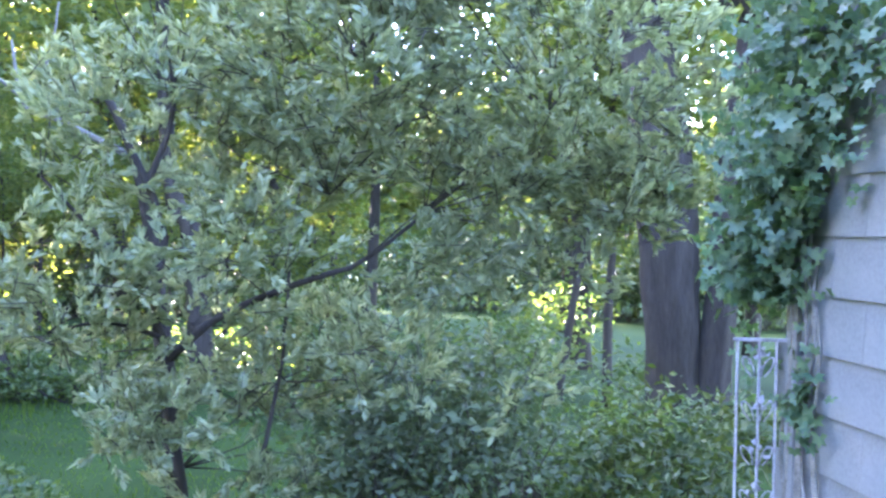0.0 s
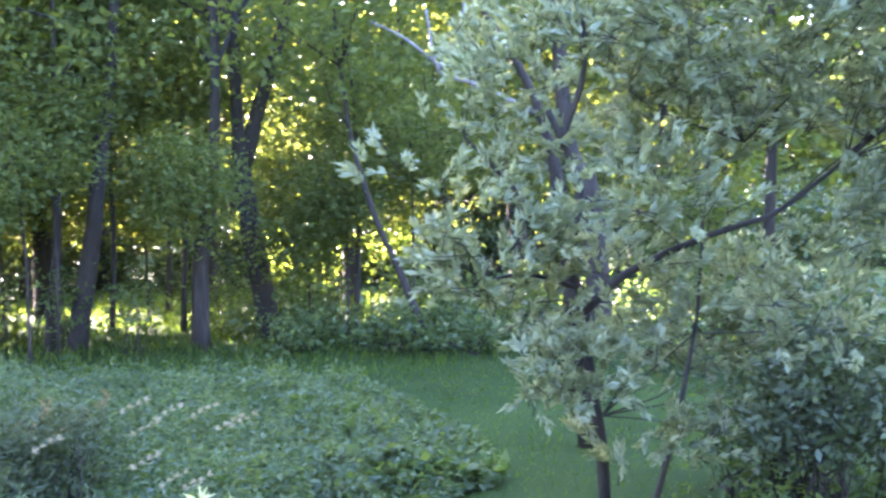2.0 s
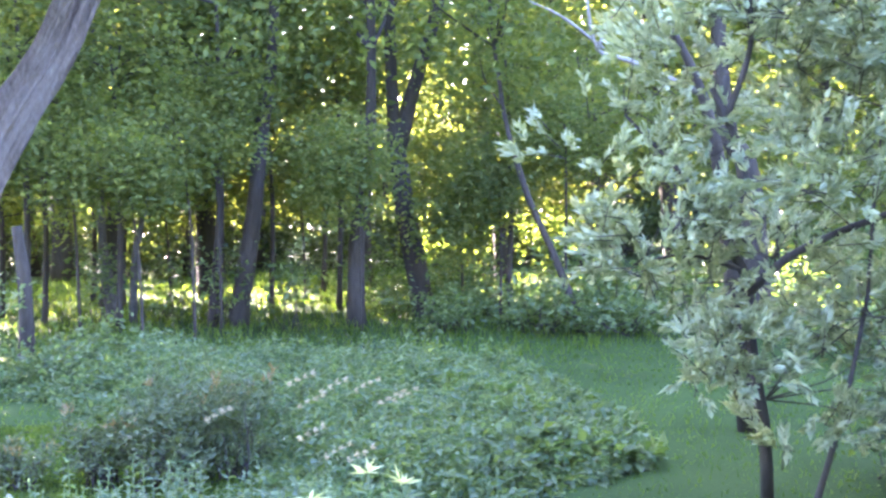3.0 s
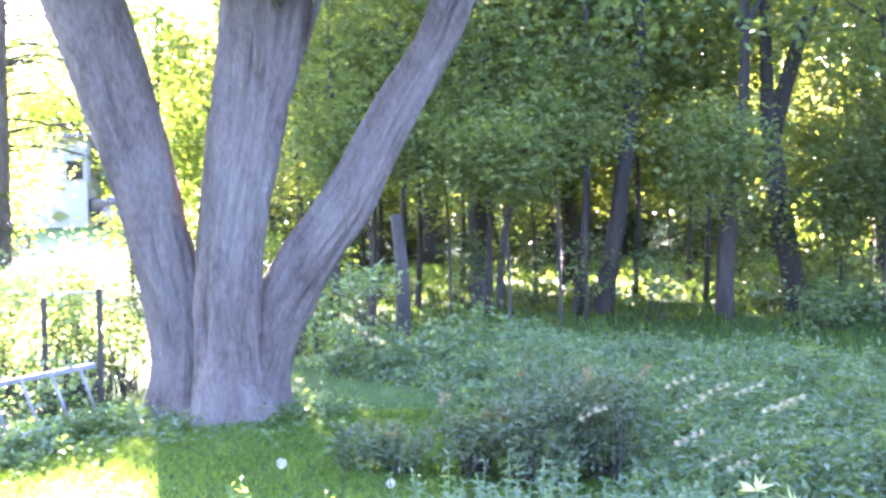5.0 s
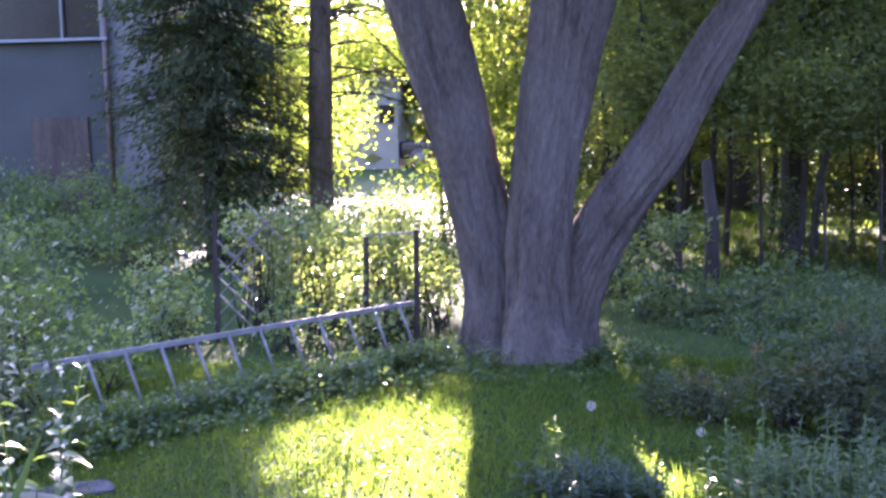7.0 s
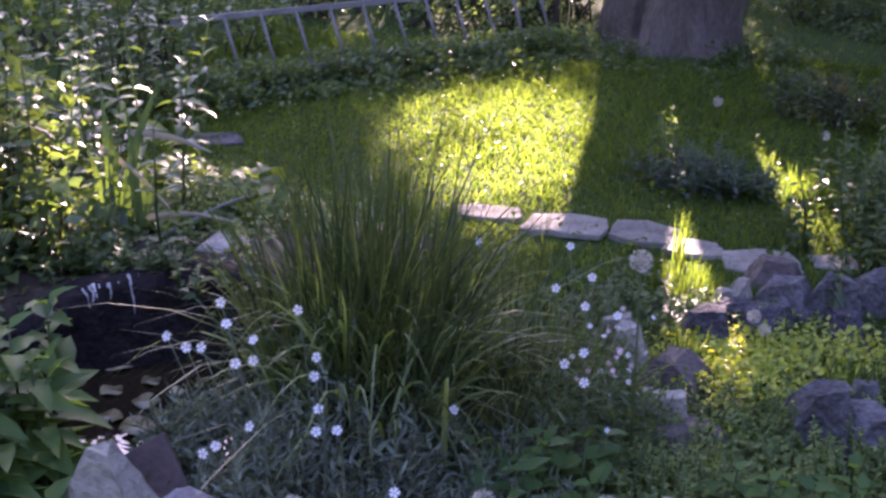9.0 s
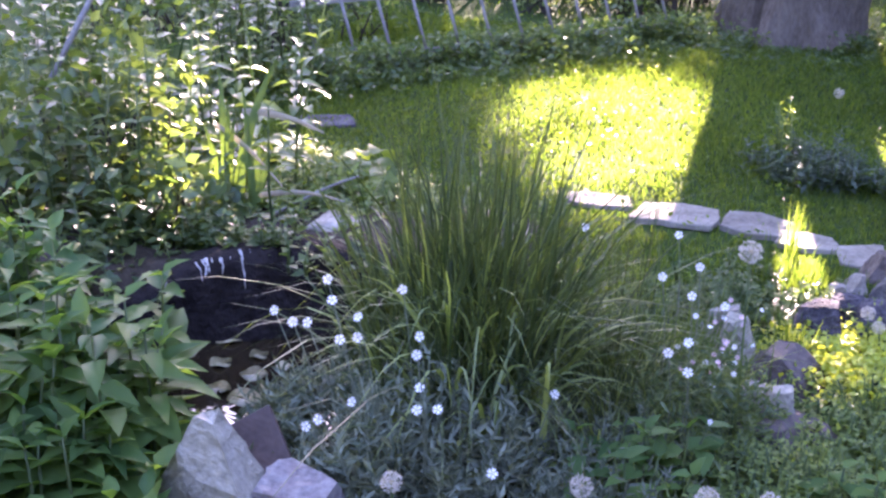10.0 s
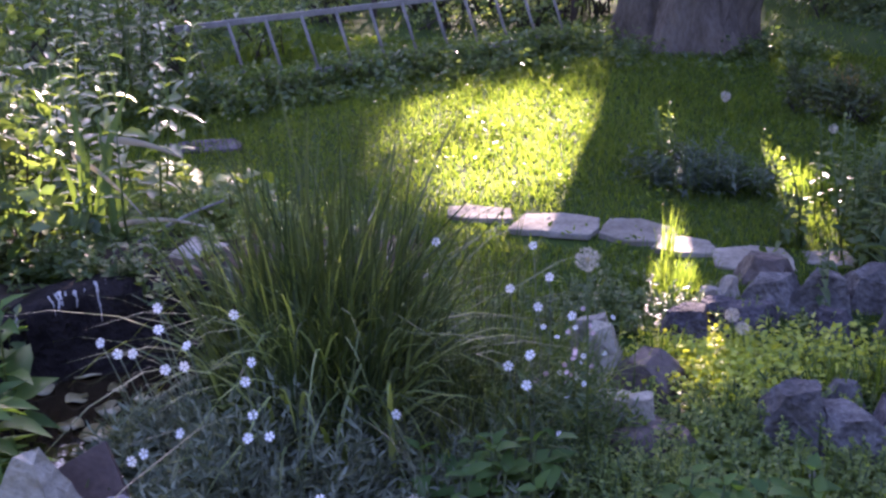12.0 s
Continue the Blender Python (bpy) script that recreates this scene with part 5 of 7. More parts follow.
n = 2300
z = rng.uniform(1.72, 3.15, n)
u, o = rng.normal(size=n) * 0.17 - 0.1 + np.abs(rng.normal(size=n)) * 0.75 * np.clip(z - 1.95, 0, 1), np.abs(rng.normal(size=n)) * 0.12 + 0.04
c1 = to_wall(u, o, z)
n2 = 70
c2 = to_wall(0.1 + np.abs(rng.normal(size=n2)) * 0.16, np.full(n2, 0.05) + rng.uniform(0, 0.05, n2), np.where(np.arange(n2) % 3 > 0, rng.normal(1.28, 0.09, n2), rng.uniform(1.3, 2.2, n2)))
n3 = 60
c3 = to_wall(rng.normal(size=n3) * 0.12 - 0.2, np.abs(rng.normal(size=n3)) * 0.1 + 0.03, rng.uniform(1.2, 1.9, n3))
allc = np.concatenate([c1, c2, c3])
part("creeper_foliage", creeper(allc, np.tile(np.array(WALL_OUT) * 1.0 + (-0.3, -0.1, 0.3), (len(allc), 1)), 0.046), M_CREEPER, vine, soft=False, kind="stuff")

trellis = thing("iron_trellis", (5.25, 1.95, 0), "white wrought-iron trellis panel with cast leaves", "trellis")
TA, TB = Vector((5.21, 1.995, 0)), Vector((5.33, 1.80, 0))
across = (TB - TA).normalized()
for f in (0.0, 0.42, 0.75):
    p = TA.lerp(TB, f)
    part("upright", bar(p, p + Vector((0, 0, 1.53)), 0.011, 0.011, "upright", 0.002), M_IRON, trellis, soft=False)
part("top_bar", bar(TA - across * 0.02 + Vector((0, 0, 1.535)), TB + across * 0.1 + Vector((0, 0, 1.535)), 0.012, 0.016, "top", 0.002), M_IRON, trellis, soft=False)
part("foot_bar", bar(TA - across * 0.02 + Vector((0, 0, 0.08)), TB + across * 0.1 + Vector((0, 0, 0.08)), 0.012, 0.016, "foot", 0.002), M_IRON, trellis, soft=False)
for i in range(7):
    zc = 0.2 + 0.2 * i
    for f, sgn in ((0.2, 1), (0.6, -1)):
        c = TA.lerp(TB, f) + Vector((0, 0, zc))
        pts = [c + across * (0.032 * sgn * math.cos(a) * (1 - a / 12)) + Vector((0, 0, 0.07 * math.sin(a * 0.5) - 0.03 + 0.03 * math.sin(a))) for a in np.linspace(0, 6.5, 18)]
        part("scroll", tube(np.array(pts), np.full(18, 0.0035), 6), M_IRON, trellis)
        lf = c + across * 0.02 * sgn + Vector((0, 0, 0.06))
        for off in (Vector(), Vector((0, 0, -0.04)), across * 0.015, Vector((0, 0, 0.03))):
            part("cast_leaf", leaves(np.array([lf + off]), 0.05, 0.6, 0.0, fold=0.25), M_IRON, trellis, soft=False)

# neighbour's window
win = part("window", box_mesh("window", ((2.0, 0.05, 1.15), pose(-8.1, 18.99, 3.85), 0.01)), M_DARKGLASS, nb, "dark double window with a pale frame", soft=False)
for x, w, zc, h in ((-9.1, 0.06, 3.85, 1.25), (-7.1, 0.06, 3.85, 1.25), (-7.75, 0.05, 3.85, 1.2)):
    part("window_frame", box_mesh("f", ((w, 0.1, h), pose(x, 18.95, zc), 0.01)), M_LIGHTRENDER, win, soft=False)
part("window_sill", box_mesh("s", ((2.2, 0.14, 0.05), pose(-8.1, 18.93, 3.24), 0.01)), M_SIDING, win, soft=False)
part("drainpipe", tube(np.array([(-7.06, 18.94, 0.0), (-7.06, 18.94, 6.1)]), np.array([0.05, 0.05]), 10), M_DARKSTONE, nb)
part("door", box_mesh("d", ((0.95, 0.06, 2.0), pose(-7.9, 18.99, 1.0), 0.01)), M_OLDWOOD, nb, "dark back door", soft=False)

# ---- pond ----
m, n_, l_, p_ = material("pond_water")
p_.inputs["Base Color"].default_value = (0.022, 0.015, 0.008, 1)
p_.inputs["Roughness"].default_value = 0.04
p_.inputs["Specular IOR Level"].default_value = 0.6
tx, bp = n_.new("ShaderNodeTexNoise"), n_.new("ShaderNodeBump")
tx.inputs["Scale"].default_value = 14
bp.inputs["Strength"].default_value, bp.inputs["Distance"].default_value = 0.12, 0.01
l_.new(tx.outputs["Fac"], bp.inputs["Height"])
l_.new(bp.outputs["Normal"], p_.inputs["Normal"])
M_WATER = m
M_LINER = rough_mat("black_pond_liner", [(0.3, (0.008, 0.006, 0.006)), (0.7, (0.024, 0.019, 0.019))], 9, 30, 0.8, 1.0, (1, 1, 1), 0.05, 0.12)
M_LIME_DRIP = rough_mat("white_lime_drip", [(0.3, (0.24, 0.225, 0.22)), (0.7, (0.46, 0.44, 0.43))], 20, 80, 0.8, 0.4)
# the ramp's cream end paints the sun's sheen on the glossy pads
M_PAD = rough_mat("lily_pad", [(0.3, (0.06, 0.055, 0.02)), (0.45, (0.2, 0.17, 0.08)), (0.62, (0.42, 0.36, 0.22))], 12, 60, 0.3, 0.2, (1, 1, 1), 0.003, 0.6, 0.0, True)

ang = np.linspace(0, 2 * math.pi, 48, endpoint=False)
water = part("pond_water", (np.array([(-1.8 + 0.84 * math.cos(a), 3.16 + 0.6 * math.sin(a), -0.03) for a in ang]), [np.arange(48)[None, :]]), M_WATER)
tagged(water, "dark still pond water reflecting the evening sky", "water", kind="structure")

# black liner lip at the back of the pond, with white lime runs
LIP = [(-2.32, 3.22, 0.08), (-2.12, 3.37, 0.2), (-2.03, 3.47, 0.25), (-1.93, 3.57, 0.275), (-1.78, 3.66, 0.28), (-1.63, 3.73, 0.28), (-1.5, 3.78, 0.22)]
lip_pts = curve_pts(LIP, 40)
prof = [(0.16, -0.02), (0.1, 0.0), (0.03, 0.006), (0.0, -0.012), (-0.014, -0.05), (-0.01, -0.12), (-0.035, -0.2), (-0.06, -0.3), (-0.09, -0.42)]
lv = []
for i, c in enumerate(lip_pts):
    t = unit(lip_pts[min(i + 1, 39)] - lip_pts[max(i - 1, 0)])
    back = np.array([-t[1], t[0], 0])
    back = back if back[1] > 0 else -back
    for k, (d, z) in enumerate(prof):
        wob = 0.03 * noise.noise((i * 0.3, k * 0.6, 2.0)) + 0.008 * noise.noise((i * 0.9, k * 0.4, 7.0))
        lv.append(c + back * (d + wob) + np.array([0, 0, z]))
kk = len(prof)
ii, jj = np.meshgrid(np.arange(39), np.arange(kk - 1), indexing="ij")
lf = np.stack([ii * kk + jj, (ii + 1) * kk + jj, (ii + 1) * kk + jj + 1, ii * kk + jj + 1], -1).reshape(-1, 4)
liner = thing("pond_liner", (-1.8, 3.6, 0), "black rubber pond liner lip with white lime runs", "pond liner")
lip_ob = part("lip", (np.array(lv), [lf]), M_LINER, liner)
lip_ob.modifiers.new("thick", "SOLIDIFY").thickness = 0.01
for s, w, ln in ((0.2, 0.012, 0.1), (0.36, 0.01, 0.06), (0.39, 0.013, 0.1), (0.43, 0.01, 0.05), (0.46, 0.014, 0.13), (0.5, 0.01, 0.11), (0.54, 0.016, 0.15), (0.57, 0.01, 0.09), (0.7, 0.012, 0.06), (0.76, 0.01, 0.08), (0.41, 0.02, 0.03)):
    f = s * 39
    i = int(f)
    rows_ = np.array(lv).reshape(40, kk, 3)
    line = rows_[i] + (rows_[min(i + 1, 39)] - rows_[i]) * (f - i)
    zt = line[2][2]
    path = [q for q in line[2:7] if q[2] > zt - ln - 0.03]
    path = curve_pts(np.array(path) + np.array([0.004, -0.006, 0.002]), 12)
    path[:, 0] += np.cumsum(rng.normal(size=12)) * 0.0022
    part("lime_run", tube(path, w * np.linspace(1.1, 0.15, 12) * rng.uniform(0.25, 0.6, 12), 6, 0.5, s * 9), M_LIME_DRIP, liner)

# raised bank behind the lip
bx, by = np.meshgrid(np.linspace(-3.2, -1.0, 40), np.linspace(3.3, 5.3, 36), indexing="ij")
lip_y = np.interp(bx, lip_pts[:, 0], lip_pts[:, 1])
bz = 0.27 * np.clip((by - lip_y - 0.03) / 0.1, -1.5, 1) * np.clip((5.2 - by) / 1.0, 0, 1) * np.clip((bx + 3.2) / 0.5, 0, 1) * np.clip((-1.0 - bx) / 0.35, 0, 1)
bz += np.array([[0.02 * noise.noise((a * 4, b * 4, 0)) for a, b in zip(r, s)] for r, s in zip(bx, by)]) - 0.02
bi = np.arange(bx.size).reshape(bx.shape)
bank = part("garden_bank", (np.stack([bx, by, bz], -1).reshape(-1, 3), [np.stack([bi[:-1, :-1], bi[1:, :-1], bi[1:, 1:], bi[:-1, 1:]], -1).reshape(-1, 4)]), M_EARTH)
tagged(bank, "raised dark earth bank behind the pond", "soil", kind="structure")


PADS = ((-1.76, 3.43, 0.035), (-1.71, 3.29, 0.05), (-1.62, 3.22, 0.035), (-1.66, 3.13, 0.065), (-1.78, 3.16, 0.045), (-1.86, 3.33, 0.04), (-1.64, 3.38, 0.03), (-1.93, 3.52, 0.06), (-2.02, 3.36, 0.05))


def lily_pad(x, y, r, turn):
    a = np.linspace(0.16, 2 * math.pi - 0.16, 22)
    rim = np.stack([x + r * np.cos(a + turn), y + r * 0.92 * np.sin(a + turn), -0.018 + 0.006 * np.sin(3 * a)], 1)
    low = rim - (0, 0, 0.004)
    v = np.concatenate([[(x, y, -0.022)], rim, [(x, y, -0.027)], low])
    t = np.stack([np.zeros(21, int), 1 + np.arange(21), 2 + np.arange(21)], 1)
    b = np.stack([np.full(21, 23), 25 + np.arange(21), 24 + np.arange(21)], 1)
    e = np.stack([1 + np.arange(21), 24 + np.arange(21), 25 + np.arange(21), 2 + np.arange(21)], 1)
    return tagged(part("lily_pad", (v, [np.concatenate([t, b]), e]), M_PAD, None, soft=False), "lily pad with cream sun sheen in its colour, floating on the dark pond", "lily pad", "lily pads")


for i, (x, y, r) in enumerate(PADS):
    lily_pad(x, y, r, i * 1.3)


def rock(name, x, y, w, h, mat, label, seed, z=0.0, deep=0.8, sharp=0.5, turn=0.0, group="pond stones", taper=0.0):
    """An uneven stone: a ball cut by flat faces, roughened, sunk a little into the ground."""
    r = random.Random(seed)
    bm = bmesh.new()
    bmesh.ops.create_icosphere(bm, subdivisions=2 if w < 0.08 else 4, radius=1.0)
    planes = []
    for _ in range(13):
        d = Vector((r.gauss(0, 1), r.gauss(0, 1), r.gauss(0, 1))).normalized()
        planes.append((d, r.uniform(0.42, 0.78)))
    for v in bm.verts:
        for d, o in planes:
            k = v.co.dot(d) - o
            if k > 0:
                v.co -= d * k * sharp * 1.6 if sharp < 0.6 else d * k
        q = v.co * 2.2 + Vector((seed, 0, 0))
        v.co *= 1 + 0.1 * noise.noise(q) + 0.05 * noise.noise(q * 3) + 0.02 * noise.noise(q * 9)
        k = 1 - taper * (v.co.z * 0.5 + 0.5)
        v.co.x, v.co.y = v.co.x * k + taper * 0.25 * v.co.z, v.co.y * k
        v.co = Vector((v.co.x * w * 0.68, v.co.y * w * 0.68 * deep, v.co.z * h * 0.8))
        v.co.rotate(Euler((0, 0, turn)))
    me = bpy.data.meshes.new(name)
    bm.to_mesh(me)
    bm.free()
    me.materials.append(mat)
    ob = new(name, me)
    ob.location = (x, y, z + h * 0.38)
    return tagged(ob, label, "stone", group)


def peaked_rock(name, x, y, w, d, h, mat, label, seed, top=0.5, turn=0.0, group="pond stones", steep=1.0):
    """A broken angular stone: a block cut by slanting planes, its edges worn. top: the top's width as a share of the foot's."""
    r = random.Random(seed)
    bm = bmesh.new()
    bmesh.ops.create_cube(bm, size=2.0)
    for v in bm.verts:
        k = 1.0 if v.co.z < 0 else top
        v.co = Vector((v.co.x * k * r.uniform(0.85, 1.1), v.co.y * k * r.uniform(0.85, 1.1), -0.25 if v.co.z < 0 else r.uniform(0.82, 1.04)))
    bmesh.ops.triangulate(bm, faces=bm.faces[:])
    for k in range(9):
        a, e = r.uniform(0, 2 * math.pi), r.uniform(0.0, steep)
        n = Vector((math.cos(a) * math.cos(e), math.sin(a) * math.cos(e), math.sin(e)))
        reach = max(v.co.dot(n) for v in bm.verts)
        got = bmesh.ops.bisect_plane(bm, geom=bm.verts[:] + bm.edges[:] + bm.faces[:], plane_co=n * (reach - r.uniform(0.1, 0.34)), plane_no=n, clear_outer=True)
        rim = [g for g in got["geom_cut"] if isinstance(g, bmesh.types.BMEdge)]
        if rim:
            bmesh.ops.holes_fill(bm, edges=rim, sides=0)
    for v in bm.verts:
        v.co = Vector((v.co.x * w * 1.12, v.co.y * d * 1.12, v.co.z * h))
    bmesh.ops.remove_doubles(bm, verts=bm.verts[:], dist=0.004)
    bmesh.ops.recalc_face_normals(bm, faces=bm.faces[:])
    bmesh.ops.triangulate(bm, faces=bm.faces[:])
    for _ in range(3):
        bmesh.ops.subdivide_edges(bm, edges=[g for g in bm.edges if g.calc_length() > 0.028], cuts=1)
        bmesh.ops.triangulate(bm, faces=bm.faces[:])
    bm.normal_update()
    move = [v.normal * (0.007 * noise.noise(v.co * 18 + Vector((seed, 0, 0))) + 0.006 * noise.noise(v.co * 42) - 0.003) for v in bm.verts]
    for v, q in zip(bm.verts, move):
        v.co += q
    me = bpy.data.meshes.new(name)
    bm.to_mesh(me)
    bm.free()
    me.materials.append(mat)
    ob = new(name, me)
    ob.location, ob.rotation_euler = (x, y, 0), (0, 0, turn)
    return tagged(ob, label, "stone", group)


# each x, y, half width, half depth, height, the top's share, kind
STONES = [(0.13, 4.2, 0.105, 0.1, 0.16, 0.6, 0), (0.36, 4.42, 0.12, 0.08, 0.1, 0.7, 0), (0.42, 4.62, 0.13, 0.1, 0.15, 0.6, 3), (0.62, 4.62, 0.13, 0.11, 0.17, 0.6, 3), (0.83, 4.76, 0.15, 0.12, 0.17, 0.7, 3), (0.4, 4.88, 0.13, 0.09, 0.12, 0.6, 2),
          (-0.13, 3.93, 0.09, 0.08, 0.2, 0.55, 4), (-0.2, 4.06, 0.08, 0.07, 0.16, 0.6, 1), (0.02, 3.84, 0.13, 0.1, 0.13, 0.6, 2), (-0.06, 3.58, 0.12, 0.065, 0.095, 0.85, 4), (0.03, 3.55, 0.05, 0.045, 0.13, 0.8, 4), (0.06, 3.52, 0.17, 0.09, 0.05, 0.8, 2),
          (0.5, 3.6, 0.11, 0.1, 0.19, 0.65, 3), (0.69, 3.62, 0.12, 0.1, 0.12, 0.75, 3), (0.66, 3.84, 0.07, 0.06, 0.1, 0.6, 3), (0.86, 3.68, 0.11, 0.09, 0.13, 0.7, 0), (1.02, 4.68, 0.14, 0.12, 0.18, 0.6, 0), (0.66, 4.42, 0.1, 0.08, 0.1, 0.6, 0),
          (0.93, 4.45, 0.13, 0.1, 0.15, 0.6, 3), (0.24, 4.44, 0.1, 0.07, 0.09, 0.7, 0), (1.16, 4.6, 0.14, 0.12, 0.18, 0.6, 2), (0.2, 4.62, 0.06, 0.05, 0.07, 0.6, 1), (0.27, 4.7, 0.05, 0.05, 0.09, 0.6, 1), (-0.2, 3.46, 0.1, 0.08, 0.07, 0.8, 2), (-0.02, 3.48, 0.12, 0.08, 0.05, 0.8, 2)]
NAMES = {4: (M_WHITESTONE, "pale cream limestone piece at the pond edge"), 0: (M_STONE, "grey weathered fieldstone beside the garden bed"), 1: (M_PALESTONE, "pale limestone piece at the pond edge"),
         2: (M_DARKSTONE, "dark slate stone in the pond edging"), 3: (M_BLUESTONE, "bluish-grey angular stone in the rockery")}
for i, (x, y, w, d, h, top, k) in enumerate(STONES):
    peaked_rock("stone", x, y, w, d, h, NAMES[k][0], NAMES[k][1], 20 + i, top, 0.3 * math.sin(i * 2.1))
for i in range(16):
    u = i / 15
    rock("pebble", 0.35 + 0.22 * u + rng.normal() * 0.02, 3.63 - 0.32 * u + rng.normal() * 0.015, rng.uniform(0.025, 0.05), rng.uniform(0.02, 0.035), M_PALESTONE, "small whitish pebble in the rockery edge", 90 + i, 0.0, group="pebbles")
peaked_rock("boulder", -1.34, 2.33, 0.25, 0.17, 0.43, M_WHITESTONE, "large pale pointed limestone boulder at the pond edge", 5, 0.1, steep=0.25)
peaked_rock("stone", -1.13, 2.4, 0.14, 0.11, 0.27, M_LILACSTONE, "flat pale lilac-grey stone beside the boulder", 12, 0.75)
peaked_rock("stone", -1.09, 2.24, 0.08, 0.06, 0.26, M_STONE, "purplish-grey stone at the pond edge", 21, 0.6)
rock("stone", -1.05, 2.27, 0.07, 0.05, M_PALESTONE, "small white stone at the pond edge", 62, 0.2)
rock("stone", -1.02, 2.22, 0.12, 0.07, M_PALESTONE, "small white stone at the pond edge", 63, 0.14)
rock("stone", -1.86, 2.62, 0.2, 0.1, M_DARKSTONE, "dark wet stone at the pond edge", 73, -0.03)
rock("stone", -1.66, 2.58, 0.16, 0.1, M_STONE, "grey stone at the pond edge", 74, -0.03)
slate = part("slate_slab", box_mesh("slate", ((0.19, 0.2, 0.022), pose(-1.35, 2.58, 0.16, 50) @ pose(0, 0, 0, 0, 0, 38), 0.005)), M_REDSLATE, None, soft=False)
tagged(slate, "dark brown slate slab leaning into the pond", "stone", "pond stones")

# flagstones across the lawn edge


def flag(x, y, w, d, turn, mat, seed, z=0.0, thick=0.04):
    """A broken flat slab: six or seven uneven corners, crisp worn edges, an almost level top."""
    r = random.Random(seed)
    rim = []
    for a, b in ((-0.5, -0.42), (0.05, -0.5), (0.5, -0.4), (0.52, 0.12), (0.42, 0.48), (-0.1, 0.52), (-0.52, 0.36)):
        rim.append(Vector((w * (a + r.uniform(-0.07, 0.05)), d * (b + r.uniform(-0.1, 0.08)), 0)))
    bm = bmesh.new()
    f = bm.faces.new([bm.verts.new(p) for p in rim])
    top = bmesh.ops.extrude_face_region(bm, geom=[f])
    bmesh.ops.translate(bm, verts=[v for v in top["geom"] if isinstance(v, bmesh.types.BMVert)], vec=(0, 0, thick))
    bmesh.ops.recalc_face_normals(bm, faces=bm.faces[:])
    bmesh.ops.bevel(bm, geom=bm.edges[:], offset=0.004, segments=1, affect="EDGES", profile=0.5)
    bmesh.ops.triangulate(bm, faces=bm.faces[:])
    bmesh.ops.subdivide_edges(bm, edges=[e for e in bm.edges if e.calc_length() > 0.04], cuts=3)
    bmesh.ops.triangulate(bm, faces=bm.faces[:])
    for v in bm.verts:
        q = v.co * 12 + Vector((seed, 0, 0))
        v.co += Vector((0.012 * noise.noise(q), 0.012 * noise.noise(q + Vector((7, 0, 0))), 0.004 * noise.noise(q * 1.5)))
    me = bpy.data.meshes.new("flagstone")
    bm.to_mesh(me)
    bm.free()
    me.materials.append(mat)
    ob = new("flagstone", me)
    ob.matrix_world = pose(x, y, z - 0.008, r.uniform(-2, 2), r.uniform(-2, 2), turn)
    return tagged(ob, "flat pale flagstone set in the grass", "flagstone", "flagstones")


for i, (x, y, w, d, turn) in enumerate(FLAGS):
    flag(x, y, w * 1.02, d, turn, M_FLAG, 40 + i, 0.0, 0.03)
flag(-2.72, 6.14, 0.4, 0.2, 20, M_STONE, 48, -0.004, 0.03)
rock("stone", -1.74, 4.12, 0.3, 0.09, M_PALESTONE, "pale flat stone on the bank behind the sedge", 71, 0.2, 0.7, 0.9)
rock("stone", -1.95, 4.2, 0.18, 0.08, M_STONE, "small grey stone on the bank", 72, 0.2, 0.8, 0.9)

# ---- planting round the pond ----


def clump(name, centre, spread, n, height, width, bend, mat, label, category="grass", out=0.45, levels=4, stray=0.12):
    c = np.array(centre)
    d = rng.normal(size=(n, 2)) * spread
    h = rng.uniform(*height, n)
    lean = unit(d) * rng.uniform(0, out, (n, 1)) + rng.normal(size=(n, 2)) * stray
    base = np.concatenate([c[:2] + d * 0.6, np.full((n, 1), c[2])], 1)
    ob = part(name, blades(base, h, width, lean, rng.uniform(*bend, n), levels), mat, None, soft=False)
    return tagged(ob, label, category, kind="stuff")


for cx, cy, n, tall in ((-1.12, 3.36, 210, 0.92), (-0.96, 3.42, 240, 1.0), (-0.8, 3.36, 210, 0.92), (-1.06, 3.24, 200, 0.84), (-0.84, 3.22, 200, 0.82), (-0.95, 3.12, 170, 0.66)):
    clump("sedge_clump", (cx, cy, -0.05), 0.13, n, (0.4 * tall, 1.12 * tall), 0.016, (0.1, 1.2), M_SEDGE, "dense clump of dark green sedge at the pond", out=0.5, levels=6, stray=0.26)
    clump("sedge_tips", (cx, cy, -0.05), 0.13, n // 3, (0.8 * tall, 1.3 * tall), 0.015, (0.05, 0.5), M_SEDGE, "upright sedge blades rising above the clump", out=0.4, levels=5, stray=0.26)
clump("dry_sedge", (-0.95, 3.3, -0.05), 0.14, 60, (0.3, 0.65), 0.01, (0.2, 1.0), M_STRAW, "straw-coloured dead blades in the sedge", out=0.4, levels=6)
clump("tall_sedge", (-0.95, 3.28, -0.05), 0.13, 150, (0.55, 1.05), 0.014, (0.2, 1.0), M_SEDGE_PALE, "long pale sedge blades bending over the clump", out=0.3, levels=6)
clump("sedge_fringe", (-0.88, 3.14, 0.0), 0.2, 85, (0.5, 0.85), 0.021, (0.9, 1.5), M_SEDGE_PALE, "arching pale green sedge blades in front of the clump", out=0.38, levels=8)
clump("sedge_fringe", (-0.8, 3.1, 0.0), 0.16, 50, (0.3, 0.5), 0.019, (0.5, 1.3), M_SEDGE_PALE, "short pale sedge shoots above the campion", out=0.5, levels=7)
clump("sedge_frond", (-0.86, 3.18, 0.0), 0.15, 60, (0.75, 1.2), 0.013, (1.1, 1.6), M_SEDGE_PALE, "long pale sedge blades arching over in front", out=0.32, levels=10, stray=0.15)
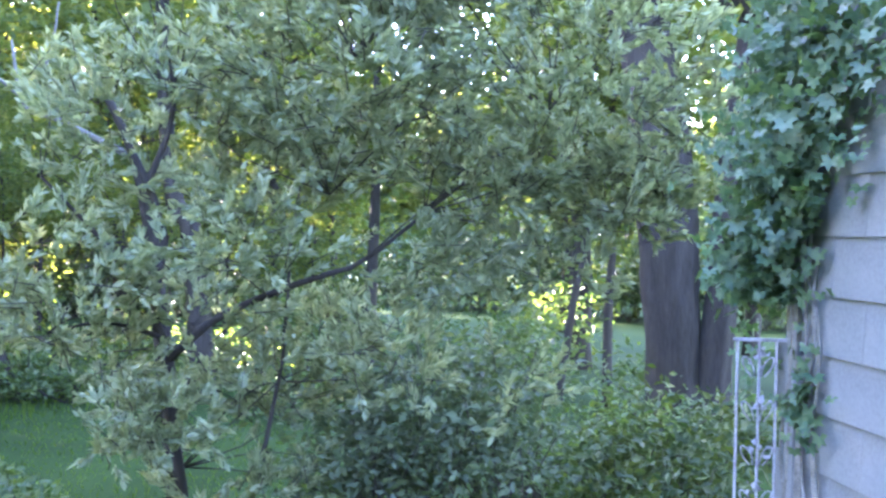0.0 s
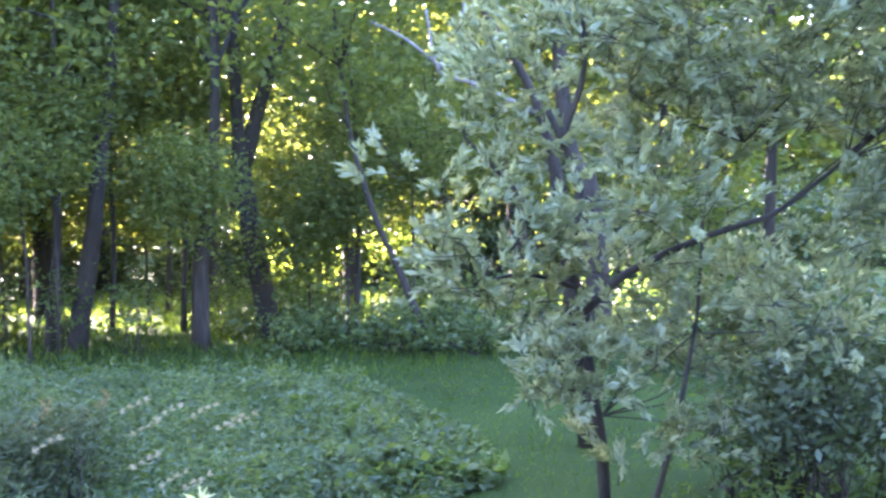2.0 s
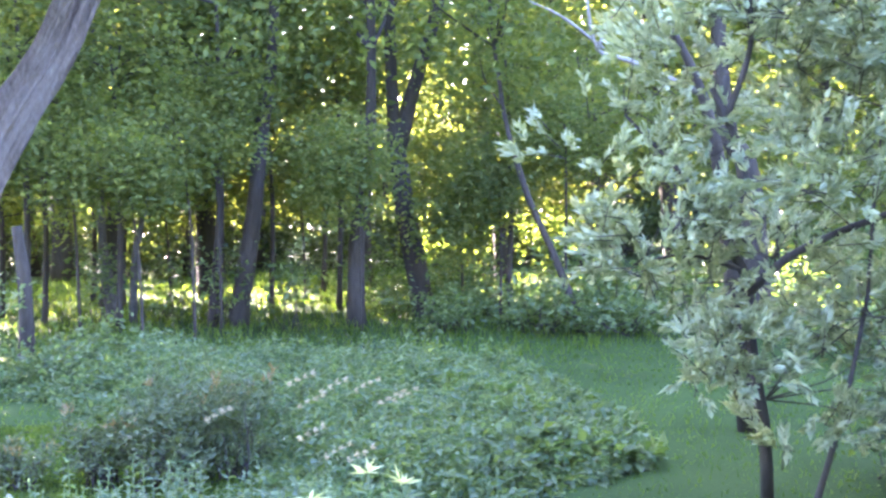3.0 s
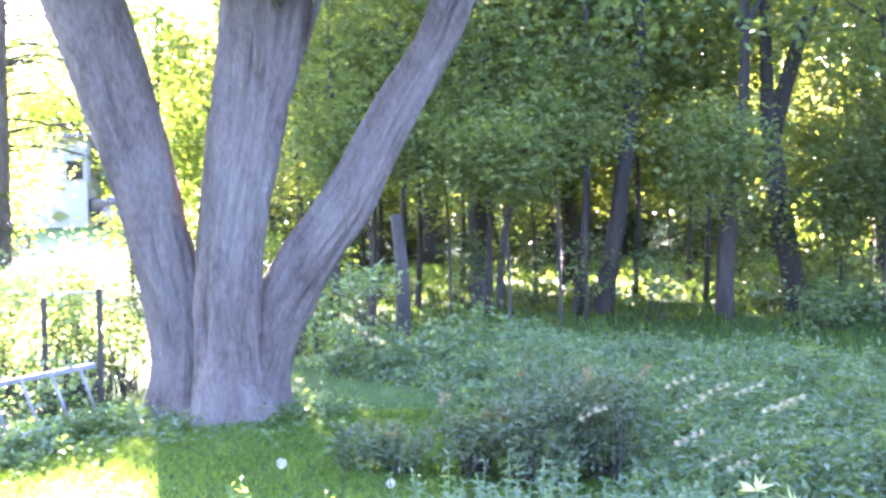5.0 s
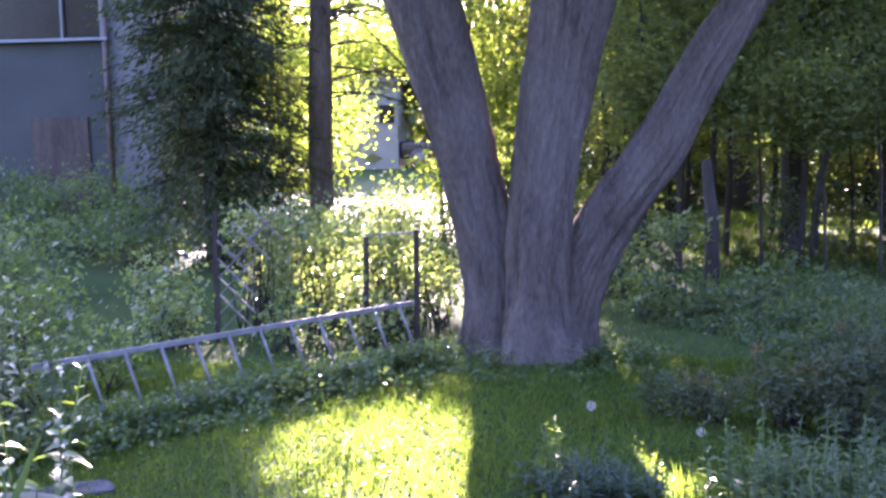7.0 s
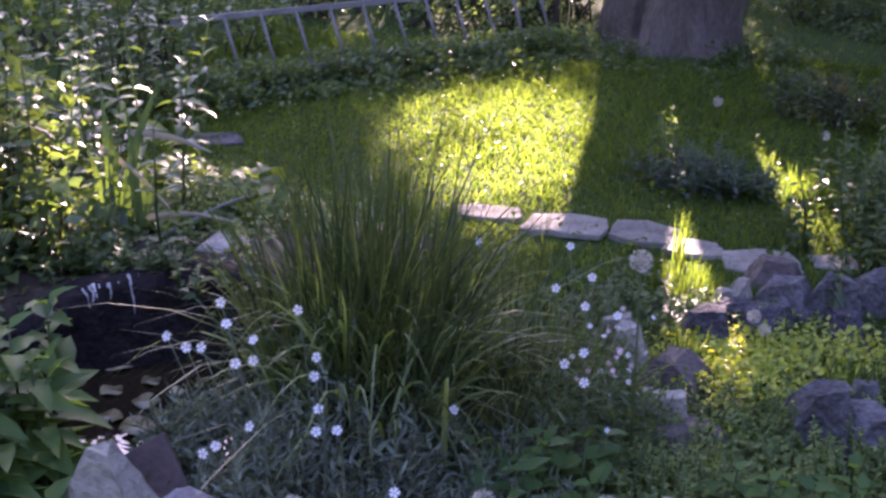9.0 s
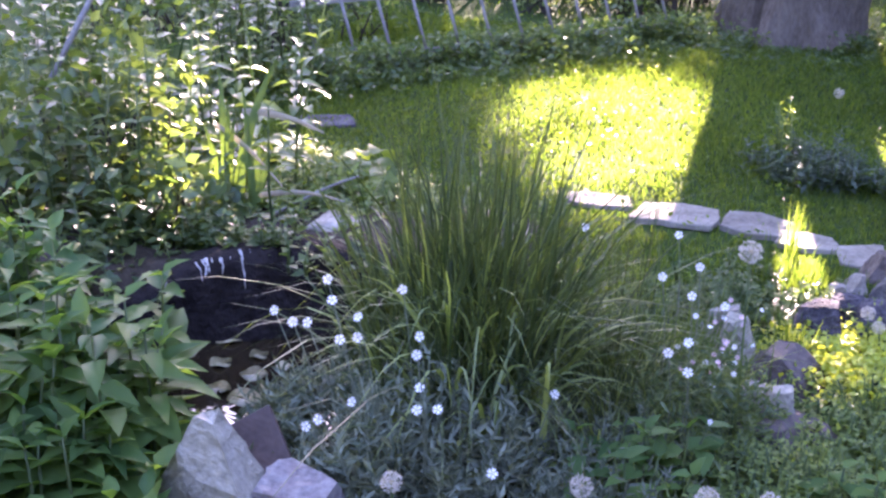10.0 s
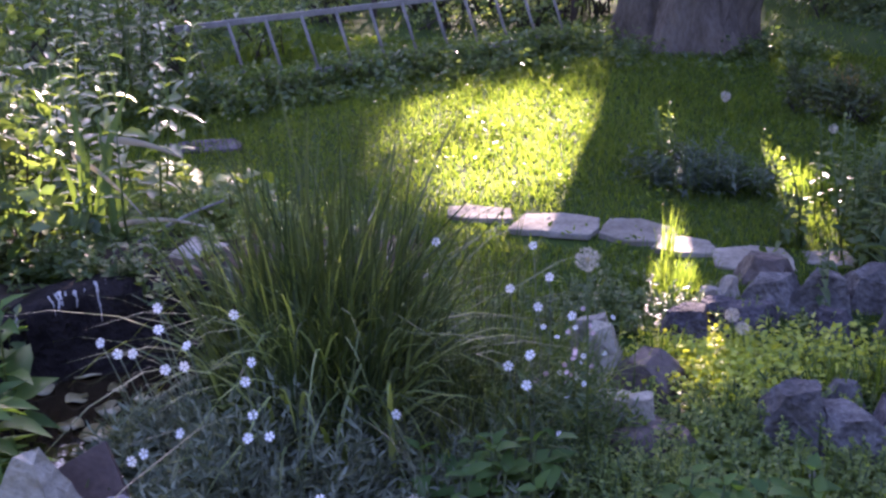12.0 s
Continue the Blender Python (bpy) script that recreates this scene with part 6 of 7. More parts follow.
clump("fine_sedge", (-0.5, 3.38, -0.02), 0.17, 900, (0.3, 0.64), 0.0055, (0.4, 1.5), M_SEDGE, "fine arching grass beside the sedge clump", out=0.5, levels=6)
clump("fine_sedge", (-0.45, 3.28, -0.02), 0.17, 240, (0.3, 0.6), 0.006, (0.6, 1.6), M_SEDGE_PALE, "pale fine arching grass beside the sedge clump", out=0.5, levels=6)
clump("fine_grass", (-0.38, 3.75, 0.0), 0.26, 900, (0.12, 0.34), 0.004, (0.2, 1.2), M_GRASS, "fine tangled grass between sedge and stones", out=0.5)
clump("fine_grass", (-0.35, 3.2, 0.0), 0.22, 700, (0.08, 0.26), 0.004, (0.2, 1.2), M_WEED, "fine tangled grass round the soapwort", out=0.5)
clump("reed_stem", (-0.62, 4.1, 0.0), 0.16, 40, (0.4, 0.62), 0.006, (0.0, 0.3), M_SEDGE, "upright thin reed stems before the flagstones", out=0.15)


def iris(x, y, z, fans):
    """Flat sword leaves in a fan: each (side, forth, height, width)."""
    t = thing("iris_plant", (x, y, 0), "sword-shaped bright green iris leaves on the bank", "iris", "iris plants")
    for dx, dy, h, w in fans:
        v = []
        for u in np.linspace(0, 1, 8):
            c = np.array([x + dx * (0.2 + u * u), y + dy * u, z + h * u * (1 - 0.06 * u)])
            k = w * 0.5 * min(1, 1.15 * (1 - u) ** 0.6) * (0.7 + 0.6 * min(u, 0.5))
            v += [c - (k, 0.25 * k, 0), c - (0, 0.006, 0), c + (k, 0.25 * k, 0)]
        k = np.arange(7)[:, None] * 3
        part("leaf", (np.array(v), [np.concatenate([k + [0, 1, 4, 3], k + [1, 2, 5, 4]])]), M_IRIS, t)


iris(-2.19, 4.05, 0.2, ((0.02, 0.0, 0.55, 0.045), (0.18, 0.08, 0.75, 0.055), (-0.03, 0.05, 0.68, 0.045), (-0.06, -0.03, 0.45, 0.04), (0.06, -0.04, 0.5, 0.04)))
iris(-2.1, 4.1, 0.2, ((0.03, 0.02, 0.4, 0.035), (0.0, -0.02, 0.48, 0.035), (0.07, 0.03, 0.34, 0.035), (-0.02, 0.0, 0.6, 0.04)))
clump("grass_tuft", (0.0, 5.05, 0.0), 0.04, 34, (0.12, 0.3), 0.005, (0.1, 0.4), M_GRASS, "tall sunlit grass tuft behind the flagstones", out=0.3)
clump("grass_tuft", (0.06, 4.7, 0.0), 0.14, 420, (0.05, 0.13), 0.005, (0.1, 0.5), M_GRASS, "sunlit grass tuft beside the stones", out=0.4)
clump("grass_tuft", (0.6, 6.15, 0.0), 0.14, 260, (0.06, 0.16), 0.005, (0.1, 0.4), M_GRASS, "sunlit grass tuft on the lawn", out=0.3)
clump("grass_tuft", (0.05, 4.0, 0.02), 0.04, 40, (0.12, 0.22), 0.006, (0.1, 0.3), M_GRASS, "small grass tuft between pond stones", out=0.5)
clump("grass_tuft", (0.8, 3.95, 0.0), 0.08, 60, (0.12, 0.24), 0.006, (0.1, 0.3), M_GRASS, "small grass tuft in the rockery", out=0.4)


for x, y, n, mat in ((0.55, 3.2, 70, 0), (0.15, 3.25, 60, 1), (0.95, 3.5, 80, 0), (0.3, 3.62, 60, 1), (0.75, 3.1, 60, 1), (-0.05, 2.85, 50, 0), (0.62, 3.9, 60, 0), (0.95, 4.0, 80, 1)):
    clump("grass_tuft", (x, y, 0.0), 0.07, n, (0.08, 0.24), 0.005, (0.2, 1.0), (M_GRASS, M_WEED)[mat], "small grass tuft in the rockery cover", out=0.5)


def leafy(name, spots, height, leaf, pairs, mat, label, category, wide=0.5, droop=0.1, group="", kind=""):
    """Upright stems with pairs of leaves, larger below."""
    spots = np.asarray(spots, float)
    t = thing(name, tuple(spots[0][:2]) + (0,), label, category, group, kind)
    n = len(spots)
    h = rng.uniform(*height, (n, 1))
    top = spots + np.concatenate([rng.normal(size=(n, 2)) * 0.09 * h, h], 1)
    part("stem", merge([tube(np.array([a, (a + b) / 2 + rng.normal(size=3) * 0.012, b]), np.array([0.006, 0.005, 0.003]), 4) for a, b in zip(spots, top)]), M_SHRUB, t, kind="stuff")
    shapes = []
    for i in range(pairs):
        u = 0.18 + 0.82 * i / (pairs - 1)
        p = spots + (top - spots) * u
        az = rng.uniform(0, np.pi, n) + (i % 2) * np.pi / 2
        for k in (0, np.pi):
            d = np.stack([np.cos(az + k), np.sin(az + k), np.full(n, 0.35 + 0.5 * (u > 0.9))], 1)
            shapes.append((full_leaves if leaf > 0.075 else leaves)(p, leaf * (1.15 - 0.6 * max(0, u - 0.5) / 0.5), wide, 0.75, d * 2.2, 0.16, 0.25, droop))
    part("foliage", merge(shapes), mat, t, soft=False, kind="stuff")
    return t


def spots(x, y, a, b, n, z=0.0):
    return np.stack([x + rng.normal(size=n) * a, y + rng.normal(size=n) * b, np.full(n, z)], 1)


leafy("tall_shrub", spots(-3.55, 6.9, 0.25, 0.25, 22), (0.6, 1.35), 0.085, 11, M_BUSH, "tall leafy shrub with sunlit leaves by the pond", "bush", 0.5)
leafy("bank_cover", spots(-2.0, 4.25, 0.22, 0.18, 150, 0.2), (0.04, 0.14), 0.06, 5, M_BRIGHT, "leafy weeds over the bank stones", "plant", 0.6)
leafy("bank_cover", spots(-2.15, 4.55, 0.3, 0.2, 60, 0.12), (0.08, 0.24), 0.1, 5, M_BRIGHT, "broad sunlit leaves over the bank behind the pond", "plant", 0.5)
leafy("bank_cover", spots(-1.62, 4.45, 0.2, 0.25, 130, 0.1), (0.05, 0.16), 0.05, 5, M_BRIGHT, "low weeds between bank and lawn", "plant", 0.5)
leafy("edge_plant", spots(-1.72, 2.6, 0.08, 0.05, 34), (0.06, 0.16), 0.06, 5, M_MINT, "small leafy plants at the water edge", "plant", 0.6)
leafy("mint_plant", spots(-1.8, 2.32, 0.11, 0.12, 46), (0.4, 0.68), 0.165, 8, M_MINT, "tall leafy green mint-like plants at the pond edge", "plant")
leafy("mint_plant", spots(-1.62, 2.06, 0.09, 0.07, 26), (0.3, 0.48), 0.15, 7, M_MINT, "leafy green plants beside the boulder", "plant")
leafy("mint_plant", spots(-2.2, 2.6, 0.13, 0.16, 46), (0.4, 0.7), 0.16, 8, M_MINT, "tall leafy plants overhanging the pond", "plant")
leafy("bank_shrub", spots(-2.65, 3.9, 0.25, 0.2, 50, 0.15), (0.25, 0.85), 0.085, 9, M_SHRUB, "leafy shrub with sun-flecked leaves on the bank", "bush", 0.55)
bush("bank_bush", [(-2.65, 4.0, 0.6, 0.36, 0.36), (-2.35, 3.8, 0.42, 0.26, 0.26), (-2.9, 3.7, 0.5, 0.3, 0.4)], 0.075, M_SHRUB, "dense leafy rose-like bush on the pond bank", "bush", 1.5, True, 24, wide=0.6, spread=0.1)
bush("bank_bush", [(-3.15, 4.6, 0.6, 0.45, 0.42), (-3.6, 5.3, 0.6, 0.5, 0.5)], 0.065, M_BUSH, "broad leafy bush with sunlit leaves by the pond", "bush", 1.4, True, 24, wide=0.6, spread=0.12)
leafy("bank_shrub", spots(-3.1, 4.6, 0.34, 0.28, 40, 0.1), (0.4, 1.0), 0.1, 9, M_BUSH, "tall sunlit leafy shrub beside the bank", "bush", 0.55)
leafy("bank_cover", spots(-2.5, 3.5, 0.16, 0.12, 120, 0.1), (0.08, 0.22), 0.07, 5, M_SHRUB, "leafy cover over the earth beside the liner", "plant", 0.7)
leafy("bank_cover", spots(-2.15, 3.72, 0.25, 0.06, 90, 0.24), (0.06, 0.16), 0.05, 5, M_SHRUB, "low leafy cover along the liner lip", "plant", 0.7)
leafy("strawberry_patch", spots(-0.2, 2.9, 0.2, 0.16, 380), (0.03, 0.15), 0.032, 7, M_COVER, "low green leafy plants in the garden bed", "plant", 0.65)
leafy("strawberry_patch", spots(0.38, 3.02, 0.34, 0.18, 560), (0.03, 0.13), 0.03, 7, M_COVER, "low green leafy ground cover in the rockery", "plant", 0.65)
leafy("rockery_cover", spots(0.32, 3.5, 0.2, 0.14, 240), (0.02, 0.09), 0.03, 6, M_COVER, "low green cover in front of the sedum", "plant", 0.6)
leafy("rockery_cover", spots(0.75, 4.05, 0.3, 0.16, 380), (0.02, 0.09), 0.028, 6, M_COVER, "low leafy ground cover between the stones", "plant", 0.6)
leafy("rockery_cover", spots(0.9, 3.25, 0.25, 0.18, 340), (0.04, 0.14), 0.034, 7, M_COVER, "leafy green plants in front of the rockery", "plant", 0.6)
leafy("rockery_cover", spots(-0.1, 4.35, 0.2, 0.14, 150), (0.03, 0.12), 0.04, 5, M_SHRUB, "low weeds behind the pond stones", "plant", 0.5)
leafy("fern_plant", spots(-0.12, 3.08, 0.12, 0.07, 60), (0.08, 0.18), 0.035, 9, M_COVER, "fine ferny green plant beside the dark stones", "plant", 0.35)
leafy("broad_leaf_plant", spots(0.42, 2.95, 0.12, 0.06, 10), (0.14, 0.22), 0.1, 4, M_MINT, "broad-leaved green plant in the rockery cover", "plant", 0.75)
leafy("broad_leaf_plant", spots(-0.34, 2.88, 0.08, 0.05, 12), (0.16, 0.26), 0.115, 4, M_MINT, "broad-leaved green plant in front of the sedge", "plant", 0.6)
leafy("blue_clump", spots(0.05, 6.1, 0.17, 0.12, 120), (0.06, 0.2), 0.06, 7, M_BLUE, "low blue-grey leafy clump on the lawn", "plant", 0.3)
leafy("lawn_weed", spots(-0.12, 6.1, 0.02, 0.02, 5), (0.25, 0.4), 0.06, 6, M_BRIGHT, "tall single weed beside the blue-grey clump", "plant", 0.4)
leafy("lawn_shrub", spots(0.98, 5.45, 0.16, 0.2, 80), (0.25, 0.5), 0.06, 9, M_SHRUB, "dark leafy plants beside the rockery", "plant", 0.5)
leafy("shade_plants", spots(1.5, 5.2, 0.35, 0.5, 160), (0.2, 0.5), 0.08, 8, M_WEED, "shaded leafy plants at the weed bed's end", "plant", 0.4)


def hosta(x, y, z, n, size, label):
    t = thing("hosta_plant", (x, y, 0), label, "plant")
    for i in range(n):
        az, s = i * 2.4 + rng.normal() * 0.2, size * rng.uniform(0.7, 1.15)
        d, e = np.array([math.cos(az), math.sin(az), 0]), np.array([-math.sin(az), math.cos(az), 0])
        v = []
        for u in np.linspace(0, 1, 7):
            w = s * 0.34 * math.sin(math.pi * min(1, u * 0.92 + 0.05)) ** 0.8
            c = np.array([x, y, z]) + d * s * (0.25 + u * 0.8) + (0, 0, s * (0.55 + 0.5 * u - 1.0 * u * u))
            v += [c - e * w + (0, 0, 0.25 * w), c, c + e * w + (0, 0, 0.25 * w)]
        k = np.arange(6)[:, None] * 3
        part("leaf", (np.array(v), [np.concatenate([k + [0, 1, 4, 3], k + [1, 2, 5, 4]])]), M_BRIGHT, t)
    return t


hosta(-2.42, 5.15, 0.06, 14, 0.19, "broad-leaved hosta catching the sun on the bank")
hosta(-2.05, 5.2, 0.04, 16, 0.18, "sunlit hosta with broad pale leaves")
hosta(-2.25, 4.8, 0.16, 14, 0.16, "hosta with broad leaves among the bank stones")
hosta(-1.9, 4.75, 0.1, 10, 0.18, "small hosta beside the flat stone")
hosta(-2.4, 4.45, 0.2, 9, 0.16, "small hosta behind the iris leaves")
stick = part("dry_stick", tube(curve_pts([(-1.98, 4.05, 0.27), (-1.84, 4.2, 0.34), (-1.72, 4.3, 0.38)], 8), np.linspace(0.008, 0.005, 8), 7, 0.2), M_PALEBARK)
tagged(stick, "dry pale stick lying over the bank plants", "stick")
for a, b, w in (((-2.13, 4.1, 0.66), (-1.8, 4.14, 0.6), 0.035), ((-2.24, 4.08, 0.6), (-1.93, 4.02, 0.4), 0.035), ((-2.02, 4.0, 0.36), (-1.7, 4.1, 0.34), 0.025)):
    a, b = np.array(a), np.array(b)
    v = []
    for u in np.linspace(0, 1, 10):
        c, k = a + (b - a) * u + (0, 0, 0.025 * math.sin(math.pi * u)), w * 0.5 * (1 - 0.75 * u**2)
        v += [c + (0, -0.2 * k, k), c + (0, -0.006, 0), c + (0, 0.2 * k, -k)]
    k = np.arange(9)[:, None] * 3
    st = part("dry_leaf", (np.array(v), [np.concatenate([k + [0, 1, 4, 3], k + [1, 2, 5, 4]])]), M_DRYLEAF)
    tagged(st, "dry straw-pale iris leaf bent over the bank", "leaf", "dry leaves")
pole = part("garden_pole", tube(np.array([(-3.35, 3.75, -0.1), (-2.95, 4.04, 0.75), (-2.55, 4.33, 1.6)]), np.array([0.012] * 3), 10), M_ALU)
tagged(pole, "slanting grey metal pole among the shrubs", "pole")

# sedum carpet
q = spots(0.25, 3.98, 0.13, 0.13, 2600)
q2 = spots(0.6, 4.15, 0.2, 0.1, 900)
qq = np.concatenate([q, q2])
qq[:, 2] = rng.uniform(0.02, 0.085, len(qq))
tagged(part("sedum_carpet", leaves(qq, 0.026, 0.7, 0.6, vary=0.4), M_LIME, None, soft=False), "low yellow-green sedum carpet between stones", "sedum", kind="stuff")

# felted campion with white flowers
camp = thing("campion_plant", (-0.85, 2.8, 0), "silver-grey felted campion with small white flowers", "flower")


def shoots(n, cx, cy, ax, ay, tall, seed):
    """Leafy shoots of a loose mound: feet, tips, kept where the mound is not open."""
    a, r = rng.uniform(0, 2 * np.pi, n), np.sqrt(rng.uniform(0, 1, n))
    x, y = cx + ax * r * np.cos(a), cy + ay * r * np.sin(a)
    k = np.array([noise.noise((p * 4.5, q * 4.5, seed)) for p, q in zip(x, y)])
    h = (0.07 + tall * (1 - r**2) * rng.uniform(0.55, 1.1, n)) * (0.85 + 0.75 * k)
    ok = (k > -0.33) & (h > 0.05)
    x, y, h, a, r = x[ok], y[ok], h[ok], a[ok], r[ok]
    lean = np.stack([np.cos(a) * r, np.sin(a) * r, 0 * a], 1) * 0.09 + rng.normal(size=(len(x), 3)) * (0.035, 0.035, 0)
    foot = np.stack([x, y, 0 * x + 0.01], 1)
    return foot, foot + lean + np.stack([0 * h, 0 * h, h], 1)


def lance_leaves(foot, tip, rows, size, wide):
    shapes = []
    n = len(foot)
    for i in range(rows):
        u = 0.3 + 0.7 * i / (rows - 1)
        az = rng.uniform(0, np.pi, n) + (i % 2) * np.pi / 2
        for k in (0, np.pi):
            d = np.stack([np.cos(az + k), np.sin(az + k), np.full(n, 0.15 + 0.9 * u**2)], 1)
            shapes.append(leaves(foot + (tip - foot) * u, size * (1.15 - 0.45 * u), wide, 0.4, d * 1.8, 0.12, 0.35))
    return shapes


f1, t1 = shoots(640, -0.98, 2.92, 0.52, 0.48, 0.24, 4.0)
f2, t2 = shoots(340, -0.52, 2.98, 0.36, 0.38, 0.16, 9.0)
f3, t3 = shoots(160, -0.85, 2.5, 0.45, 0.14, 0.07, 2.0)
part("felted_foliage", merge(lance_leaves(f1, t1, 8, 0.07, 0.2) + lance_leaves(f2, t2, 7, 0.05, 0.2) + lance_leaves(f3, t3, 6, 0.05, 0.22)), M_FELT, camp, soft=False, kind="stuff")
part("stem", merge([tube(np.array([a, (a + b_) / 2, b_]), np.array([0.003, 0.003, 0.002]), 4) for a, b_ in zip(np.concatenate([f1, f2, f3]), np.concatenate([t1, t2, t3]))]), M_FELT, camp, kind="stuff")
FLOWERS = [(-1.27, 2.94, 0.55), (-1.20, 2.81, 0.55), (-1.04, 2.95, 0.55), (-1.37, 2.79, 0.50), (-1.29, 2.74, 0.50), (-1.25, 2.75, 0.50), (-1.13, 2.83, 0.50), (-1.10, 2.75, 0.48),
           (-1.14, 2.72, 0.48), (-0.96, 2.87, 0.45), (-0.93, 2.76, 0.45), (-0.88, 2.64, 0.42), (-1.02, 2.51, 0.42), (-1.08, 2.43, 0.40), (-1.11, 2.42, 0.38), (-0.86, 2.56, 0.40),
           (-0.81, 2.58, 0.40), (-0.61, 2.40, 0.36), (-0.56, 2.85, 0.35)]
PINKS = [(-0.40, 3.77, 0.35), (-0.29, 3.90, 0.35), (-0.29, 3.69, 0.33), (-0.31, 3.31, 0.30), (-0.26, 3.40, 0.30), (-0.24, 3.24, 0.28), (-0.18, 3.71, 0.30), (-0.72, 4.01, 0.40), (-0.40, 4.18, 0.35)]


FLOWERS = [tuple(e + (0.945 if p[2] > 0.44 else 1.0) * (q - e) for q, e in zip(p, (0.01, 0.01, 1.955))) for p in FLOWERS]
PINKS = [tuple(e + 0.89 * (q - e) for q, e in zip(p, (0.01, 0.01, 1.955))) for p in PINKS]


def flower_shape(r):
    """Five notched petals round a small cup."""
    v, f = [], []
    for i in range(5):
        a = i * 2 * math.pi / 5
        for da, rr, z in ((0, 0.05, 0.0), (-0.52, 0.62, 0.12), (-0.34, 1.0, 0.1), (0, 0.78, 0.13), (0.34, 1.0, 0.1), (0.52, 0.62, 0.12)):
            v.append((r * rr * math.cos(a + da), r * rr * math.sin(a + da), r * z))
        k = 6 * i
        f += [(k, k + 1, k + 2), (k, k + 2, k + 3), (k, k + 3, k + 4), (k, k + 4, k + 5)]
    return np.array(v), [np.array(f)]


FLOWER = np_mesh("flower", *flower_shape(0.0155))
FLOWER.materials.append(M_PETAL)
BLOSSOM = [np_mesh("blossom", *flower_shape(0.009)), np_mesh("blossom", *flower_shape(0.0095))]
BLOSSOM[0].materials.append(M_PINK)
BLOSSOM[1].materials.append(M_PETAL)


def bloom(at, parent, base):
    at = Vector(at)
    foot = Vector((at.x * 0.75 + base[0] * 0.25, at.y * 0.75 + base[1] * 0.25, 0.1))
    part("flower_stem", tube(curve_pts([foot, (foot + at) / 2 + Vector((0.01, 0, 0.03)), at], 6), np.linspace(0.002, 0.0014, 6), 4), M_FELT, parent)
    ob = new("flower", FLOWER)
    ob.parent = parent
    ob.matrix_basis = Matrix.Translation(at - parent.location) @ pose(0, 0, 0, 58 + rng.normal() * 12, rng.normal() * 16) @ pose(0, 0, 0, 0, 0, rng.uniform(0, 360))


for at in FLOWERS:
    bloom(at, camp, (-0.85, 2.8))
pinks = thing("soapwort_plant", (-0.24, 3.25, 0), "loose pale pink and white flowering plant at the stones", "flower")
n = 260
part("fine_foliage", leaves(np.stack([-0.24 + rng.normal(size=n) * 0.08, 3.28 + rng.normal(size=n) * 0.16, rng.uniform(0.02, 0.34, n)], 1), 0.05, 0.2, 0.2, None, 0.1), M_WEED, pinks, soft=False, kind="stuff")
for at in PINKS:
    bloom(at, pinks, (-0.24, 3.25))
for i in range(30):
    at = Vector((-0.16 + rng.normal() * 0.05, 3.32 + rng.normal() * 0.1, rng.uniform(0.22, 0.46)))
    ob = new("blossom", BLOSSOM[i % 2])
    ob.parent = pinks
    ob.matrix_basis = Matrix.Translation(at - pinks.location) @ pose(0, 0, 0, 52 + rng.normal() * 22, rng.normal() * 22) @ pose(0, 0, 0, 0, 0, rng.uniform(0, 360))
f4, t4 = shoots(200, -0.22, 3.3, 0.17, 0.28, 0.3, 6.0)
part("foliage", merge(lance_leaves(f4, t4, 7, 0.05, 0.22)), M_WEED, pinks, soft=False, kind="stuff")

# dandelion clocks


def clock(x, y, z, r, label="pale dandelion seed clock on a bare stem"):
    t = thing("dandelion_clock", (x, y, 0), label, "dandelion", "dandelion clocks")
    part("flower_stem", tube(np.array([(x + 0.02, y + 0.02, -0.02), (x + 0.012, y, z * 0.5), (x, y, z)]), np.array([0.004, 0.0035, 0.003]), 6), M_SHRUB, t)
    part("seed_core", smooth(bm_mesh("core", lambda bm: bmesh.ops.create_icosphere(bm, subdivisions=2, radius=r * 0.22, matrix=Matrix.Translation((x, y, z))))), M_SEED, t)
    d = unit(rng.normal(size=(170, 3)))
    a = leaves(np.array([x, y, z]) + d * r * 0.2, r * 0.8, 0.03, 0.0, d * 50, 0.02, 0.05)
    b = leaves(np.repeat(np.array([x, y, z]) + d * r * 0.9, 3, 0), r * 0.3, 0.25, 0.0, np.repeat(d, 3, 0) * 0.6 + rng.normal(size=(510, 3)) * 0.6, 0.02, 0.2)
    part("seed_fluff", merge([a, b]), M_FLUFF, t, soft=False, kind="stuff")


for x, y, z, r in ((-0.1, 3.15, 0.725, 0.031), (-0.41, 2.51, 0.3, 0.028), (-0.11, 2.59, 0.28, 0.028), (0.04, 2.62, 0.28, 0.028), (-0.86, 2.37, 0.3, 0.026), (0.29, 4.12, 0.17, 0.024), (0.33, 4.08, 0.14, 0.022), (0.14, 7.44, 0.14, 0.03), (0.75, 6.9, 0.12, 0.025)):
    clock(x, y, z, r)

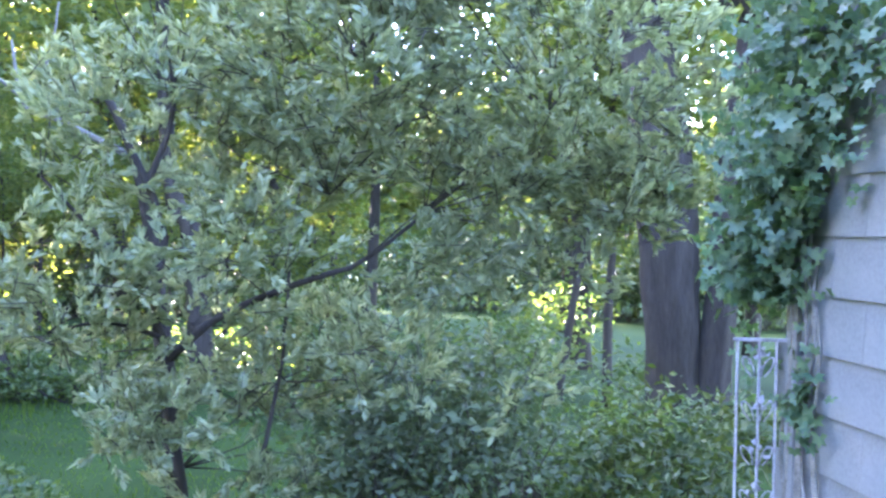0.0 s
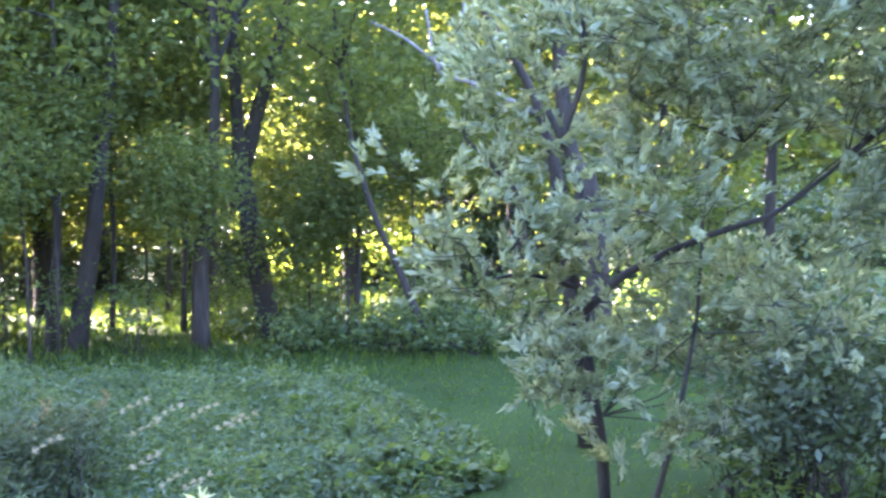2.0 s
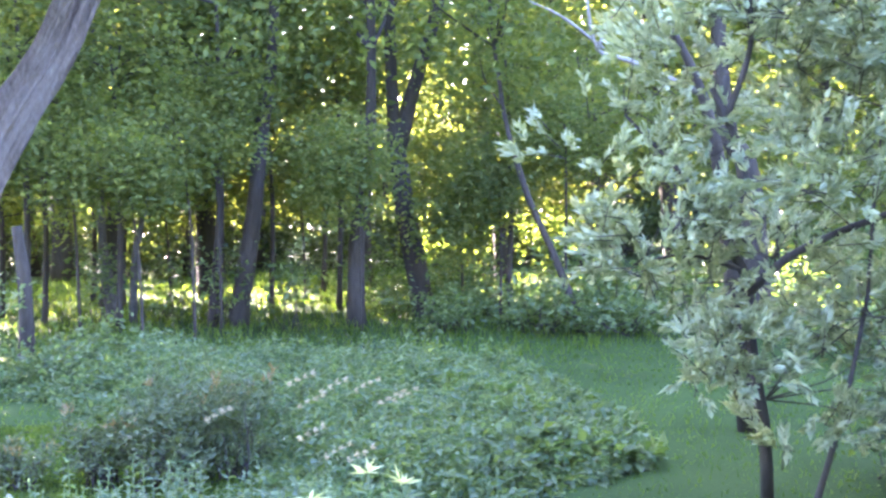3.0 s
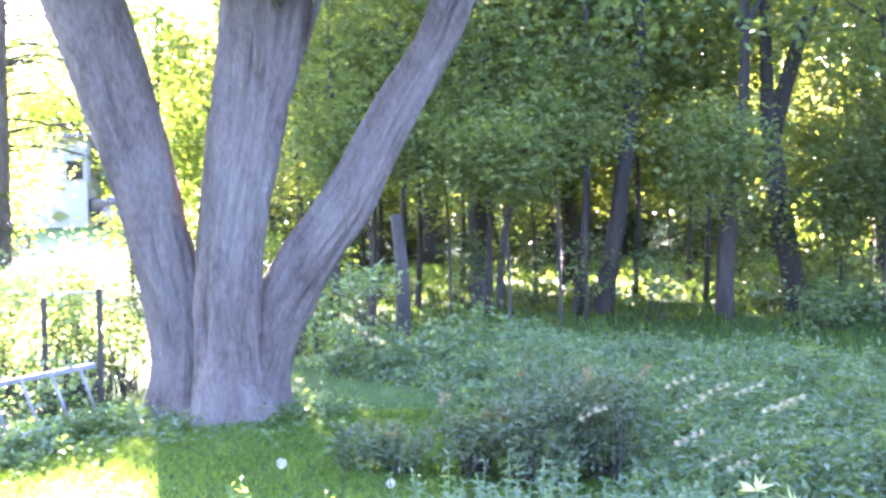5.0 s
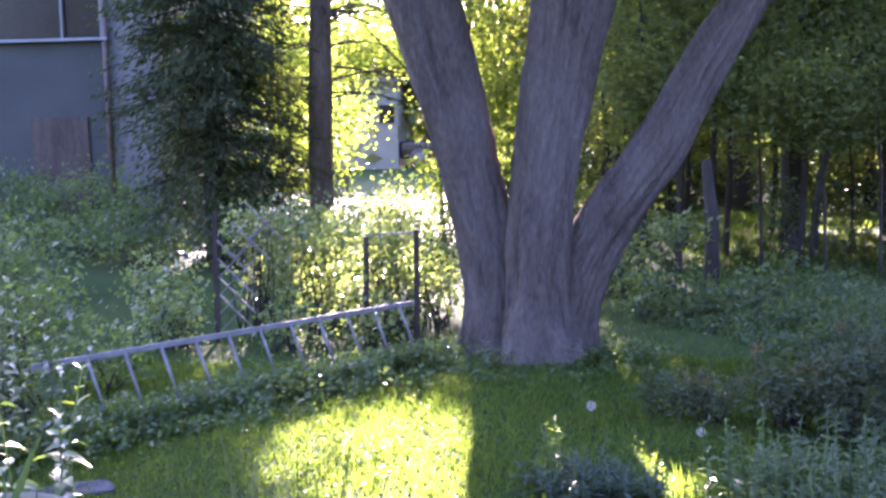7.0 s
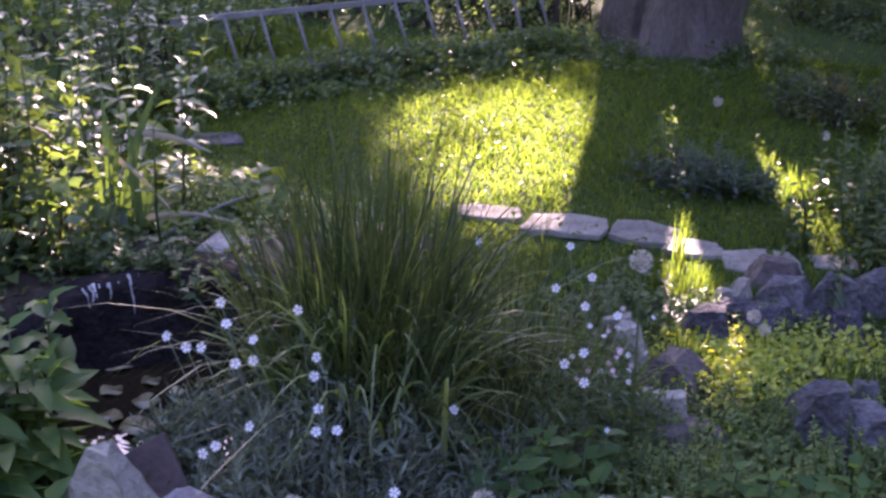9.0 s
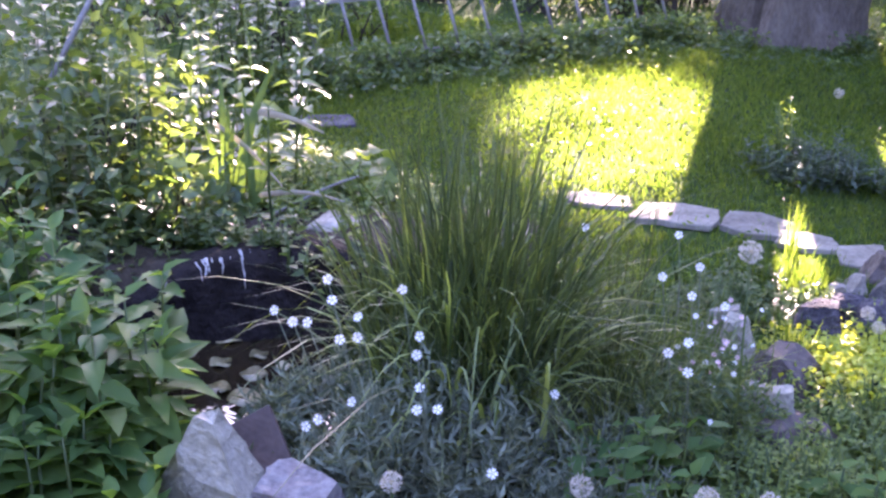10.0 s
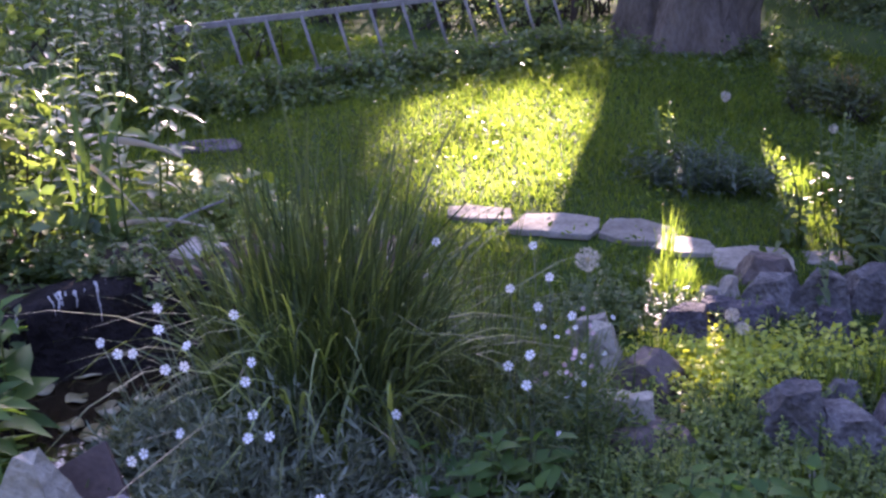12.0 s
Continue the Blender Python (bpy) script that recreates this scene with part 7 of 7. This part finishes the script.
# ---- seed heads and pale lilies in the weed bed ----
for i, (x, y, z) in enumerate(((2.13, 5.86, 0.71), (2.08, 5.87, 0.83), (2.24, 5.81, 0.79), (2.13, 5.86, 0.54), (2.26, 5.81, 0.44), (2.37, 5.76, 0.42), (2.53, 5.7, 0.72), (2.6, 6.2, 0.7), (2.75, 6.0, 0.66), (1.75, 6.3, 0.6))):
    t = thing("grass_seed_head", (x - 0.3, y, 0), "pale nodding grass seed head above the weeds", "grass", "grass seed heads")
    tip = np.array([x + 0.08, y - 0.05, z + 0.04])
    c = curve_pts([(x - 0.3, y + 0.05, 0), (x - 0.2, y + 0.02, z * 0.7), (x - 0.06, y, z - 0.04), tip], 12)
    part("stalk", tube(c, np.linspace(0.002, 0.001, 12), 4), M_WEED, t)
    p = np.repeat(c[8:], 16, 0) + rng.normal(size=(64, 3)) * 0.005
    part("plume", leaves(p, 0.027, 0.25, 0.2, np.tile(tip - c[8], (64, 1)) * 8, 0.05), M_SEED, t, soft=False, kind="stuff")
M_CREAM = leaf_mat("cream_lily_leaf", (0.4, 0.42, 0.14), (0.62, 0.6, 0.32), 0.4, 0.5, (1.2, 1.2, 0.8))
for x, y, z in ((1.89, 4.44, 0.68), (2.02, 4.38, 0.63), (1.66, 4.54, 0.56)):
    t = thing("lily_plant", (x, y, 0), "pale yellow-tipped lily shoot in the border", "lily", "lily shoots")
    part("stem", tube(np.array([(x, y, -0.02), (x + 0.01, y, z * 0.5), (x, y, z)]), np.array([0.006, 0.005, 0.004]), 6), M_SHRUB, t)
    zz = rng.uniform(0.1, z * 0.9, 90)
    part("foliage", leaves(np.stack([np.full(90, x), np.full(90, y), zz], 1), 0.09, 0.16, 0.4, np.concatenate([rng.normal(size=(90, 2)), np.full((90, 1), 0.5)], 1), 0.1), M_WEED, t, soft=False, kind="stuff")
    az = np.linspace(0, 4 * np.pi, 14)
    part("pale_rosette", leaves(np.tile((x, y, z), (14, 1)), 0.075, 0.2, 0.5, np.stack([np.cos(az), np.sin(az), np.full(14, 0.55)], 1) * 3, 0.1), M_CREAM, t, "cream-yellow star of young leaves", soft=False)
leafy("lily_leaves", spots(1.75, 4.75, 0.35, 0.22, 70), (0.25, 0.5), 0.11, 9, M_WEED, "massed lily leaves in the shaded border", "plant", 0.2)
